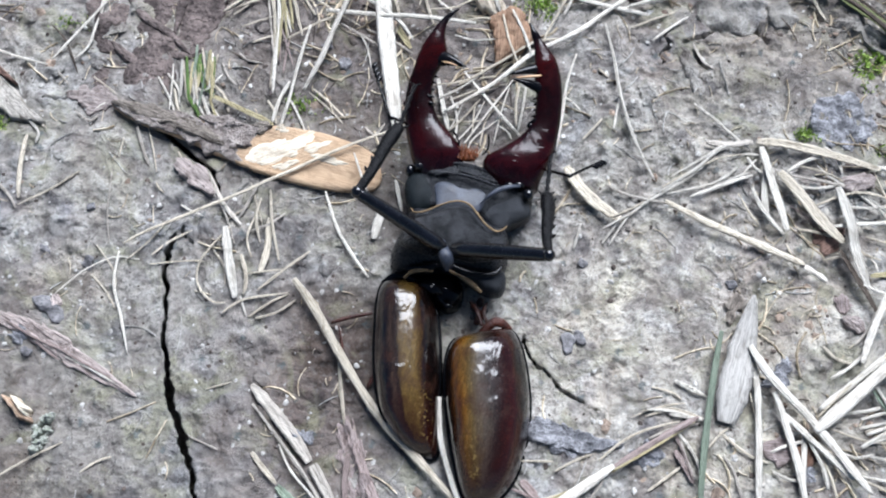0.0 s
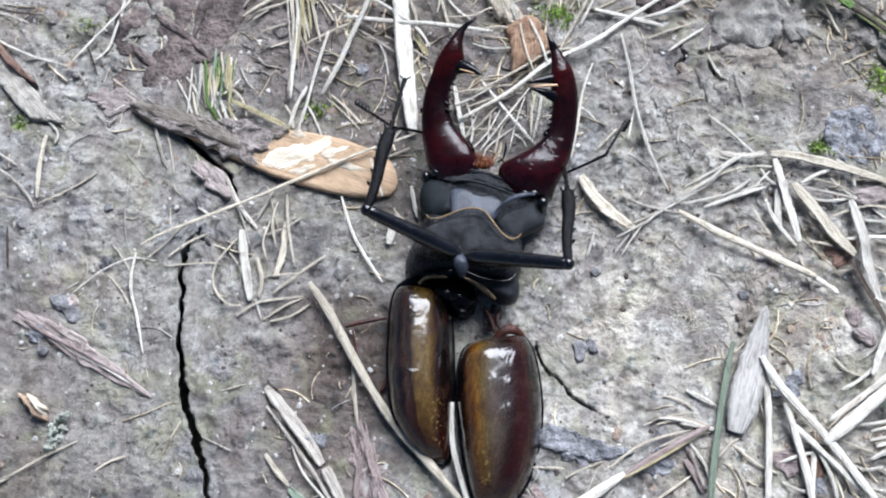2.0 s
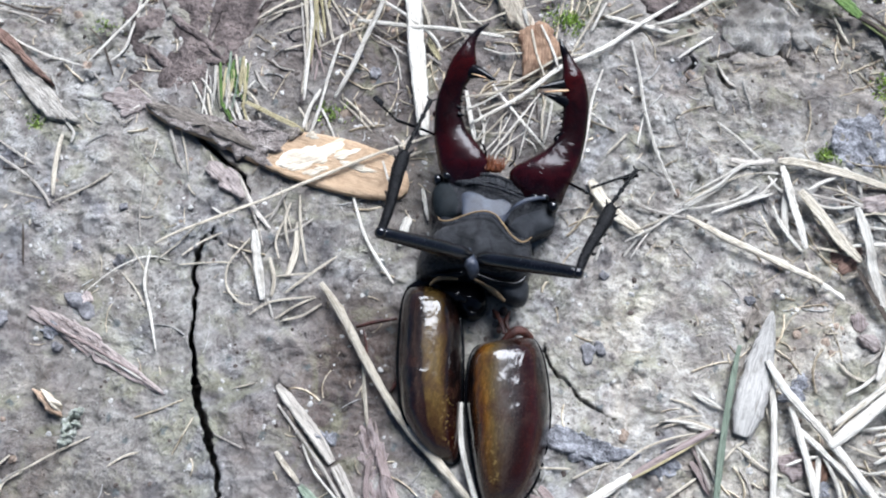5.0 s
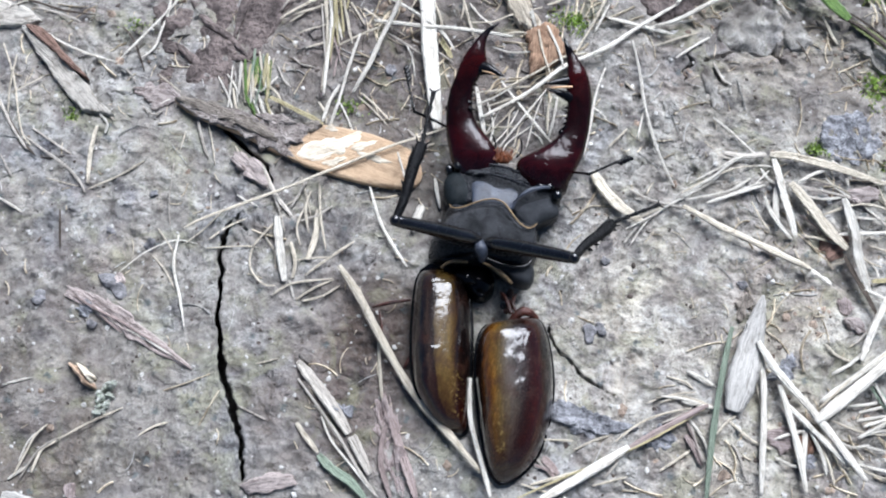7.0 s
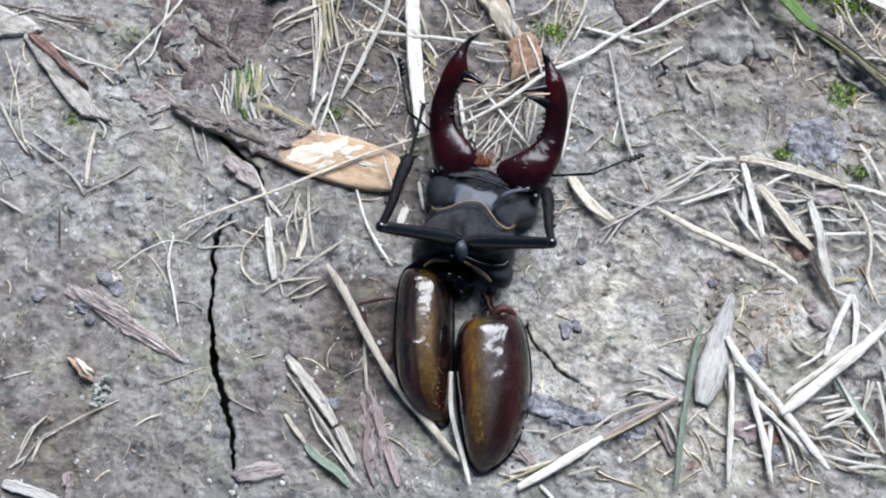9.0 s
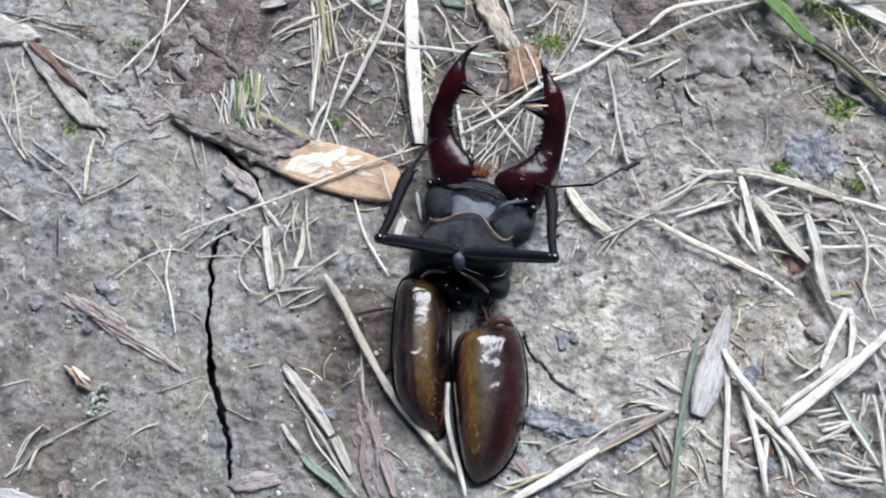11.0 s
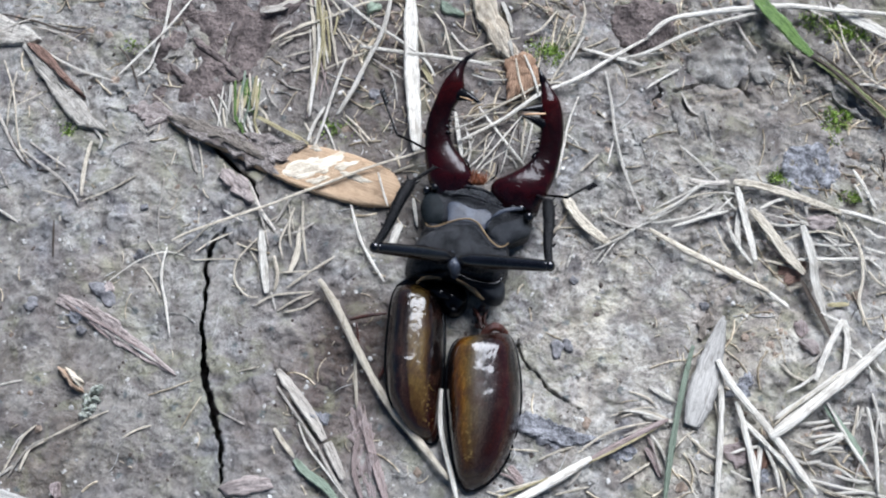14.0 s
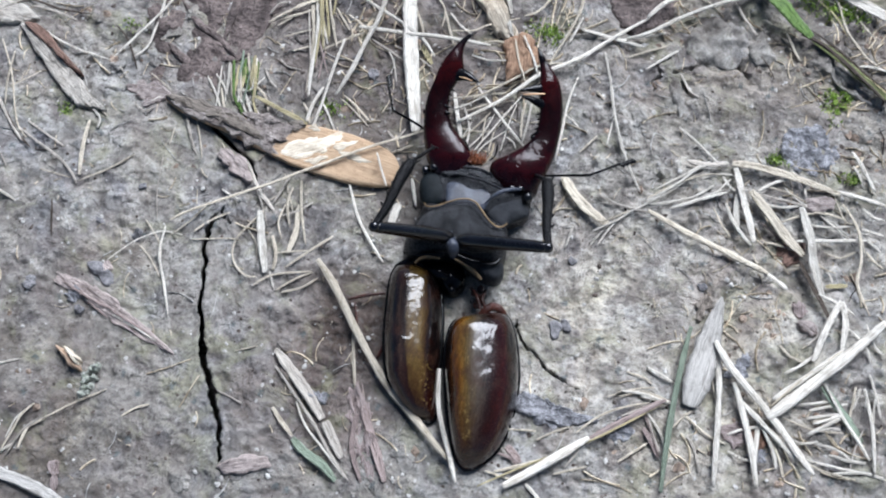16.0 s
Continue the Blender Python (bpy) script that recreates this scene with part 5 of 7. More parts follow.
flake("clod", [(43.0, 53.0), (44.3, 58.3), (47.0, 61.2), (51.4, 60.7), (55.1, 58.0), (55.1, 54.1), (53.2, 49.9), (49.0, 50.1), (45.8, 50.5)], 1.7, SOIL, "low crusted lump of pale clay", "clod", 0.7, 2.2, 34, -0.25, 1.8, 10, 0.35)
flake("clod", [(55.5, 56.5), (59.5, 57.8), (61.2, 53.5), (57.8, 51.8), (55.5, 52.9)], 1.3, SOIL, "small crusted lump of clay", "clod", 0.6, 2.2, 35, -0.25, 1.6, 8, 0.35)
flake("clod", [(40.6, 45.2), (42.6, 45.2), (44.9, 41.0), (46.0, 37.6), (44.4, 36.5), (42.7, 39.3)], 0.6, SOIL, "narrow pale flake of crusted clay", "clod", 0.5, 2.5, 36, -0.2, 1.4, 7, 0.4)
flake("clod", [(26.5, 61.5), (31.0, 66.5), (38.0, 66.5), (39.9, 61.4), (36.0, 56.0), (30.6, 53.6)], 1.0, MOULD, "dark smooth clod of damp clay", "clod", 0.6, 7, 32, -0.08, 4, 9, 1.0)
flake("clod", [(61.8, 59.1), (68.6, 59.7), (82.4, 50.2), (82.6, 47.2), (71.5, 51.3), (65.6, 54.6)], 0.8, SOIL, "dark crumbling ridge of soil", "clod", 0.9, 5, 33, -0.2, 1.0, 12, 1.4)

moss(15.5, 50.7, 5.3, 3.9, 252, 41)
moss(-75.1, 14.0, 3.0, 2.8, 144, 42, 0.5)
moss(73.2, 46.6, 3.2, 6.2, 252, 43)
moss(75.6, 48.3, 2.3, 4.6, 132, 44)
moss(-23.7, 25.3, 4.6, 3.4, 96, 45, 1.2)
moss(63.3, 31.7, 3.4, 2.3, 120, 46, 1.2)
moss(78.0, 30.4, 2.9, 2.3, 96, 47, 1.2)
moss(73.6, 67.3, 8.0, 4.6, 228, 48, 2.2)
moss(66.7, 68.0, 5.8, 3.0, 96, 49, 1.6)
moss(-68.1, 35.0, 3.9, 3.0, 72, 50, 0.8)

flake("bark_strip", [(-6.1, -26.6), (-4.6, -28.0), (-2.4, -31.7), (0.1, -36.6), (2.4, -41.4), (0.5, -43.0), (-2.2, -40.7), (-4.6, -36.0), (-6.2, -31.0)], 0.3, ROSE, "rosy fibrous strip of rotten bark", "bark", 0.5, 6, 37, -0.05, 0.9, 9, 1.6)
flake("bark_strip", [(-55.8, -53.0), (-55.2, -52.3), (-54.2, -52.3), (-53.4, -53.8), (-53.0, -56.4), (-53.0, -58.2), (-54.3, -56.5), (-54.9, -54.6)], 0.8, ROSE, "small rosy-brown piece of bark", "bark", 0.4, 5, 38, 0.1, 0.8, 7, 0.5)
flake("clod", [(-34.3, -50.7), (-34.0, -49.4), (-32.7, -48.6), (-31.2, -49.1), (-30.3, -50.6), (-30.7, -52.3), (-32.2, -53.0), (-33.6, -52.3)], 1.0, SOIL, "small round crusted lump of clay", "clod", 0.4, 2.2, 39, -0.15, 1.0, 7, 0.3)
flake("clay_flake", [(59.5, -11.7), (60.3, -9.3), (62.1, -7.2), (63.4, -8.2), (63.3, -11.0), (61.5, -12.9)], 0.5, STONE, "pale blue-grey flake of clay", "clay flake", 0.4, 6, 40, -0.1, 1.2, 8, 0.8)
flake("leaf_scrap", [(52.5, 0.8), (54.0, 2.5), (55.1, 1.4), (54.4, -1.0), (53.4, -2.9), (52.5, -1.9)], 0.7, BARK, "dark brown scrap of leaf beside a bark flake", "leaf", 0.5, 4, 41, 0.2, 1.0, 7, 0.6)
flake("clay_flake", [(39.6, -26.1), (41.3, -24.2), (43.9, -24.7), (43.7, -26.8), (40.9, -28.3)], 0.4, STONE, "pale grey flake of dry clay", "clay flake", 0.4, 6, 50, -0.05, 1.0, 7, 0.8)
flake("clay_flake", [(27.0, -26.6), (29.3, -25.3), (31.5, -26.2), (30.3, -27.9), (27.8, -28.2)], 0.4, STONE, "pale grey flake of dry clay", "clay flake", 0.4, 6, 51, -0.05, 1.0, 7, 0.8)
flake("clay_flake", [(-63.2, -22.3), (-61.9, -21.2), (-60.1, -21.7), (-60.1, -23.3), (-62.0, -24.0)], 0.4, STONE, "pale grey flake of dry clay", "clay flake", 0.4, 6, 52, -0.05, 1.0, 7, 0.8)
flake("clay_flake", [(64.9, -25.0), (66.0, -24.0), (67.5, -24.7), (67.1, -26.3), (65.5, -26.5)], 0.4, STONE, "pale grey flake of dry clay", "clay flake", 0.4, 6, 53, -0.05, 1.0, 7, 0.8)
flake("clay_flake", [(-13.4, -31.1), (-12.4, -29.9), (-10.7, -30.9), (-11.2, -32.4), (-12.7, -32.5)], 0.4, STONE, "pale grey flake of dry clay", "clay flake", 0.4, 6, 54, -0.05, 1.0, 7, 0.8)

flake("clay_flake", [(29.0, 4.3), (28.9, 3.5), (28.0, 3.5), (27.4, 4.0), (27.9, 4.9), (28.7, 4.9)], 0.45, SLATE, "small dark grey crumb of clay", "clay flake", 0.3, 5, 60, 0.02, 1.0, 6, 0.5)
flake("clay_flake", [(-59.7, -8.1), (-61.0, -8.2), (-61.9, -7.7), (-61.8, -6.6), (-60.3, -6.5), (-59.8, -7.1)], 0.45, SLATE, "small dark grey crumb of clay", "clay flake", 0.3, 5, 61, 0.02, 1.0, 6, 0.5)
flake("clay_flake", [(-70.1, -23.3), (-71.5, -22.4), (-70.8, -21.4), (-69.9, -20.6), (-68.6, -21.6), (-68.9, -22.5)], 0.45, SLATE, "small dark grey crumb of clay", "clay flake", 0.3, 5, 62, 0.02, 1.0, 6, 0.5)
flake("clay_flake", [(-54.3, -8.8), (-54.3, -7.5), (-52.9, -7.3), (-52.2, -8.1), (-52.2, -9.3), (-53.4, -9.5)], 0.45, SLATE, "small dark grey crumb of clay", "clay flake", 0.3, 5, 63, 0.02, 1.0, 6, 0.5)
flake("clay_flake", [(-57.8, -16.1), (-57.0, -16.0), (-56.2, -16.2), (-56.2, -17.0), (-57.2, -17.2), (-57.9, -16.9)], 0.45, SLATE, "small dark grey crumb of clay", "clay flake", 0.3, 5, 64, 0.02, 1.0, 6, 0.5)
flake("clay_flake", [(-20.7, 38.3), (-20.0, 37.5), (-20.0, 36.8), (-20.8, 36.0), (-21.9, 36.8), (-21.4, 37.6)], 0.45, SLATE, "small dark grey crumb of clay", "clay flake", 0.3, 5, 65, 0.02, 1.0, 6, 0.5)
flake("clay_flake", [(53.9, 4.0), (53.8, 3.3), (53.0, 3.0), (52.4, 3.4), (52.4, 4.2), (53.3, 4.4)], 0.45, SLATE, "small dark grey crumb of clay", "clay flake", 0.3, 5, 66, 0.02, 1.0, 6, 0.5)
flake("clay_flake", [(-58.5, -25.1), (-59.1, -25.2), (-59.8, -25.2), (-59.7, -24.5), (-59.1, -24.3), (-58.5, -24.4)], 0.45, SLATE, "small dark grey crumb of clay", "clay flake", 0.3, 5, 67, 0.02, 1.0, 6, 0.5)
flake("leaf_scrap", [(69.8, 3.2), (71.0, 4.3), (72.4, 3.2), (71.7, 1.4), (70.4, 1.8)], 0.4, ROSE, "dull rosy scrap of dry leaf", "leaf", 0.3, 6, 70, 0.1, 1.0, 7, 0.5)
flake("leaf_scrap", [(59.6, -22.0), (61.7, -20.4), (64.0, -20.9), (64.0, -23.4), (61.4, -24.7)], 0.4, ROSE, "dull rosy scrap of dry leaf", "leaf", 0.3, 6, 71, 0.1, 1.0, 7, 0.5)

# ---- stems and blades, one by one ----
stem(((-64.1, 47.9), (-62.8, 39.3), (-63.0, 35.3), (-63.5, 30.6), (-65.4, 28.0)), 0.54, "w", 0)
stem(((-59.2, 48.0), (-61.9, 40.7), (-65.7, 33.3), (-69.1, 27.0)), 0.54, "w", 0.3)
stem(((-63.7, 47.9), (-63.0, 42.6), (-63.0, 38.2)), 0.43, "w", 0.2)
stem(((-85.2, 30.0), (-81.0, 28.2), (-75.7, 26.9), (-69.5, 26.1)), 0.54, "w", 0)
stem(((-97.1, 36.3), (-89.7, 36.1), (-83.3, 35.3), (-76.7, 35.4)), 0.54, "d", 0)
stem(((-92.6, 26.2), (-88.1, 19.3), (-84.9, 12.3), (-82.8, 8.3), (-80.5, 6.3)), 0.43, "t", 0)
stem(((-90.4, 15.6), (-85.4, 9.7), (-80.9, 5.3)), 0.64, "g", 0)
stem(((-86.0, 10.8), (-82.0, 6.6), (-79.1, 4.5)), 0.43, "d", 0)
stem(((-87.6, 16.2), (-84.9, 18.6), (-82.7, 21.0)), 0.32, "t", 0)
stem(((-82.4, 8.0), (-77.6, 5.7), (-72.8, 3.5), (-69.0, 0.7), (-67.7, -1.0)), 0.54, "g", 0)
blade(((-69.1, 12.2), (-68.7, 6.8), (-67.5, 0.7)), 0.96, "t", 0)
stem(((-67.3, -0.4), (-62.3, 3.2), (-58.4, 7.0)), 0.43, "t", 0)
stem(((-75.8, 0.5), (-69.3, 0)), 0.32, "t", 0)
stem(((-83.2, -4.8), (-77.9, -6.8)), 0.54, "w", 0)
stem(((-60.8, 25.0), (-55.8, 22.2)), 0.32, "t", 0.5)
stem(((-56.8, 21.0), (-58.2, 19.8), (-59.6, 18.0)), 0.32, "w", 0)
stem(((-51.0, 17.1), (-48.4, 12.0), (-46.9, 9.9)), 0.64, "g", 0)
stem(((-52.5, 14.3), (-52.5, 10.6)), 0.32, "t", 0)
stem(((-52.8, 7.5), (-51.8, 0.5), (-50.2, -5.0)), 0.32, "g", 0)
stem(((-47.3, -4.9), (-43.9, -2.3), (-36.8, 2.2), (-29.2, 7.0), (-20.6, 12.7), (-11.9, 18.6), (-3.5, 23.9)), 0.64, "t", 1.4)
stem(((-48.2, -5.9), (-47.7, -11.5), (-45.3, -16.6), (-42.6, -22.7)), 0.54, "w", 0.2)
stem(((-57.3, -14.5), (-53.6, -10.3), (-49.0, -7.1), (-44.6, -6.8)), 0.32, "w", 0)
stem(((-42.8, -7.3), (-36.6, -5.8), (-33.7, -5.5)), 0.32, "t", 0)
stem(((-41.5, 0.1), (-43.8, -3.8), (-46.7, -7.3)), 0.32, "t", 0.2)
stem(((-16.0, 9.4), (-13.0, 3.5), (-9.9, -0.5), (-6.3, -4.3)), 0.64, "w", 0)
stem(((-4.7, 13.4), (-2.7, 7.9)), 0.75, "w", 0)
blade(((-6.0, 7.8), (-6.4, 5.4), (-6.6, 2.5)), 1.71, "w", 0)
stem(((-12.1, 16.2), (-10.5, 13.0), (-8.7, 9.7)), 0.43, "w", 2.6)
blade(((-31.4, 0.7), (-29.3, -5.6), (-27.3, -11.0)), 1.71, "w", 0.2)
stem(((-36.3, 9.8), (-32.8, 4.9), (-28.8, 1.3)), 0.86, "g", 0)
stem(((-30.6, 0.9), (-32.9, -2.8), (-34.5, -6.4), (-33.8, -9.8), (-31.0, -12.1), (-28.8, -12.0)), 0.43, "t", 0.2)
stem(((-27.9, -3.5), (-26.2, -7.2), (-26.0, -10.3)), 0.75, "t", 0.2)
blade(((-24.4, 3.6), (-23.8, -2.1), (-24.3, -6.4)), 1.28, "t", 0)
stem(((-26.4, -6.7), (-20.3, -4.9)), 0.43, "t", 0.3)
stem(((-23.9, -9.3), (-20.2, -5.1), (-16.6, -1.3)), 0.54, "t", 0.3)
stem(((-28.9, -13.9), (-25.8, -11.1), (-18.8, -8.9)), 0.43, "t", 0.2)
stem(((-24.6, -13.8), (-21.5, -10.9), (-18.6, -9.0)), 0.43, "t", 0)
stem(((-27.5, 9.1), (-29.4, 2.9)), 0.54, "g", 0.2)
stem(((-25.2, 8.2), (-23.7, 2.4), (-21.3, -4.0)), 0.54, "t", 0.4)
stem(((-28.9, 9.2), (-25.4, 2.0)), 0.32, "t", 0)
stem(((-31.7, 1.9), (-28.4, 5.2)), 0.32, "t", 0)
stem(((-26.5, -10.6), (-24.9, -13.8)), 0.43, "w", 0)
stem(((-18.1, -6.7), (-13.8, -11.1), (-7.8, -18.6), (-0.8, -26.4), (6.6, -32.4), (13.0, -37.6)), 1.50, "t", 1)
stem(((-8.8, -15.9), (-7.9, -21.1), (-5.8, -28.6)), 0.64, "t", 0)
blade(((-21.6, -24.6), (-17.6, -28.0), (-13.6, -31.6), (-10.2, -35.2)), 2.2, "g", -0.2, (0.3, 0.9, 0.95, 1, 0.9, 0.6))
blade(((-9.6, -35.6), (-7.4, -38.4), (-5.2, -41.2)), 1.9, "g", 0.0, (0.8, 1, 1, 0.8, 0.5))
stem(((-20.7, -27.7), (-12.2, -35.6), (-6.7, -41.5), (-3.1, -44.7)), 0.64, "g", 0.2)
stem(((-15.4, -33.2), (-12.9, -36.8), (-9.1, -40.0), (-3.7, -44.4)), 0.43, "w", 0.4)
blade(((-19.3, -35.1), (-17.2, -37.1), (-14.6, -39.3)), 0.96, "t", 0.2)
blade(((-14.5, -39.6), (-12.0, -41.4), (-8.3, -43.0), (-5.3, -45.2)), 1.71, "b", 0.2)
stem(((-29.9, -34.1), (-24.8, -35.5)), 0.32, "g", 0)
stem(((-28.8, -26.4), (-25.0, -24.7)), 0.32, "t", 0)
blade(((-3.6, -31.3), (-1.5, -35.4), (1.1, -39.9), (3.1, -43.6)), 1.71, "p", 0)
blade(((-4.4, -32.9), (-3.9, -38.9), (-0.9, -44.5)), 1.07, "p", 0)
stem(((8.5, -22.4), (9.5, -28.4), (11.4, -33.1), (13.6, -37.6), (15.3, -41.3)), 0.96, "w", 1.8)
stem(((23.4, -40.2), (27.6, -36.8), (32.0, -33.0), (36.6, -28.8)), 1.7, "w", 0.4)
stem(((36.0, -29.6), (40.9, -25.5), (45.0, -22.2), (49.0, -19.2)), 1.1, "p", 0.4)
stem(((19.1, -41.0), (26.7, -35.8), (37.6, -28.8), (48.5, -20.1)), 0.4, "y", 0.7)
stem(((27.2, -38.9), (28.9, -40.1), (30.5, -41.4)), 0.7, "w", 0.2)
stem(((21.4, -38.0), (26.5, -35.6), (30.6, -33.5)), 0.64, "t", 0.2)
stem(((41.0, -19.2), (45.0, -18.9), (49.4, -19.7)), 0.54, "w", 0.3)
stem(((21.5, -30.3), (27.4, -29.4)), 0.43, "t", 0)
stem(((21.6, -33.3), (24.5, -35.7), (27.2, -38.2)), 0.54, "g", 0)
blade(((22.8, -33.1), (25.7, -35.4)), 1.50, "p", 0)
stem(((34.3, -28.3), (37.7, -24.7), (41.4, -22.3), (46.2, -20.3)), 0.43, "t", 0.6)
stem(((31.6, -36.2), (37.2, -33.6)), 0.43, "t", 0)
stem(((46.1, -20.7), (47.5, -25.5), (49.7, -28.9)), 0.64, "g", 0)
stem(((46.0, -21.8), (49.0, -25.2), (50.4, -28.5)), 0.54, "w", 0)
blade(((51.7, -4.6), (50.8, -12.6), (50.3, -21.0), (50.2, -28.1), (50.4, -35.4)), 1.18, "b", 0.6)
blade(((56.6, 2.2), (55.4, -5.8), (54.2, -12.9), (53.2, -19.5)), 5.14, "c", 0.5, (0.06, 0.55, 0.9, 1, 0.9, 0.55))
stem(((56.9, -7.1), (57.8, -13.3), (58.3, -18.3), (58.7, -25.3), (59.1, -32.6)), 1.18, "w", 0.4)
stem(((56.3, -6.5), (58.5, -10.1), (62.5, -14.0), (66.8, -17.7), (72.3, -23.6), (75.8, -27.1)), 1.50, "w", 0.9)
stem(((60.5, -13.5), (62.6, -18.5), (64.7, -24.1), (66.6, -31.1)), 1.39, "w", 0.4)
stem(((85.8, 2.9), (80.7, -3.5), (75.1, -9.9), (68.8, -16.8), (66.8, -18.9)), 2.14, "w", 0.8)
stem(((78.9, -3.8), (73.3, -9.6), (67.6, -15.2)), 1.07, "w", 0.3)
blade(((77.9, 5.7), (76.3, 1.6), (75.0, -2.7), (74.0, -6.7)), 1.39, "w", 0.5)
blade(((78.1, 5.7), (79.0, 1.6), (78.8, -4.0)), 1.28, "w", 0.5)
stem(((61.8, -16.4), (67.2, -20.6), (73.1, -25.2)), 1.18, "w", 0.5)
stem(((65.7, -18.3), (65.8, -24.9), (65.6, -28.7)), 0.96, "w", 0.2)
stem(((66.0, -19.9), (68.5, -23.9), (69.6, -27.3)), 0.75, "w", 0.6)
stem(((76.5, -10.1), (79.7, -15.0), (82.9, -19.2), (85.3, -22.4)), 0.75, "w", 0.4)
blade(((76.3, -10.6), (79.1, -13.9), (81.6, -16.7), (83.9, -19.4)), 1.71, "b", 0.4)
stem(((83.0, -9.7), (82.1, -13.7)), 0.64, "w", 0.2)
stem(((83.5, -9.7), (85.1, -16.0), (86.2, -24.7)), 0.75, "w", 0.5)
stem(((74.9, -17.6), (79.8, -14.9)), 0.54, "t", 0)
stem(((74.2, -20.2), (79.8, -16.0)), 0.75, "w", 0.3)
stem(((69.6, -17.9), (75.1, -19.0), (80.5, -18.5)), 0.43, "t", 0.2)
stem(((44.9, -14.0), (48.9, -15.6)), 0.43, "w", 0)
stem(((44.6, -19.3), (47.7, -19.4), (50.4, -19.5)), 0.64, "w", 0.2)
stem(((52.4, -21.0), (56.8, -23.7), (60.4, -24.7)), 0.54, "t", 0)
blade(((45.9, -24.8), (47.7, -27.0), (49.3, -29.4)), 1.07, "p", 0)
stem(((58.2, -29.1), (60.0, -27.8)), 0.64, "w", 0)
stem(((74.7, -24.5), (80.6, -24.8), (87.9, -24.8)), 0.54, "w", 0)
stem(((78.7, -26.2), (84.5, -24.8), (88.4, -25.2)), 0.64, "w", 0)
stem(((40.6, 16.0), (48.1, 13.2), (56.9, 10.4), (64.2, 8.2)), 1.39, "t", 0.4)
stem(((63.6, 8.4), (66.1, 7.2), (68.2, 6.2)), 1.07, "w", 0.5)
stem(((30.5, 17.6), (34.8, 16.2), (41.4, 15.7)), 0.64, "g", 0.2)
blade(((23.6, 20.2), (26.2, 16.9), (29.4, 14.2), (34.0, 11.7)), 2.2, "t", 0.1)
stem(((30.9, 9.9), (35.3, 13.1), (38.1, 15.9), (44.9, 21.4), (49.6, 27.5)), 0.43, "w", 0.2)
stem(((27.3, 10.6), (26.6, 5.9)), 0.43, "w", 0)
stem(((31.1, 7.5), (33.6, 11.9)), 0.43, "w", 0)
stem(((44.6, 17.3), (49.4, 19.9), (54.7, 22.7)), 0.64, "w", 0.4)
stem(((39.8, 17.7), (44.8, 21.9), (48.6, 26.2), (51.5, 27.9)), 0.64, "w", 0.5)
stem(((40.9, 17.4), (48.3, 20.3), (52.0, 23.6)), 0.54, "w", 0.2)
stem(((46.5, 27.4), (50.6, 27.5), (54.3, 28.7)), 1.18, "g", 0.5)
blade(((55.0, 28.8), (59.1, 29.0), (65.6, 28.3), (75.6, 26.5)), 1.71, "t", 0.6)
stem(((74.9, 26.9), (79.7, 26.7), (84.5, 26.0)), 0.96, "w", 0.4)
blade(((55.7, 28.0), (58.3, 20.9), (60.9, 13.6)), 1.50, "w", 0.8)
blade(((57.0, 25.5), (57.0, 19.6), (57.8, 14.5)), 1.28, "w", 0.5)
stem(((54.9, 20.6), (57.3, 16.2), (60.5, 13.0)), 0.86, "w", 0.4)
blade(((59.1, 24.0), (63.3, 19.7), (66.8, 15.8), (70.2, 13.1)), 2.14, "t", 0.5)
blade(((68.7, 22.4), (70.9, 16.5), (72.4, 11.2), (74.7, 5.6)), 1.82, "w", 0.7)
blade(((69.9, 11.9), (72.9, 7.0), (76.2, 1.6)), 0.96, "d", 0.3)
stem(((73.7, 6.2), (78.2, 4.7), (80.5, 3.4)), 0.64, "w", 0.5)
stem(((68.5, 15.6), (75.2, 17.2), (81.9, 18.8)), 0.75, "w", 0.3)
stem(((76.4, 24.8), (79.5, 20.6), (81.0, 15.2), (80.8, 9.6), (83.5, 4.1)), 0.64, "t", 0.6)
stem(((65.4, 18.8), (71.7, 22.0), (77.2, 21.8)), 0.54, "t", 0.2)
stem(((72.6, 21.9), (78.6, 18.1)), 0.54, "w", 0)
blade(((75.2, 8.3), (79.2, 9.3)), 0.96, "y", 0)
stem(((60.4, 24.2), (63.1, 26.4), (65.9, 27.8)), 0.64, "w", 0.6)
stem(((67.3, 9.7), (70.3, 11.0)), 0.43, "t", 0)
stem(((60.3, 23.6), (66.2, 23.3), (71.6, 22.6)), 0.54, "g", 0.2)
stem(((81.4, 19.4), (84.7, 17.2)), 0.54, "w", 0)
stem(((80.8, 21.0), (85.0, 20.7)), 0.54, "w", 0)
stem(((61.1, 11.6), (62.3, 9.6)), 0.43, "t", 0)
stem(((77.3, 36.1), (79.9, 31.9), (82.0, 28.4)), 0.86, "w", 0.3)
stem(((77.8, 33.2), (79.5, 29.8)), 0.54, "w", 0.3)
stem(((44.1, 34.9), (48.0, 32.2), (51.0, 29.8), (54.2, 27.6)), 0.54, "w", 0.2)
stem(((34.3, 56.7), (39.0, 62.1), (50.6, 65.7), (59.5, 68.3), (70.7, 70.0), (81.9, 71.8)), 1.28, "w", 1.2)
stem(((31.0, 51.5), (35.0, 53.6), (43.3, 60.3), (51.9, 64.6), (56.5, 66.9)), 0.86, "w", 0.8)
stem(((1.5, 26.8), (9.8, 33.8), (15.5, 40.0), (21.6, 44.4), (28.0, 50.9), (34.8, 57.4)), 0.86, "w", 0.5)
stem(((3.3, 32.4), (9.2, 37.0), (15.2, 42.0), (20.1, 43.4)), 0.54, "t", 0.3)
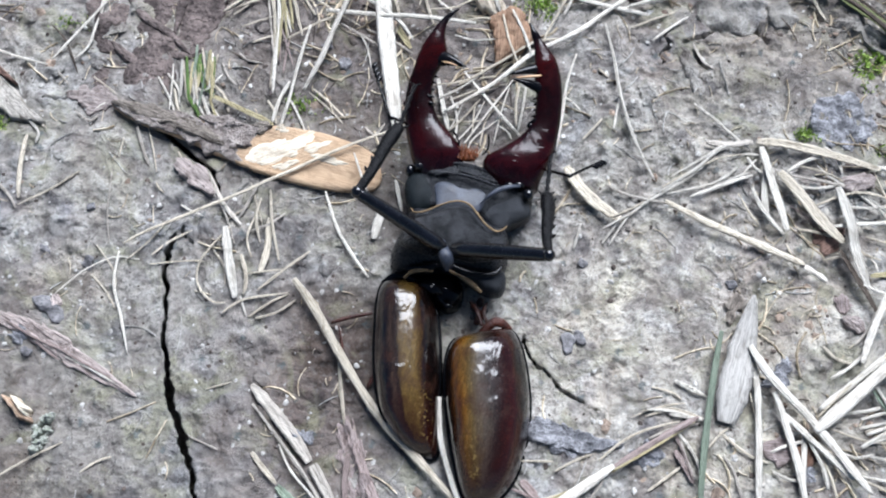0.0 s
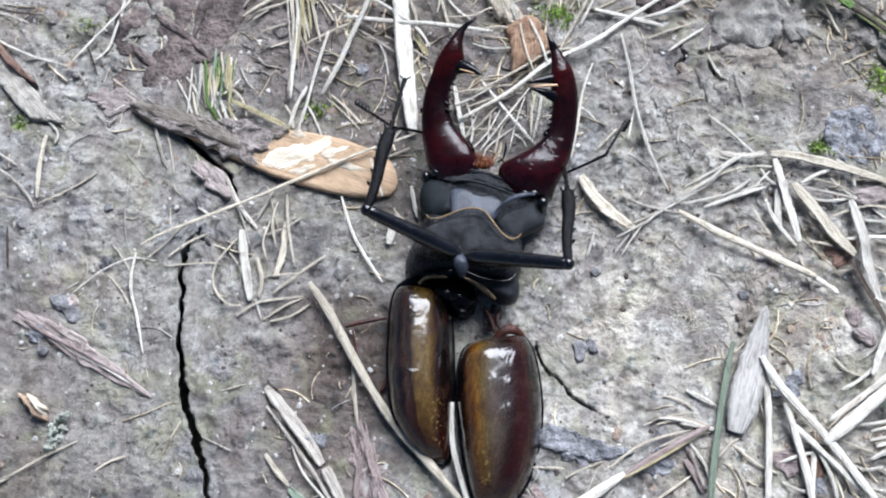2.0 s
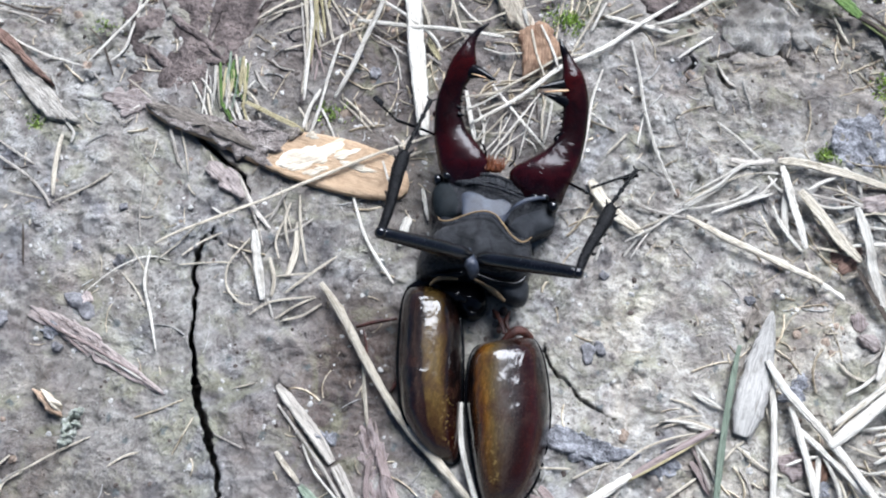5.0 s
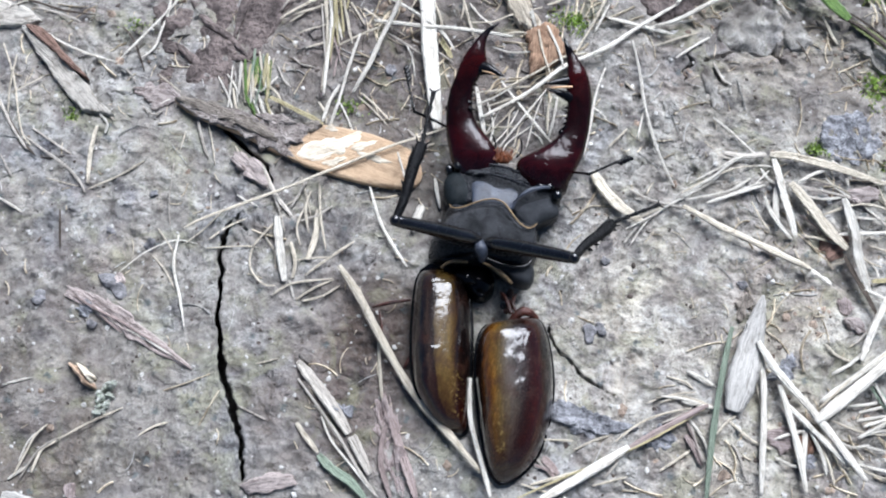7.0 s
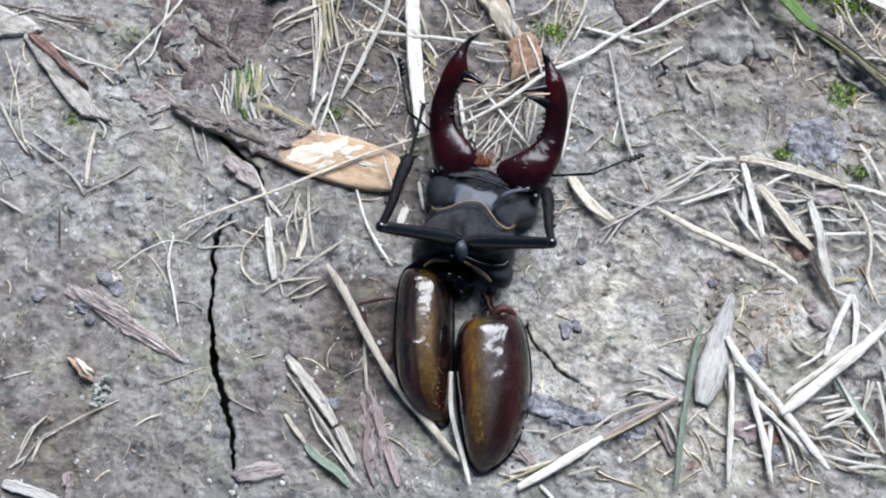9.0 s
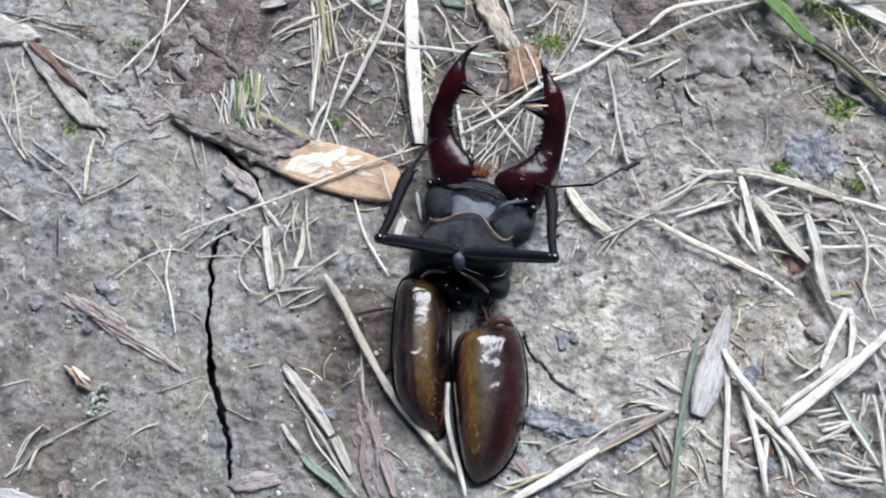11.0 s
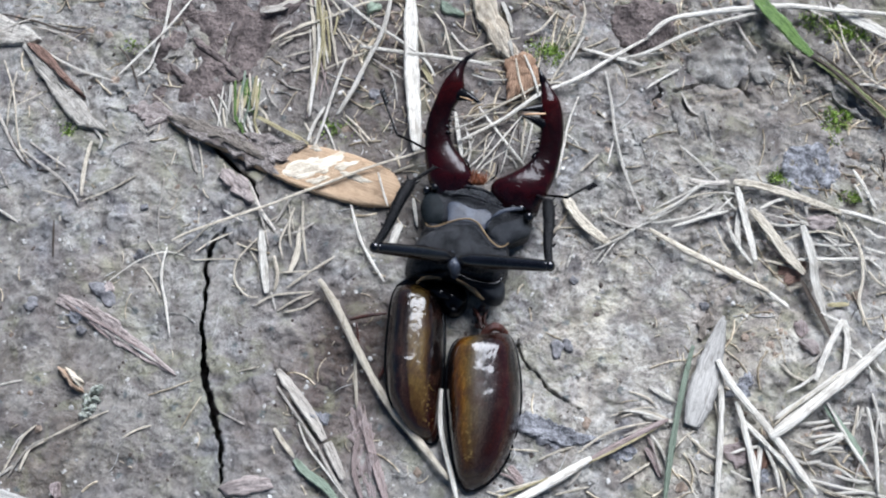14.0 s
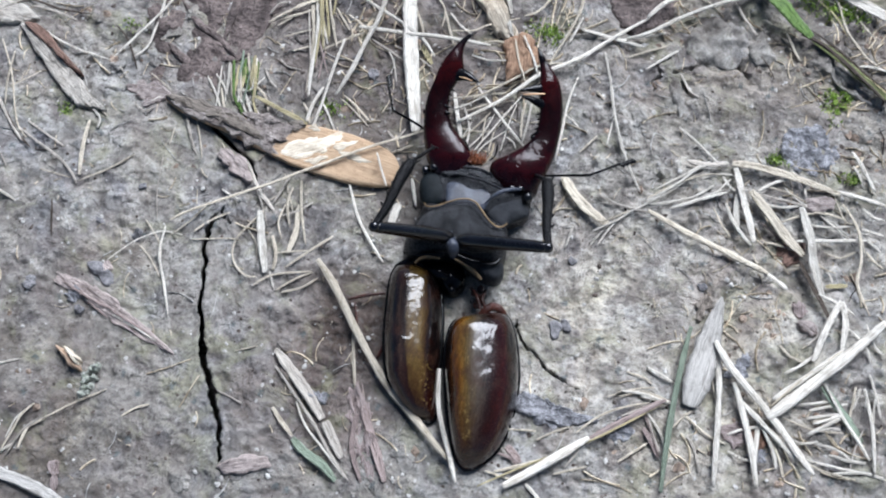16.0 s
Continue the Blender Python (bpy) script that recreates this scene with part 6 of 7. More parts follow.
stem(((21.9, 52.0), (27.4, 51.4), (34.6, 50.6)), 0.86, "w", 0.5)
stem(((35.9, 46.1), (39.1, 49.3), (41.6, 51.6)), 0.54, "w", 0.2)
stem(((29.2, 51.3), (35.1, 53.5), (38.6, 55.2)), 0.54, "w", 0.2)
stem(((27.2, 47.8), (29.5, 41.0), (31.0, 35.0), (34.1, 27.0), (38.5, 19.3)), 0.64, "w", 0.3)
stem(((31.2, 33.9), (31.0, 31.2), (30.8, 27.9)), 0.43, "w", 0)
stem(((22.9, 41.2), (21.9, 35.7), (21.8, 29.5), (21.6, 22.7)), 0.54, "w", 0.2)
stem(((21.0, 61.0), (20.2, 53.4), (17.5, 45.1), (16.8, 42.1)), 0.43, "t", 0.2)
stem(((17.9, 42.6), (21.7, 43.9)), 0.43, "w", 0.2)
stem(((3.9, 35.2), (8.1, 31.0), (12.2, 26.9), (16.4, 23.1)), 0.54, "w", 0.4)
stem(((1.8, 31.1), (4.0, 26.0), (3.8, 20.8)), 0.43, "w", 0.2)
stem(((4.5, 29.2), (3.5, 25.6), (2.2, 22.5)), 0.32, "w", 0.2)
stem(((8.2, 30.4), (6.4, 25.1), (3.1, 20.4)), 0.32, "w", 0)
stem(((11.0, 27.1), (7.3, 23.0), (6.5, 20.1)), 0.32, "w", 0.2)
stem(((12.1, 33.5), (11.3, 28.7), (10.8, 22.2)), 0.32, "w", 0)
stem(((14.9, 33.8), (14.9, 29.5), (14.6, 25.2)), 0.54, "w", 0)
stem(((1.8, 32.9), (9.5, 35.3)), 0.43, "t", 0.2)
stem(((-0.2, 32.9), (1.7, 26.1)), 0.64, "w", 0.2)
stem(((8.5, 21.7), (8.9, 26.8), (10.7, 30.1)), 0.32, "t", 0)
stem(((2.1, 29.6), (6.7, 32.1), (11.5, 33.9)), 0.43, "t", 0.2)
stem(((-0.1, 26.4), (4.5, 25.9), (8.9, 26.7)), 0.32, "t", 0.1)
stem(((-34.7, 54.2), (-31.2, 44.7), (-30.0, 38.3), (-29.4, 31.9), (-28.6, 26.1)), 0.86, "w", 0.3)
stem(((-33.7, 54.2), (-30.5, 44.7), (-29.6, 38.3), (-29.1, 33.2)), 0.54, "y", 0.5)
stem(((-35.5, 53.4), (-32.5, 45.9), (-30.5, 37.0), (-29.3, 26.9)), 0.54, "t", 0.1)
stem(((-31.0, 45.0), (-29.5, 42.1), (-27.8, 38.5)), 0.54, "w", 0.3)
stem(((-35.5, 51.0), (-31.4, 49.9), (-28.0, 49.2)), 0.43, "t", 0)
stem(((-18.6, 56.7), (-18.4, 48.0), (-20.1, 39.7), (-21.4, 33.0), (-23.2, 27.3)), 0.96, "w", 1.2)
stem(((-24.6, 40.3), (-25.3, 32.1), (-25.5, 25.7), (-26.0, 19.5)), 0.64, "w", 0.3)
stem(((-29.4, 53.5), (-22.3, 49.4), (-15.8, 46.7), (-9.3, 43.4), (-6.0, 39.9)), 0.75, "w", 0.8)
blade(((-15.1, 58.5), (-12.8, 48.1), (-11.0, 40.5), (-8.3, 30.8), (-6.2, 23.2)), 3.21, "w", 0.6)
stem(((-22.3, 43.4), (-15.2, 43.7), (-4.8, 44.2), (4.6, 44.3)), 0.96, "w", 0.9)
stem(((-29.0, 36.6), (-23.9, 40.7), (-20.6, 43.0)), 0.54, "t", 0.4)
stem(((-40.5, 40.5), (-36.5, 44.2), (-29.4, 48.9), (-23.3, 53.5), (-17.5, 55.6)), 0.64, "t", 0.5)
stem(((-38.8, 40.4), (-36.2, 42.8)), 0.43, "t", 0.2)
stem(((-37.6, 33.3), (-34.7, 32.3), (-31.4, 32.0)), 0.43, "d", 0)
stem(((-31.9, 53.4), (-29.4, 51.6), (-26.9, 49.3)), 0.43, "t", 0.2)
stem(((-28.0, 47.1), (-24.1, 42.5)), 0.43, "t", 0)
stem(((-22.6, 27.7), (-19.2, 25.5), (-15.5, 22.6)), 0.32, "t", 0)
blade(((-39.4, 24.5), (-34.0, 22.8), (-29.6, 21.2), (-27.3, 20.2)), 0.96, "y", 0.2)
blade(((-43.9, 31.5), (-41.3, 28.4), (-39.3, 24.2)), 0.86, "G", 0.2)
stem(((-40.9, 32.5), (-40.0, 25.8)), 0.64, "w", 0.3)
blade(((-43.2, 23.6), (-40.7, 20.4), (-38.3, 18.3)), 0.75, "G", 0)
stem(((-39.9, 23.3), (-35.8, 19.2)), 0.54, "w", 0)
stem(((-44.1, 26.9), (-41.0, 25.2), (-38.3, 28.8)), 0.54, "w", 0)
stem(((-46.2, 24.9), (-44.5, 20.9), (-42.2, 18.8)), 0.54, "t", 0)
stem(((-25.8, 25.9), (-23.7, 23.2), (-21.6, 19.9)), 0.43, "w", 0.2)
stem(((-27.6, 20.7), (-27.2, 25.4), (-26.2, 29.0)), 0.75, "w", 0.2)
stem(((-6.6, 51.8), (-4.7, 47.5), (-2.8, 43.4)), 0.54, "t", 0.2)
stem(((-16.0, 47.5), (-14.5, 52.4)), 0.43, "t", 0)
stem(((-3.7, 46.2), (0.4, 47.1), (3.5, 49.0), (9.1, 51.7)), 0.43, "t", 0.8)
blade(((-9.4, 42.7), (-6.3, 38.7)), 1.18, "y", 0.2)
stem(((-9.9, 18.2), (-6.2, 20.7)), 0.54, "t", 0)
blade(((53.4, 70.5), (57.3, 66.2), (61.6, 62.7), (66.8, 58.6)), 3.21, "G", 1.6)
blade(((68.2, 58.7), (74.3, 55.2), (78.9, 52.3), (84.7, 48.9)), 1.60, "y", 0.6)
stem(((64.9, 59.4), (69.0, 58.0), (74.3, 54.5), (83.0, 48.0)), 0.96, "d", 0.9)
blade(((70.7, 71.5), (75.4, 69.3), (83.5, 66.4)), 2.78, "w", 1)
stem(((69.5, 72.9), (71.6, 68.6), (72.6, 66.4)), 0.54, "w", 0.6)
stem(((71.6, 68.7), (73.8, 62.4), (77.5, 58.0), (81.0, 55.8)), 0.54, "t", 0.5)
stem(((64.1, 70.8), (70.6, 68.6), (74.7, 67.4)), 0.43, "w", 0.2)
stem(((77.3, 55.4), (79.5, 55.8), (82.8, 55.4)), 0.64, "w", 0)
stem(((62.3, 59.7), (64.3, 56.2), (65.6, 54.2)), 0.54, "t", 0.2)
stem(((51.6, 64.4), (53.6, 61.4), (56.5, 58.3)), 0.54, "g", 0)
stem(((42.9, 46.3), (45.0, 42.9), (46.8, 42.0)), 0.54, "g", 0)
blade(((-44.6, 47.6), (-40.2, 49.2), (-35.9, 53.4)), 1.93, "g", 0)
stem(((-70.7, 33.8), (-67.5, 31.1), (-63.9, 25.3)), 0.43, "d", 0)
stem(((-45.4, -42.2), (-43.4, -40.3), (-41.1, -39.1)), 0.43, "t", 0)
stem(((-59.1, -45.5), (-54.5, -41.8), (-49.3, -38.1)), 0.43, "t", 0.2)
stem(((-63.4, -53.0), (-61.9, -48.1), (-59.2, -45.2)), 0.43, "g", 0.2)
stem(((-61.8, -51.6), (-61.2, -47.4), (-58.7, -45.4)), 0.64, "t", 0)
stem(((-71.4, -38.1), (-66.7, -35.9)), 0.43, "w", 0)
stem(((-65.4, -53.4), (-63.1, -50.9)), 0.54, "w", 0)
stem(((-67.5, 25.2), (-65.1, 23.1)), 0.43, "g", 0)
stem(((-71.1, -5.1), (-68.9, -12.2)), 0.43, "d", 0)
stem(((-38.4, 42.0), (-34.2, 44.2), (-30.1, 47.0)), 0.54, "t", 0.2)
stem(((-36.9, 38.4), (-33.2, 40.4), (-29.6, 42.4)), 0.43, "t", 0.1)
stem(((-30.3, 50.3), (-28.2, 44.0), (-25.6, 37.9)), 0.54, "t", 0.2)
stem(((-34.4, 35.6), (-31.8, 37.1), (-29.2, 38.4)), 0.43, "t", 0)
stem(((-25.1, 46.0), (-21.2, 44.1), (-16.0, 41.8)), 0.43, "t", 0.1)
stem(((-14.7, 41.4), (-9.7, 39.8), (-5.8, 37.9)), 0.43, "g", 0.1)
stem(((-19.5, 41.8), (-14.3, 39.5), (-11.4, 38.1)), 0.43, "g", 0.1)
stem(((-11.8, 49.9), (-9.4, 45.0), (-9.4, 41.1)), 0.54, "t", 0.2)
stem(((-4.9, 50.6), (-2.7, 48.4), (0.6, 46.4)), 0.43, "w", 0.1)
stem(((-9.3, 54.5), (-6.2, 51.0), (-6.0, 47.1)), 0.43, "t", 0.1)
stem(((2.1, 44.7), (5.3, 46.0), (8.1, 46.1)), 0.54, "t", 0.1)
stem(((1.2, 41.9), (5.0, 41.4), (8.8, 42.4)), 0.43, "w", 0.1)
stem(((9.9, 52.8), (13.0, 54.8), (15.2, 59.2)), 0.54, "t", 0.1)
stem(((18.5, 49.9), (20.6, 51.0), (23.9, 51.9)), 0.43, "g", 0)
stem(((19.2, 52.3), (22.7, 52.1), (25.1, 51.6)), 0.43, "d", 0)
stem(((31.9, 48.0), (35.6, 50.3), (39.3, 52.3)), 0.43, "t", 0)
stem(((27.0, 39.3), (28.9, 37.8)), 0.43, "t", 0)
stem(((25.8, 25.5), (27.6, 28.0), (28.7, 29.7)), 0.43, "t", 0)
stem(((21.2, 33.2), (23.5, 31.8), (24.8, 30.7)), 0.32, "w", 0)
stem(((50.5, 24.9), (53.0, 26.2), (56.2, 26.6)), 0.43, "w", 0.2)
stem(((52.0, 21.0), (53.8, 23.8), (55.2, 25.8)), 0.43, "w", 0.2)
stem(((53.6, 26.0), (55.4, 24.0), (58.2, 22.8)), 0.54, "w", 0.3)
stem(((52.7, 19.4), (54.7, 16.3), (56.5, 14.4)), 0.43, "t", 0.2)
stem(((61.0, 22.2), (64.8, 21.8), (69.4, 23.1)), 0.54, "w", 0.2)
stem(((61.2, 20.6), (63.8, 17.6), (65.9, 15.7)), 0.43, "g", 0.1)
stem(((62.9, 14.6), (66.0, 14.4), (68.7, 14.0)), 0.54, "t", 0.1)
stem(((65.4, 26.1), (68.3, 23.7), (71.6, 22.8)), 0.43, "w", 0.2)
stem(((66.1, 29.7), (68.5, 27.8), (69.5, 25.1)), 0.64, "w", 0.3)
stem(((70.8, 19.5), (75.0, 19.8), (79.1, 21.2)), 0.54, "w", 0.2)
stem(((74.4, 15.1), (77.5, 14.6), (80.0, 16.3)), 0.54, "t", 0.1)
stem(((73.6, 12.2), (75.7, 10.9), (76.4, 9.4)), 0.43, "w", 0.1)
stem(((80.4, 24.9), (82.6, 23.6), (84.8, 23.5)), 0.64, "w", 0.2)
stem(((82.1, 16.7), (83.8, 14.8), (85.4, 14.0)), 0.54, "t", 0.1)
stem(((79.5, 0.7), (82.8, -1.9), (84.0, -4.8)), 0.54, "w", 0.3)
stem(((83.0, 2.5), (84.8, -1.5), (86.4, -2.7)), 0.54, "w", 0.2)
stem(((69.3, -9.9), (72.1, -7.7), (74.9, -4.5)), 0.64, "w", 0.2)
stem(((67.9, -4.8), (70.0, -6.5), (73.1, -7.2)), 0.54, "t", 0.1)
stem(((84.2, -6.9), (85.3, -9.8), (86.8, -14.6)), 0.54, "w", 0.2)
stem(((71.8, -15.1), (75.7, -14.0), (78.6, -12.7)), 0.64, "w", 0.2)
stem(((74.3, -15.6), (77.7, -14.2), (81.1, -12.9)), 0.54, "w", 0.2)
stem(((70.4, -20.9), (73.4, -21.8), (76.3, -20.9)), 0.54, "w", 0.1)
stem(((75.8, -21.3), (79.3, -21.6), (82.3, -23.0)), 0.54, "w", 0.2)
stem(((78.4, -22.8), (81.3, -23.2), (84.7, -23.0)), 0.64, "w", 0.2)
stem(((67.9, -21.4), (69.8, -25.0), (71.1, -28.7)), 0.54, "t", 0.1)
stem(((60.6, -22.9), (63.4, -21.3), (66.3, -20.2)), 0.54, "w", 0.2)
stem(((61.0, -25.8), (64.0, -26.7), (66.4, -25.9)), 0.54, "w", 0.1)
stem(((53.3, -24.4), (55.2, -27.0), (56.6, -30.7)), 0.54, "g", 0.1)
stem(((50.8, -23.9), (52.5, -21.5), (53.8, -20.2)), 0.43, "t", 0.1)
stem(((63.3, -19.8), (65.4, -18.9)), 0.54, "w", 0.1)
stem(((41.5, -15.4), (44.7, -15.8), (46.3, -16.7)), 0.43, "t", 0)
stem(((42.4, -31.6), (44.6, -29.6), (47.2, -27.1)), 0.43, "t", 0)
stem(((33.3, -34.6), (34.9, -32.1), (35.6, -29.9)), 0.43, "g", 0)
stem(((27.7, -31.0), (30.4, -29.0), (33.2, -27.4)), 0.43, "t", 0)
stem(((21.5, -34.6), (23.9, -35.1), (26.2, -36.8)), 0.54, "p", 0.1)
stem(((19.9, -38.1), (23.0, -38.5), (26.1, -38.8)), 0.43, "t", 0.1)
stem(((38.7, -20.7), (43.0, -18.4), (46.9, -17.2)), 0.32, "t", 0)
stem(((-26.9, 3.7), (-27.5, -0.5), (-26.1, -3.7)), 0.43, "t", 0)
stem(((-26.5, 6.7), (-26.7, 3.1), (-25.1, -1.2)), 0.54, "t", 0.1)
stem(((-34.3, 6.4), (-31.5, 2.2), (-29.3, -2.0)), 0.43, "g", 0)
stem(((-39.7, 3.5), (-37.8, 2.7), (-35.4, 2.0)), 0.43, "w", 0.1)
stem(((-32.8, -3.3), (-30.5, -5.7), (-29.5, -8.9)), 0.32, "t", 0)
stem(((-27.2, 0.7), (-24.3, 2.4), (-22.1, 4.6)), 0.43, "g", 0.1)
stem(((-23.5, -13.9), (-20.1, -12.4), (-17.4, -9.9)), 0.43, "t", 0.1)
stem(((-42.7, -5.8), (-40.1, -3.0), (-36.9, -0.6)), 0.43, "t", 0)
stem(((-51.9, -10.5), (-49.0, -12.8), (-46.5, -15.7)), 0.32, "t", 0)
stem(((-52.3, -5.4), (-48.4, -9.3), (-47.2, -12.5)), 0.32, "t", 0)
stem(((-89.2, 24.2), (-88.3, 17.9), (-86.7, 11.9)), 0.43, "t", 0)
stem(((-81.3, 9.8), (-76.5, 7.7), (-72.5, 6.0)), 0.43, "g", 0)
stem(((-85.5, 3.5), (-82.7, 0.4), (-81.8, -0.6)), 0.32, "g", 0)
stem(((-95.7, 32.2), (-92.9, 34.8), (-89.9, 36.7)), 0.43, "g", 0)
stem(((-89.2, 34.8), (-84.2, 34.4), (-79.0, 33.4)), 0.54, "g", 0.1)
stem(((-72.9, 18.4), (-68.5, 15.4), (-66.3, 14.0)), 0.43, "t", 0.1)
stem(((-69.7, 15.0), (-67.5, 13.1), (-67.3, 11.0)), 0.54, "w", 0.1)
stem(((-62.3, 18.0), (-59.5, 16.6), (-58.1, 17.8)), 0.43, "g", 0)
stem(((-49.5, 18.0), (-47.3, 13.5), (-45.5, 8.9)), 0.32, "t", 0)
stem(((-49.6, 26.8), (-47.0, 23.5), (-44.9, 20.1)), 0.43, "w", 0.1)
stem(((-48.1, 27.7), (-45.6, 25.0), (-44.6, 22.0)), 0.43, "w", 0.1)
stem(((-43.2, 28.0), (-42.5, 24.3), (-39.8, 20.5)), 0.43, "w", 0.1)
stem(((-41.7, 27.7), (-37.6, 25.3), (-35.8, 21.9)), 0.54, "t", 0.1)
stem(((-29.4, 25.0), (-27.7, 22.9), (-26.9, 20.5)), 0.43, "t", 0.1)
stem(((-31.0, 45.6), (-29.2, 42.2), (-27.5, 39.1)), 0.43, "y", 0.2)
stem(((-29.3, 46.4), (-28.0, 44.0), (-27.1, 41.9)), 0.43, "t", 0.2)
blade(((-33.5, 52.3), (-31.9, 47.2), (-30.5, 41.8), (-29.2, 32.2)), 0.86, "y", 0.3)
stem(((-29.1, 26.0), (-29.9, 31.1), (-29.9, 35.0)), 0.54, "p", 0)
stem(((-27.9, 36.9), (-27.9, 33.6), (-27.7, 30.4)), 0.43, "p", 0.1)
stem(((-32.2, 53.3), (-30.5, 50.2), (-29.2, 47.1)), 0.43, "t", 0.3)
stem(((-34.5, 53.0), (-34.1, 49.7), (-32.6, 46.2)), 0.54, "p", 0)
stem(((-28.6, 50.6), (-28.3, 47.3), (-28.4, 45.0)), 0.43, "y", 0.2)
blade(((-44.0, 31.3), (-42.2, 28.1), (-40.4, 25.1)), 0.64, "G", 0.4)
blade(((-41.3, 33.0), (-40.9, 29.5), (-40.4, 26.1)), 0.75, "y", 0.5)
blade(((-43.0, 32.2), (-42.8, 29.3), (-42.3, 26.5)), 0.64, "G", 0.3)
blade(((-41.2, 24.5), (-39.4, 21.6), (-37.8, 18.9)), 0.64, "w", 0.3)
blade(((-41.8, 22.3), (-40.6, 20.3), (-39.0, 18.2)), 0.54, "G", 0.2)
blade(((-39.6, 23.8), (-38.1, 21.3), (-36.8, 19.1)), 0.54, "y", 0.3)
stem(((-39.9, 32.5), (-40.0, 29.3), (-39.8, 26.1)), 0.43, "t", 0.2)
stem(((-38.8, 30.9), (-37.3, 28.6), (-35.5, 27.1)), 0.43, "g", 0)
stem(((-36.2, 33.3), (-34.5, 32.1), (-31.6, 31.9)), 0.43, "g", 0)
stem(((-39.9, 41.0), (-37.5, 43.2), (-35.2, 46.0), (-32.6, 47.4)), 0.43, "t", 0.2)
stem(((-41.0, 42.9), (-39.8, 45.2), (-37.7, 46.3)), 0.43, "g", 0)
stem(((-12.4, 33.4), (-13.9, 37.6), (-15.5, 39.9)), 0.32, "w", 0.2)
stem(((-11.7, 22.7), (-9.8, 21.5), (-8.4, 23.9)), 0.43, "g", 0)
stem(((-21.9, 28.4), (-18.7, 26.3), (-15.4, 23.7)), 0.43, "t", 0.1)
blade(((5.3, 54.1), (7.0, 50.4), (8.5, 47.3)), 0.86, "w", 0.9)
stem(((10.7, 47.7), (13.1, 43.6), (15.0, 39.5)), 0.54, "w", 1.2)
stem(((9.1, 46.8), (10.8, 41.9), (13.1, 37.3)), 0.43, "t", 1.2)
stem(((21.7, 55.0), (20.7, 51.5), (19.8, 48.7)), 0.54, "w", 0.3)
stem(((20.2, 63.5), (21.1, 60.3), (20.8, 55.5), (19.3, 51.9)), 0.43, "t", 0.3)
stem(((19.4, 51.3), (18.3, 47.2), (17.0, 43.7)), 0.43, "w", 0.2)
stem(((-63.7, -20.3), (-58.7, -22.2), (-53.3, -23.7)), 0.54, "p", 0.1)
stem(((-56.4, -22.4), (-50.2, -24.9), (-43.0, -27.3)), 0.43, "p", 0.2)
stem(((-53.0, -24.5), (-47.7, -26.1), (-41.6, -28.5)), 0.43, "w", 0.1)
stem(((-60.1, -21.3), (-56.5, -23.8), (-53.4, -25.3)), 0.43, "p", 0.1)
stem(((-42.6, 13.1), (-40.4, 10.2), (-38.3, 7.3)), 0.43, "t", 0.1)
stem(((-41.2, 12.2), (-38.2, 9.7), (-36.0, 6.5)), 0.43, "p", 0.1)
blade(((4.0, 59.0), (5.8, 56.0), (7.3, 52.5)), 0.96, "w", 0.2)
stem(((-0.8, 59.3), (1.8, 55.8), (4.2, 51.5)), 0.43, "w", 0.4)
blade(((67.4, 58.6), (73.2, 55.2), (78.4, 51.8), (84.5, 48.0)), 1.9, "o", 0.9)
stem(((67.1, 60.3), (71.8, 57.6), (77.6, 53.8), (83.3, 49.9)), 0.54, "d", 1)
stem(((85.3, 2.2), (80.2, -4.4), (74.7, -10.8), (69.7, -16.7)), 0.54, "w", 0.9)
stem(((67.3, -16.6), (71.3, -11.6), (75.5, -7.2), (78.7, -3.9)), 0.43, "t", 0.7)
stem(((73.9, -17.2), (77.3, -16.0), (80.2, -15.1)), 0.54, "w", 0.4)
stem(((75.0, -18.0), (77.8, -16.6), (79.9, -15.5)), 0.64, "w", 0.4)
stem(((75.6, -19.4), (78.0, -18.2), (79.9, -18.0)), 0.43, "w", 0.3)
stem(((82.1, -9.6), (81.8, -13.1), (81.3, -16.7)), 0.54, "t", 0.3)
stem(((85.4, -11.3), (85.3, -16.9), (86.0, -24.6)), 0.54, "w", 0.4)
stem(((72.8, -3.9), (74.6, -1.4), (75.9, 2.1)), 0.43, "g", 0.2)
stem(((40.8, -20.3), (45.0, -18.7), (49.7, -19.5)), 0.43, "t", 0.2)
stem(((44.9, -13.9), (47.6, -15.0), (49.7, -15.6)), 0.43, "w", 0.2)
stem(((41.7, -23.7), (45.4, -21.4), (49.3, -20.1)), 0.43, "g", 0.1)
stem(((45.6, -22.4), (47.5, -25.5), (49.3, -29.2)), 0.43, "p", 0.1)
stem(((57.2, 54.2), (59.3, 52.0), (61.1, 49.2)), 0.32, "d", 0.1)
stem(((61.7, 59.7), (63.4, 57.0), (65.1, 53.8)), 0.32, "d", 0.1)
blade(((-0.5, 33.3), (1.2, 28.1), (2.7, 24.0)), 0.9, "w", 0.3)
stem(((-0.9, 32.0), (3.7, 33.3), (6.9, 34.9)), 0.35, "t", 0.5)
stem(((0.0, 29.4), (4.4, 32.6), (9.2, 37.5)), 0.4, "w", 0.6)
stem(((2.9, 23.8), (5.1, 26.7), (7.4, 30.5)), 0.35, "t", 0.3)
stem(((5.9, 21.7), (7.6, 25.1), (10.1, 29.9), (12.6, 34.8)), 0.4, "w", 0.7)
stem(((6.9, 24.0), (6.7, 27.2), (6.6, 29.7)), 0.3, "t", 0.2)
stem(((14.2, 26.0), (13.6, 30.6), (13.8, 33.9)), 0.5, "t", 0.3)
stem(((13.7, 23.7), (12.8, 25.0), (11.2, 25.8)), 0.3, "w", 0.3)
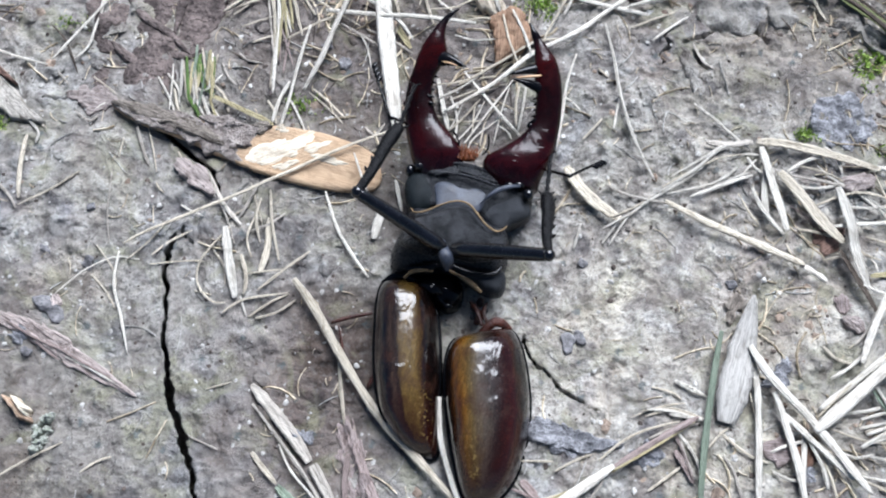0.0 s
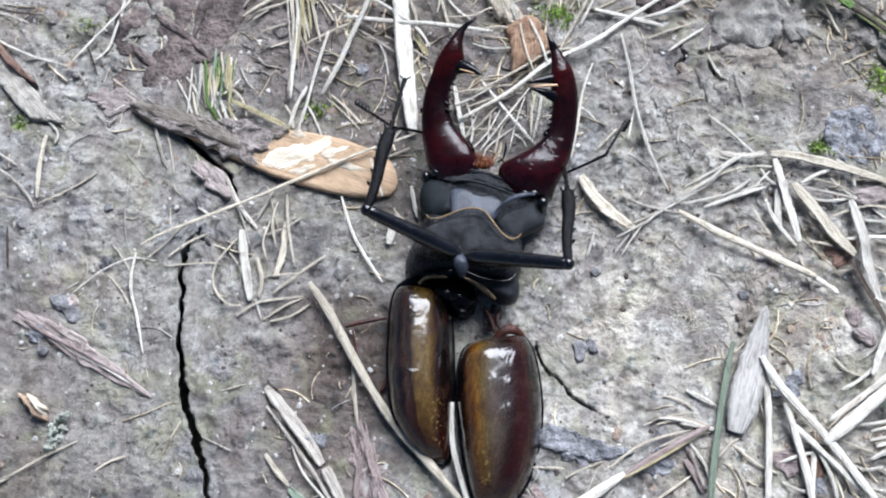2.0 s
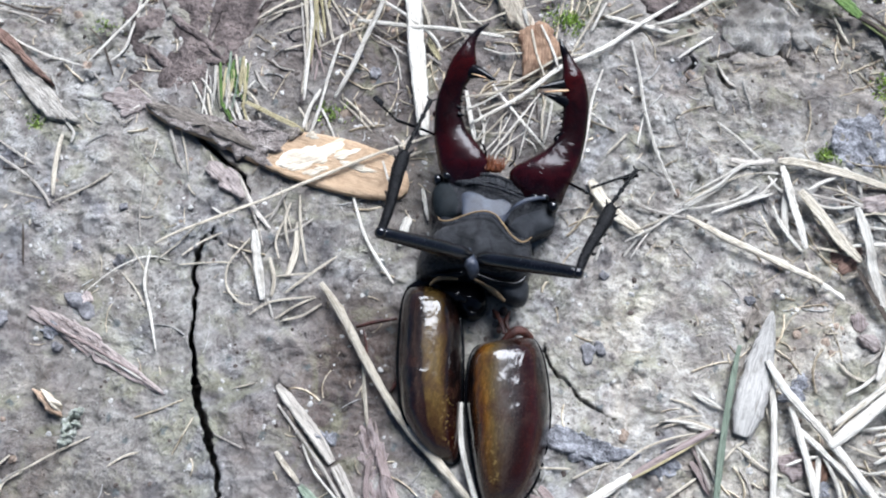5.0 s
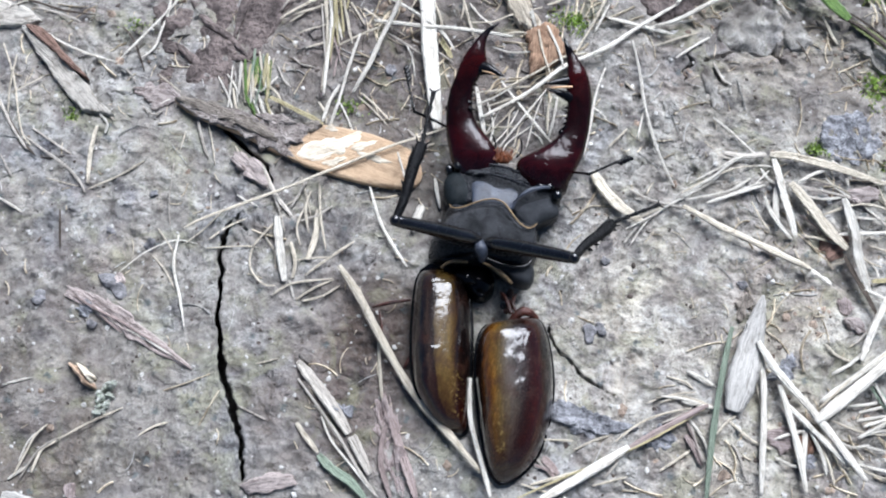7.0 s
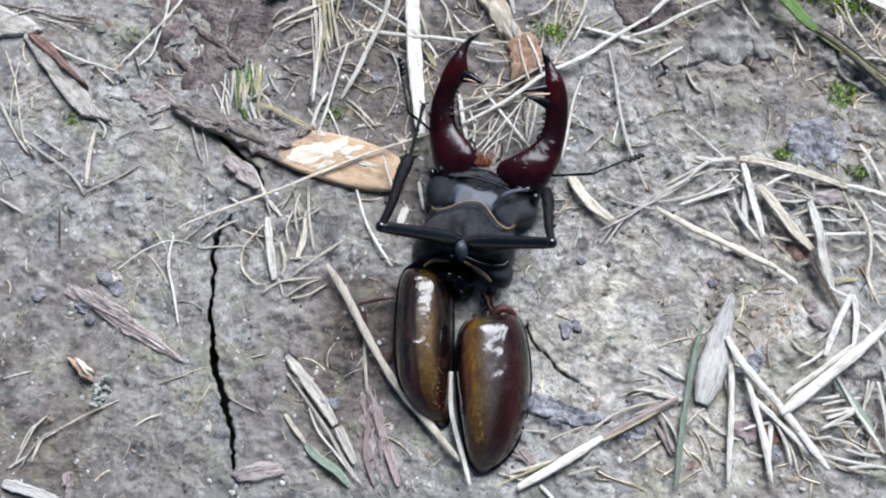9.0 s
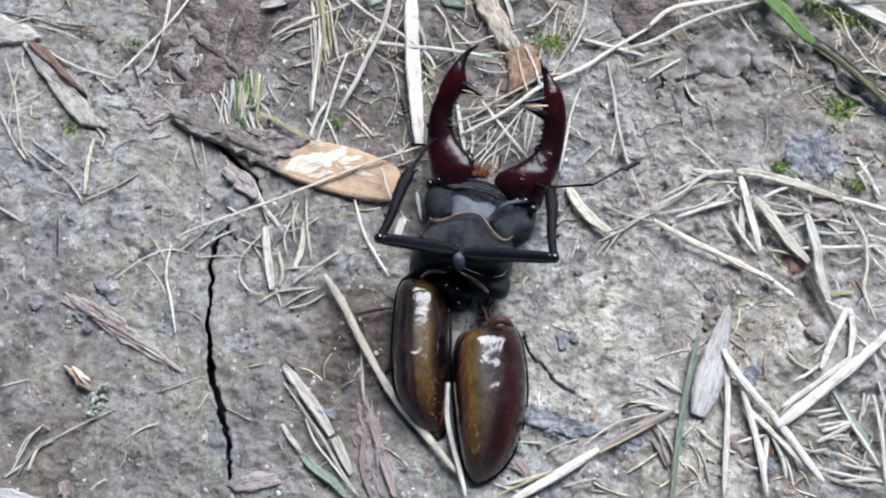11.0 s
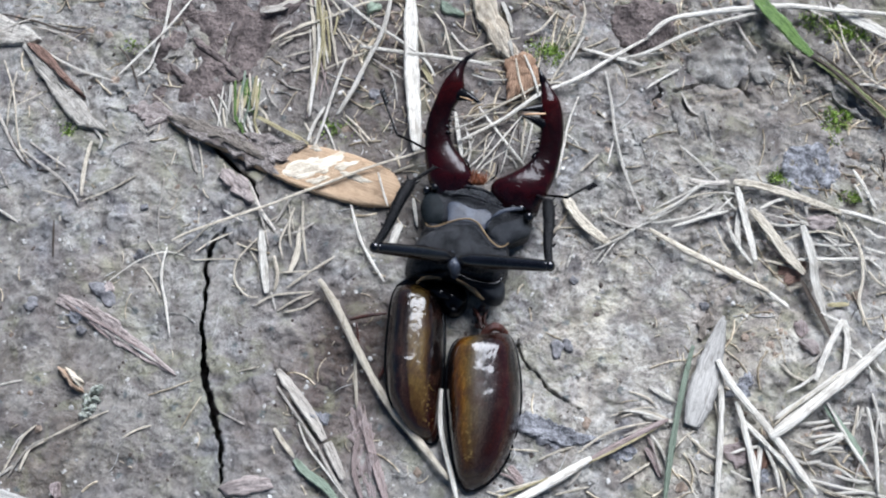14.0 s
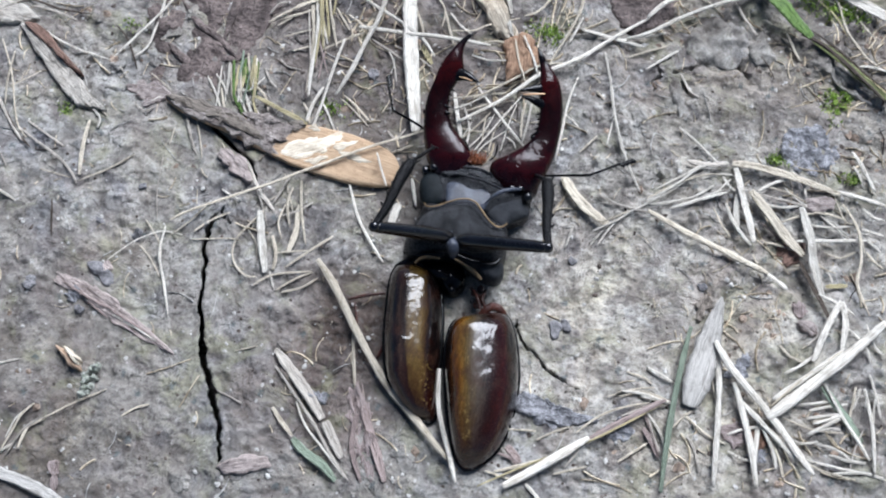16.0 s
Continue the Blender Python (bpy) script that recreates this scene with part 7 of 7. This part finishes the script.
stem(((15.9, 23.7), (17.0, 25.3), (18.5, 27.1)), 0.4, "w", 0.3)
blade(((-46.0, 30.6), (-45.2, 26.9), (-44.6, 23.3)), 0.57, "w", 0.5)
blade(((-40.8, 31.0), (-40.1, 28.4), (-39.5, 25.8)), 0.6, "y", 0.6)
blade(((-44.0, 30.4), (-43.5, 26.7), (-43.2, 22.9)), 0.65, "y", 0.3)
blade(((-47.5, 29.7), (-46.7, 25.1), (-46.1, 20.6)), 0.36, "w", 0.1)
blade(((-41.6, 32.6), (-40.3, 28.4), (-38.9, 24.1)), 0.6, "G", 0.3)
blade(((-42.1, 32.7), (-40.6, 28.5), (-38.9, 24.3)), 0.38, "b", 0.4)
blade(((-45.8, 30.4), (-44.4, 26.3), (-43.0, 22.2)), 0.5, "t", 0.3)
blade(((-45.3, 31.2), (-44.1, 26.9), (-42.9, 22.6)), 0.59, "G", 0.6)
blade(((-40.3, 31.5), (-39.6, 27.2), (-39.2, 22.9)), 0.69, "y", 0.4)
blade(((-42.9, 33.3), (-41.7, 29.8), (-40.4, 26.3)), 0.45, "t", 0.4)
blade(((-42.7, 30.2), (-42.3, 27.9), (-42.1, 25.5)), 0.66, "y", 0.3)
blade(((-41.5, 29.4), (-41.1, 25.6), (-41.0, 21.9)), 0.37, "b", 0.5)
blade(((-42.8, 27.8), (-42.4, 25.1), (-42.1, 22.3)), 0.36, "w", 0.1)
blade(((-44.0, 33.8), (-43.5, 30.6), (-43.3, 27.3)), 0.56, "b", 0.5)
blade(((-40.4, 31.8), (-40.0, 29.3), (-39.7, 26.7)), 0.65, "G", 0.4)
blade(((-43.7, 30.3), (-42.7, 26.8), (-41.7, 23.3)), 0.57, "t", 0.4)
stem(((-30.8, 42.6), (-29.7, 37.5), (-28.7, 32.4)), 0.54, "p", 0.2)
stem(((-31.0, 41.6), (-28.5, 36.7), (-26.1, 31.9)), 0.39, "p", 0.4)
stem(((-33.3, 45.3), (-31.4, 38.5), (-29.5, 31.9)), 0.39, "g", 0.4)
stem(((-35.8, 54.6), (-33.1, 46.5), (-30.5, 38.5)), 0.36, "t", 0.2)
stem(((-32.3, 52.5), (-30.9, 45.2), (-29.4, 37.9)), 0.51, "g", 0.2)
stem(((-31.1, 43.0), (-30.2, 36.6), (-29.3, 30.3)), 0.48, "g", 0.3)
stem(((-31.7, 50.9), (-30.0, 44.0), (-28.4, 37.2)), 0.46, "y", 0.1)
stem(((-32.8, 48.6), (-30.4, 43.0), (-28.1, 37.4)), 0.51, "t", 0.0)
stem(((-31.0, 49.9), (-29.3, 44.9), (-27.7, 39.9)), 0.5, "y", 0.3)
blade(((-65.5, -56.1), (-58.9, -56.7), (-51.0, -58.7)), 2.4, "c", 0.2)
stem(((-64.6, -52.7), (-63.8, -48.9), (-62.9, -45.6), (-61.3, -43.2)), 0.45, "t", 0.2)
stem(((-64.5, -50.1), (-63.7, -46.3), (-61.8, -44.1)), 0.35, "w", 0.2)
stem(((38.1, 16.4), (35.7, 14.3), (32.3, 12.1)), 0.4, "t", 0.2)
stem(((38.0, 15.5), (34.9, 12.6), (32.2, 7.1)), 0.35, "w", 0.2)
stem(((40.9, 20.2), (45.8, 24.1), (49.2, 27.2), (50.9, 28.4)), 0.4, "w", 0.5)
stem(((40.0, 18.6), (44.9, 22.2), (49.0, 24.8), (52.6, 26.1)), 0.35, "t", 0.4)
stem(((46.0, 17.9), (50.5, 20.9), (54.0, 23.1)), 0.55, "w", 0.3)
stem(((61.9, 25.6), (66.2, 25.0), (70.7, 23.2)), 0.4, "t", 0.3)
stem(((61.5, 18.5), (64.3, 16.7), (67.3, 13.9)), 0.4, "p", 0.2)
stem(((71.5, 13.6), (74.2, 11.9), (76.9, 11.3)), 0.35, "t", 0.2)
stem(((74.7, 26.3), (77.2, 21.6), (79.8, 20.9), (81.8, 15.6)), 0.35, "t", 0.3)
stem(((72.9, 21.9), (76.2, 20.2), (79.6, 17.4)), 0.35, "w", 0.2)
stem(((40.2, -19.6), (45.1, -18.4), (50.3, -19.3)), 0.4, "t", 0.2)
stem(((45.0, -13.8), (47.6, -14.5), (50.3, -15.7)), 0.5, "w", 0.2)
stem(((72.8, -24.4), (77.8, -25.9), (82.7, -26.3)), 0.4, "t", 0.2)
stem(((82.1, -24.5), (82.8, -20.4), (84.0, -17.1)), 0.35, "g", 0.2)
stem(((56.6, -13.4), (58.3, -19.2), (58.6, -26.3)), 0.3, "t", 0.2)
blade(((80.5, 66.9), (75.8, 69.3), (71.1, 71.8)), 0.7, "w", 0.5)
stem(((73.4, 70.9), (76.1, 66.0), (80.3, 61.6)), 0.4, "t", 0.3)
stem(((67.9, 68.4), (71.6, 65.1), (74.2, 61.0)), 0.35, "y", 0.3)
stem(((70.1, 70.2), (73.5, 69.5), (80.2, 71.5)), 0.35, "t", 0.4)



# ---- fine litter ----
def straw_zone(x, y):
    clump = float(soft_noise(x / 9 + 3, y / 9, 81)) + 0.5 * float(soft_noise(x / 4, y / 4 + 2, 82))
    if clump < 0.1 or 24 < x < 66 and 26 < y < 52:
        return 0.03
    return min(1.0, 0.02 + max(0.0, (x - 45) / 45) + max(0.0, (y - 20) / 50) + (0.4 if -25 < x < 30 and y > 12 else 0.0))


scatter("soil_crumbs", 3600, 0.5, CRUMB, "loose grey-brown crumbs of dry soil", "soil crumbs", 61)
scatter("grit", 150, 0.16, GRIT, "scattered pale grains of grit", "grit", 62)
scatter("humus_bits", 1500, 0.5, HUMUS, "small dark bits of rotten plant matter", "humus", 63, 0.5)
scatter("soil_lumps", 900, 1.6, SOIL, "low lumps of dry clay soil", "soil crumbs", 67, 0.42, lambda x, y: 1.0 if y > 15 else 0.35)
scatter("leaf_litter", 620, 1.15, LITTER, "crumbled bits of brown leaf and bark", "leaf litter", 68, 0.35, straw_zone)
fibres("straw_fibres", 620, 7.0, 0.36, FIBRE, "fine broken bits of dry straw", 64, straw_zone)
fibres("grey_fibres", 200, 5.0, 0.22, CRUMB, "fine grey plant fibres trodden into the soil", 66, lambda x, y: 1.0 if y > 0 else 0.3)
fibres("pale_chaff", 900, 2.4, 0.20, FIBRE, "tiny pale bits of chaff trodden into the soil", 69, lambda x, y: 0.35 if y < 12 and x < 45 else 1.0)
fibres("root_fibres", 70, 6.0, 0.22, HUMUS, "fine dark rootlets on the soil", 65, straw_zone)


# ---- what moves ----
def motions():
    """The front legs, the feelers and the antennae stir; the rest lies still."""
    leg_left = [
        (0, (-7.5, 3.2, 20.6), (-3.4, 15.8, 17.7), (-2.9, 26.1, 11.5)),
        (0.5, (-8.0, 2.2, 20.2), (-5.7, 15.4, 18.0), (-5.5, 26.3, 13.0)),
        (1, (-8.1, 1.9, 20.1), (-7.6, 15.5, 19.6), (-7.8, 26.5, 14.9)),
        (1.5, (-8.3, 1.7, 19.8), (-8.4, 15.3, 19.1), (-8.6, 26.6, 15.1)),
        (2, (-8.4, 1.4, 19.8), (-7.3, 15.0, 19.4), (-7.3, 26.1, 14.9)),
        (2.5, (-8.1, 0.8, 20.4), (-6.8, 14.3, 20.0), (-6.3, 25.2, 14.9)),
        (3, (-8.0, 0.3, 20.7), (-6.1, 13.7, 19.4), (-5.2, 24.3, 13.9)),
        (3.5, (-7.7, 0, 21.1), (-5.7, 13.3, 19.5), (-3.8, 24.1, 14.6)),
        (4, (-7.7, -0.9, 21.1), (-5.9, 12.6, 20.5), (-4.0, 23.3, 15.5)),
        (6.3, (-6.9, -3.1, 21.9), (-6.3, 10.5, 21.7), (-6.3, 22.2, 19.1)),
        (6.5, (-7.5, -2.8, 21.2), (-6.2, 10.7, 22.2), (-6.6, 22.0, 18.3)),
        (7, (-7.4, -3.0, 21.3), (-5.6, 10.5, 22.5), (-6.0, 21.9, 18.7)),
        (7.5, (-7.1, -3.3, 21.5), (-5.3, 10.2, 21.8), (-5.7, 21.5, 17.8)),
        (8, (-7.1, -3.6, 21.6), (-4.8, 9.8, 21.4), (-4.6, 21.4, 18.2)),
        (8.5, (-6.9, -4.0, 21.7), (-4.5, 9.3, 21.8), (-4.3, 20.9, 18.4)),
        (9, (-6.8, -4.1, 21.7), (-4.5, 9.3, 21.8), (-4.5, 21.0, 18.8)),
        (11.5, (-6.6, -4.3, 21.9), (-3.9, 9.0, 21.2), (-1.8, 17.6, 13.0)),
        (12, (-6.6, -4.6, 21.8), (-3.7, 8.6, 21.5), (-1.3, 16.4, 12.6)),
        (12.5, (-6.5, -4.7, 21.9), (-3.5, 8.5, 21.2), (-0.8, 15.8, 12.0)),
        (13, (-6.3, -4.9, 22.1), (-3.4, 8.3, 20.9), (-0.7, 15.8, 11.8)),
        (13.5, (-6.3, -4.9, 22.0), (-3.1, 8.3, 21.1), (-0.6, 15.6, 12.0)),
        (14, (-6.5, -4.9, 21.8), (-3.1, 8.2, 21.2), (-0.7, 15.7, 12.0)),
        (14.5, (-6.4, -4.9, 21.9), (-3.2, 8.3, 21.0), (-0.8, 15.7, 11.9)),
        (15, (-6.4, -5.0, 21.9), (-2.9, 8.1, 21.7), (-0.7, 15.5, 12.5)),
        (15.5, (-6.4, -4.9, 22.0), (-2.8, 8.2, 21.4), (-0.7, 15.6, 12.1)),
        (16, (-6.3, -5.0, 22.0), (-2.8, 8.1, 21.6), (-0.6, 15.5, 12.4)),
    ]
    leg_right = [
        (0, (21.9, -2.2, 20.0), (20.6, 9.6, 13.3), (20.6, 19.6, 6.6)),
        (0.5, (22.3, -1.6, 19.4), (20.9, 10.8, 14.1), (21.1, 19.9, 6.2)),
        (1, (22.5, -1.7, 19.0), (21.0, 10.9, 14.3), (20.8, 19.7, 6.2)),
        (1.5, (22.5, -1.8, 18.9), (21.0, 11.0, 14.7), (20.2, 19.4, 6.2)),
        (2, (22.7, -1.7, 18.6), (21.2, 11.2, 14.5), (20.3, 19.4, 5.8)),
        (2.5, (22.8, -1.7, 18.4), (21.4, 11.2, 14.3), (20.5, 19.5, 5.7)),
        (3, (22.8, -1.7, 18.3), (21.4, 11.3, 14.5), (20.5, 19.6, 5.9)),
        (3.5, (22.9, -1.7, 18.0), (21.5, 11.3, 14.2), (20.6, 19.5, 5.5)),
        (4, (22.7, -1.8, 18.6), (21.5, 11.3, 15.1), (20.8, 19.4, 6.2)),
        (6.3, (22.9, -3.3, 17.7), (32.5, 6.0, 15.2), (42.0, 13.1, 17.0)),
        (6.4, (22.7, -3.4, 18.0), (32.6, 5.7, 15.9), (42.3, 12.7, 14.4)),
        (6.5, (22.8, -4.5, 17.3), (34.3, 1.2, 13.0), (45.5, 5.1, 10.9)),
        (6.6, (23.2, -4.0, 16.4), (33.5, 3.7, 12.0), (43.4, 9.5, 8.5)),
        (6.7, (22.7, -4.2, 17.8), (32.3, 4.3, 13.3), (41.8, 10.9, 9.9)),
        (6.8, (22.4, -3.9, 18.6), (32.1, 4.3, 13.7), (41.4, 11.0, 10.0)),
        (6.9, (22.3, -4.0, 18.9), (31.5, 4.2, 13.2), (39.9, 11.3, 8.2)),
        (7, (21.8, -3.6, 19.9), (27.5, 6.2, 12.4), (35.6, 13.1, 6.9)),
        (7.1, (21.6, -3.0, 20.4), (23.3, 8.4, 13.2), (25.9, 15.1, 3.6)),
        (7.2, (21.1, -2.3, 21.3), (20.9, 8.9, 13.6), (20.5, 17.8, 5.5)),
        (7.3, (21.4, -2.1, 20.9), (21.2, 9.8, 14.3), (21.2, 18.3, 5.8)),
        (7.5, (21.6, -2.0, 20.6), (21.9, 9.9, 14.1), (21.5, 19.1, 6.4)),
        (7.7, (21.6, -1.7, 20.7), (20.7, 10.6, 14.8), (19.8, 17.9, 5.4)),
        (8, (21.6, -1.5, 20.6), (20.7, 10.8, 14.9), (17.9, 15.8, 4.4)),
        (8.5, (21.6, -1.6, 20.6), (19.4, 10.4, 14.7), (17.1, 15.8, 4.3)),
        (9, (21.9, -1.2, 20.2), (19.4, 10.7, 13.9), (17.1, 16.1, 3.5)),
        (11.5, (22.9, -0.9, 18.1), (20.3, 12.3, 16.2), (17.2, 17.4, 5.9)),
        (12, (22.9, -1.0, 18.2), (20.6, 12.1, 15.4), (17.5, 17.2, 5.0)),
        (12.5, (23.0, -0.8, 18.0), (20.6, 12.2, 14.7), (17.6, 17.3, 4.3)),
        (13, (23.0, -0.9, 18.0), (20.6, 12.1, 14.9), (17.7, 17.2, 4.4)),
        (13.5, (23.0, -0.8, 17.8), (20.6, 12.2, 14.6), (17.7, 17.3, 4.2)),
        (14, (22.9, -0.9, 18.0), (20.6, 12.1, 14.8), (17.7, 17.2, 4.4)),
        (14.5, (22.9, -1.0, 18.2), (20.5, 12.1, 15.3), (17.6, 17.2, 4.9)),
        (15, (23.0, -1.0, 18.0), (20.6, 12.1, 15.2), (17.6, 17.3, 4.8)),
        (15.5, (22.9, -1.1, 18.1), (20.6, 12.0, 15.0), (17.7, 17.1, 4.6)),
        (16, (23.0, -1.2, 18.0), (20.6, 12.0, 15.6), (17.7, 17.1, 5.1)),
    ]
    antenna_left = [
        (0, (-5.6, 18.6, 14.2), (-10.4, 28.4, 12.6)),
        (0.3, (-6.2, 18.7, 14.0), (-11.1, 27.9, 10.4)),
        (0.6, (-7.2, 18.8, 13.5), (-11.4, 27.8, 8.9)),
        (0.9, (-7.8, 18.8, 13.1), (-12.3, 26.9, 7.1)),
        (1.2, (-8.2, 19.2, 13.0), (-14.7, 28.0, 12.6)),
        (1.5, (-8.2, 18.8, 12.9), (-14.3, 27.8, 14.6)),
        (1.8, (-8.0, 18.3, 12.8), (-15.6, 25.9, 10.5)),
        (2.1, (-7.7, 18.1, 12.9), (-16.2, 22.8, 7.7)),
        (2.4, (-7.3, 17.4, 12.9), (-16.7, 20.9, 8.3)),
        (2.7, (-7.6, 17.3, 12.7), (-15.3, 24.7, 10.4)),
        (3, (-7.3, 17.3, 12.9), (-15.5, 21.2, 6.7)),
        (3.3, (-7.2, 18.1, 13.3), (-15.5, 24.7, 10.5)),
        (3.6, (-7.5, 19.5, 13.5), (-14.9, 26.0, 18.3)),
        (3.9, (-7.3, 19.7, 13.7), (-14.8, 27.6, 14.4)),
        (4.2, (-8.0, 20.0, 13.3), (-13.9, 28.8, 10.3)),
        (6.3, (-10.7, 20.5, 10.4), (-17.4, 23.6, 2.2)),
        (6.7, (-10.4, 21.0, 10.9), (-16.2, 28.5, 5.3)),
        (7.1, (-9.2, 20.6, 12.3), (-12.7, 30.8, 10.4)),
        (7.5, (-8.8, 20.9, 12.8), (-11.6, 31.5, 11.9)),
        (7.9, (-9.1, 21.2, 12.5), (-13.1, 31.4, 12.6)),
        (8.5, (-8.1, 21.0, 13.3), (-12.1, 31.3, 13.7)),
        (9, (-7.6, 21.2, 13.6), (-11.6, 31.3, 14.8)),
        (9.2, (-7.3, 20.8, 13.8), (-11.4, 30.9, 15.5)),
        (11.3, (-4.6, 17.0, 13.9), (-9.5, 26.5, 11.7)),
        (11.6, (-3.4, 17.3, 14.3), (-9.4, 26.2, 11.7)),
        (11.9, (-3.8, 17.7, 14.4), (-9.8, 26.4, 11.4)),
        (12.2, (-6.3, 18.6, 13.9), (-12.0, 27.8, 12.3)),
        (12.5, (-8.7, 21.2, 12.8), (-13.1, 31.2, 11.2)),
        (12.8, (-9.3, 21.8, 12.3), (-13.3, 31.7, 9.9)),
        (13.1, (-8.8, 21.1, 12.7), (-13.4, 30.9, 11.1)),
        (13.4, (-8.4, 20.5, 13.1), (-14.1, 29.8, 12.9)),
        (13.7, (-8.9, 20.2, 12.6), (-14.8, 29.4, 11.3)),
        (14, (-8.9, 20.4, 12.6), (-14.4, 29.8, 10.8)),
        (14.3, (-8.8, 20.3, 12.7), (-13.4, 30.1, 10.4)),
        (14.6, (-8.6, 19.4, 12.7), (-14.1, 28.9, 11.9)),
        (14.9, (-9.4, 21.0, 12.2), (-15.5, 30.1, 12.4)),
        (15.2, (-8.7, 20.1, 12.8), (-15.0, 29.1, 12.6)),
        (15.6, (-10.2, 22.3, 11.1), (-14.5, 31.2, 6.5)),
        (16, (-9.7, 21.4, 11.8), (-13.3, 30.6, 7.1)),
    ]
    antenna_right = [
        (0, (23.8, 13.4, 12.7), (29.3, 19.8, 5.7)),
        (0.3, (23.7, 13.6, 12.8), (29.6, 20.0, 6.2)),
        (0.6, (23.3, 13.7, 13.1), (28.5, 20.7, 6.5)),
        (0.9, (22.4, 13.2, 13.3), (28.1, 20.6, 7.4)),
        (1.2, (22.5, 13.6, 13.4), (26.9, 21.0, 6.6)),
        (1.5, (25.4, 16.4, 12.4), (30.3, 25.4, 8.2)),
        (1.8, (26.7, 21.2, 9.6), (30.6, 30.1, 4.5)),
        (2.1, (26.5, 19.7, 10.9), (29.4, 29.0, 5.8)),
        (2.4, (24.9, 19.0, 12.6), (29.1, 27.4, 6.8)),
        (2.7, (24.2, 16.4, 13.3), (28.0, 24.5, 6.8)),
        (3, (23.1, 16.1, 13.8), (27.1, 23.6, 6.8)),
        (3.3, (23.5, 16.3, 13.6), (26.9, 23.8, 6.4)),
        (3.6, (22.3, 14.3, 13.7), (27.2, 20.7, 6.2)),
        (3.9, (21.8, 14.7, 14.0), (26.8, 20.8, 6.3)),
        (4.2, (21.6, 13.5, 13.7), (26.4, 19.7, 5.9)),
        (6.3, (28.5, 15.3, 7.3), (38.8, 19.2, 7.4)),
        (6.5, (28.9, 17.6, 6.1), (37.7, 23.0, 2.5)),
        (6.7, (26.5, 14.8, 11.1), (35.8, 20.2, 8.7)),
        (6.8, (25.1, 14.3, 12.2), (33.8, 20.5, 9.4)),
        (6.9, (23.8, 13.9, 12.9), (31.6, 20.4, 8.8)),
        (7, (22.4, 13.8, 13.5), (29.4, 20.7, 8.5)),
        (7.2, (22.5, 13.3, 13.2), (28.6, 20.1, 7.1)),
        (7.4, (23.0, 12.9, 12.9), (29.3, 19.2, 6.5)),
        (7.6, (23.3, 12.7, 12.6), (29.5, 18.7, 5.9)),
        (7.8, (23.1, 13.1, 12.9), (28.7, 19.3, 5.8)),
        (8.1, (21.2, 13.1, 13.5), (26.8, 20.1, 7.2)),
        (8.3, (22.6, 12.8, 13.0), (28.1, 20.4, 7.3)),
        (8.5, (28.9, 17.3, 5.8), (37.8, 22.3, 1.5)),
        (8.7, (28.1, 16.6, 8.9), (36.1, 23.1, 5.1)),
        (9, (27.4, 16.8, 10.2), (36.0, 23.5, 8.3)),
        (9.2, (28.2, 17.5, 8.8), (35.2, 25.1, 5.1)),
        (11.3, (27.7, 17.5, 9.7), (35.4, 25.0, 7.3)),
        (11.6, (26.5, 17.1, 11.4), (30.3, 25.3, 5.1)),
        (11.9, (24.0, 14.5, 13.0), (29.5, 22.5, 7.8)),
        (12.2, (23.7, 14.3, 13.1), (28.7, 22.3, 7.4)),
        (12.5, (24.6, 13.8, 12.4), (31.0, 19.9, 5.9)),
        (12.8, (24.5, 13.5, 12.3), (32.5, 18.4, 6.5)),
        (13.1, (23.8, 13.7, 12.8), (31.7, 18.8, 7.1)),
        (13.4, (23.4, 14.0, 13.1), (28.1, 21.7, 6.9)),
        (13.7, (23.8, 13.8, 12.8), (28.5, 21.1, 6.1)),
        (14, (24.0, 14.3, 12.9), (28.6, 21.2, 5.8)),
        (14.3, (22.6, 13.7, 13.4), (30.0, 18.7, 7.0)),
        (14.6, (27.2, 16.6, 10.5), (34.3, 23.7, 6.0)),
        (14.9, (27.0, 17.4, 10.8), (34.2, 24.8, 7.1)),
        (15.2, (27.2, 17.8, 10.5), (34.3, 25.2, 6.6)),
        (15.6, (28.4, 19.8, 6.7), (34.7, 28.0, 3.0)),
        (16, (28.2, 17.5, 8.7), (36.1, 24.2, 5.0)),
    ]
    for side, hip, legs, root, feelers in (("left", (5.4, -0.7, 12.0), leg_left, (-2.5, 21.1, 5.5), antenna_left), ("right", (8.1, -0.9, 12.0), leg_right, (19.4, 17.1, 5.0), antenna_right)):
        walk(JOINTED["femur", side], [(t, aim(hip, knee)) for t, knee, ankle, toe in legs])
        walk(JOINTED["tibia", side], [(t, aim(knee, ankle)) for t, knee, ankle, toe in legs])
        walk(JOINTED["tarsus", side], [(t, aim(ankle, toe)) for t, knee, ankle, toe in legs])
        walk(JOINTED["scape", side], [(t, aim(root, elbow)) for t, elbow, tip in feelers])
        walk(JOINTED["flagellum", side], [(t, aim(elbow, tip)) for t, elbow, tip in feelers])
    swing = ((0, 0.2), (1.5, 0.9), (3, 0.3), (4.2, 0.5), (6.3, -0.4), (7.2, -0.2), (8.1, 0.6), (9.2, 0.1), (11.3, 0.3), (12.5, -0.6), (14, 0.7), (15, 0.4), (16, 0.9))
    walk(JOINTED["palp", "right"], [(t, aim((9.5, 17.6, 6.5), (9.5 + 1.5 + a, 17.6 + 3.0, 9.0 + a))) for t, a in swing])
    walk(JOINTED["palp", "left"], [(t, aim((5.2, 17.5, 6.5), (5.2 - 0.8 * a, 17.5 + 3.0, 8.5))) for t, a in swing])


motions()
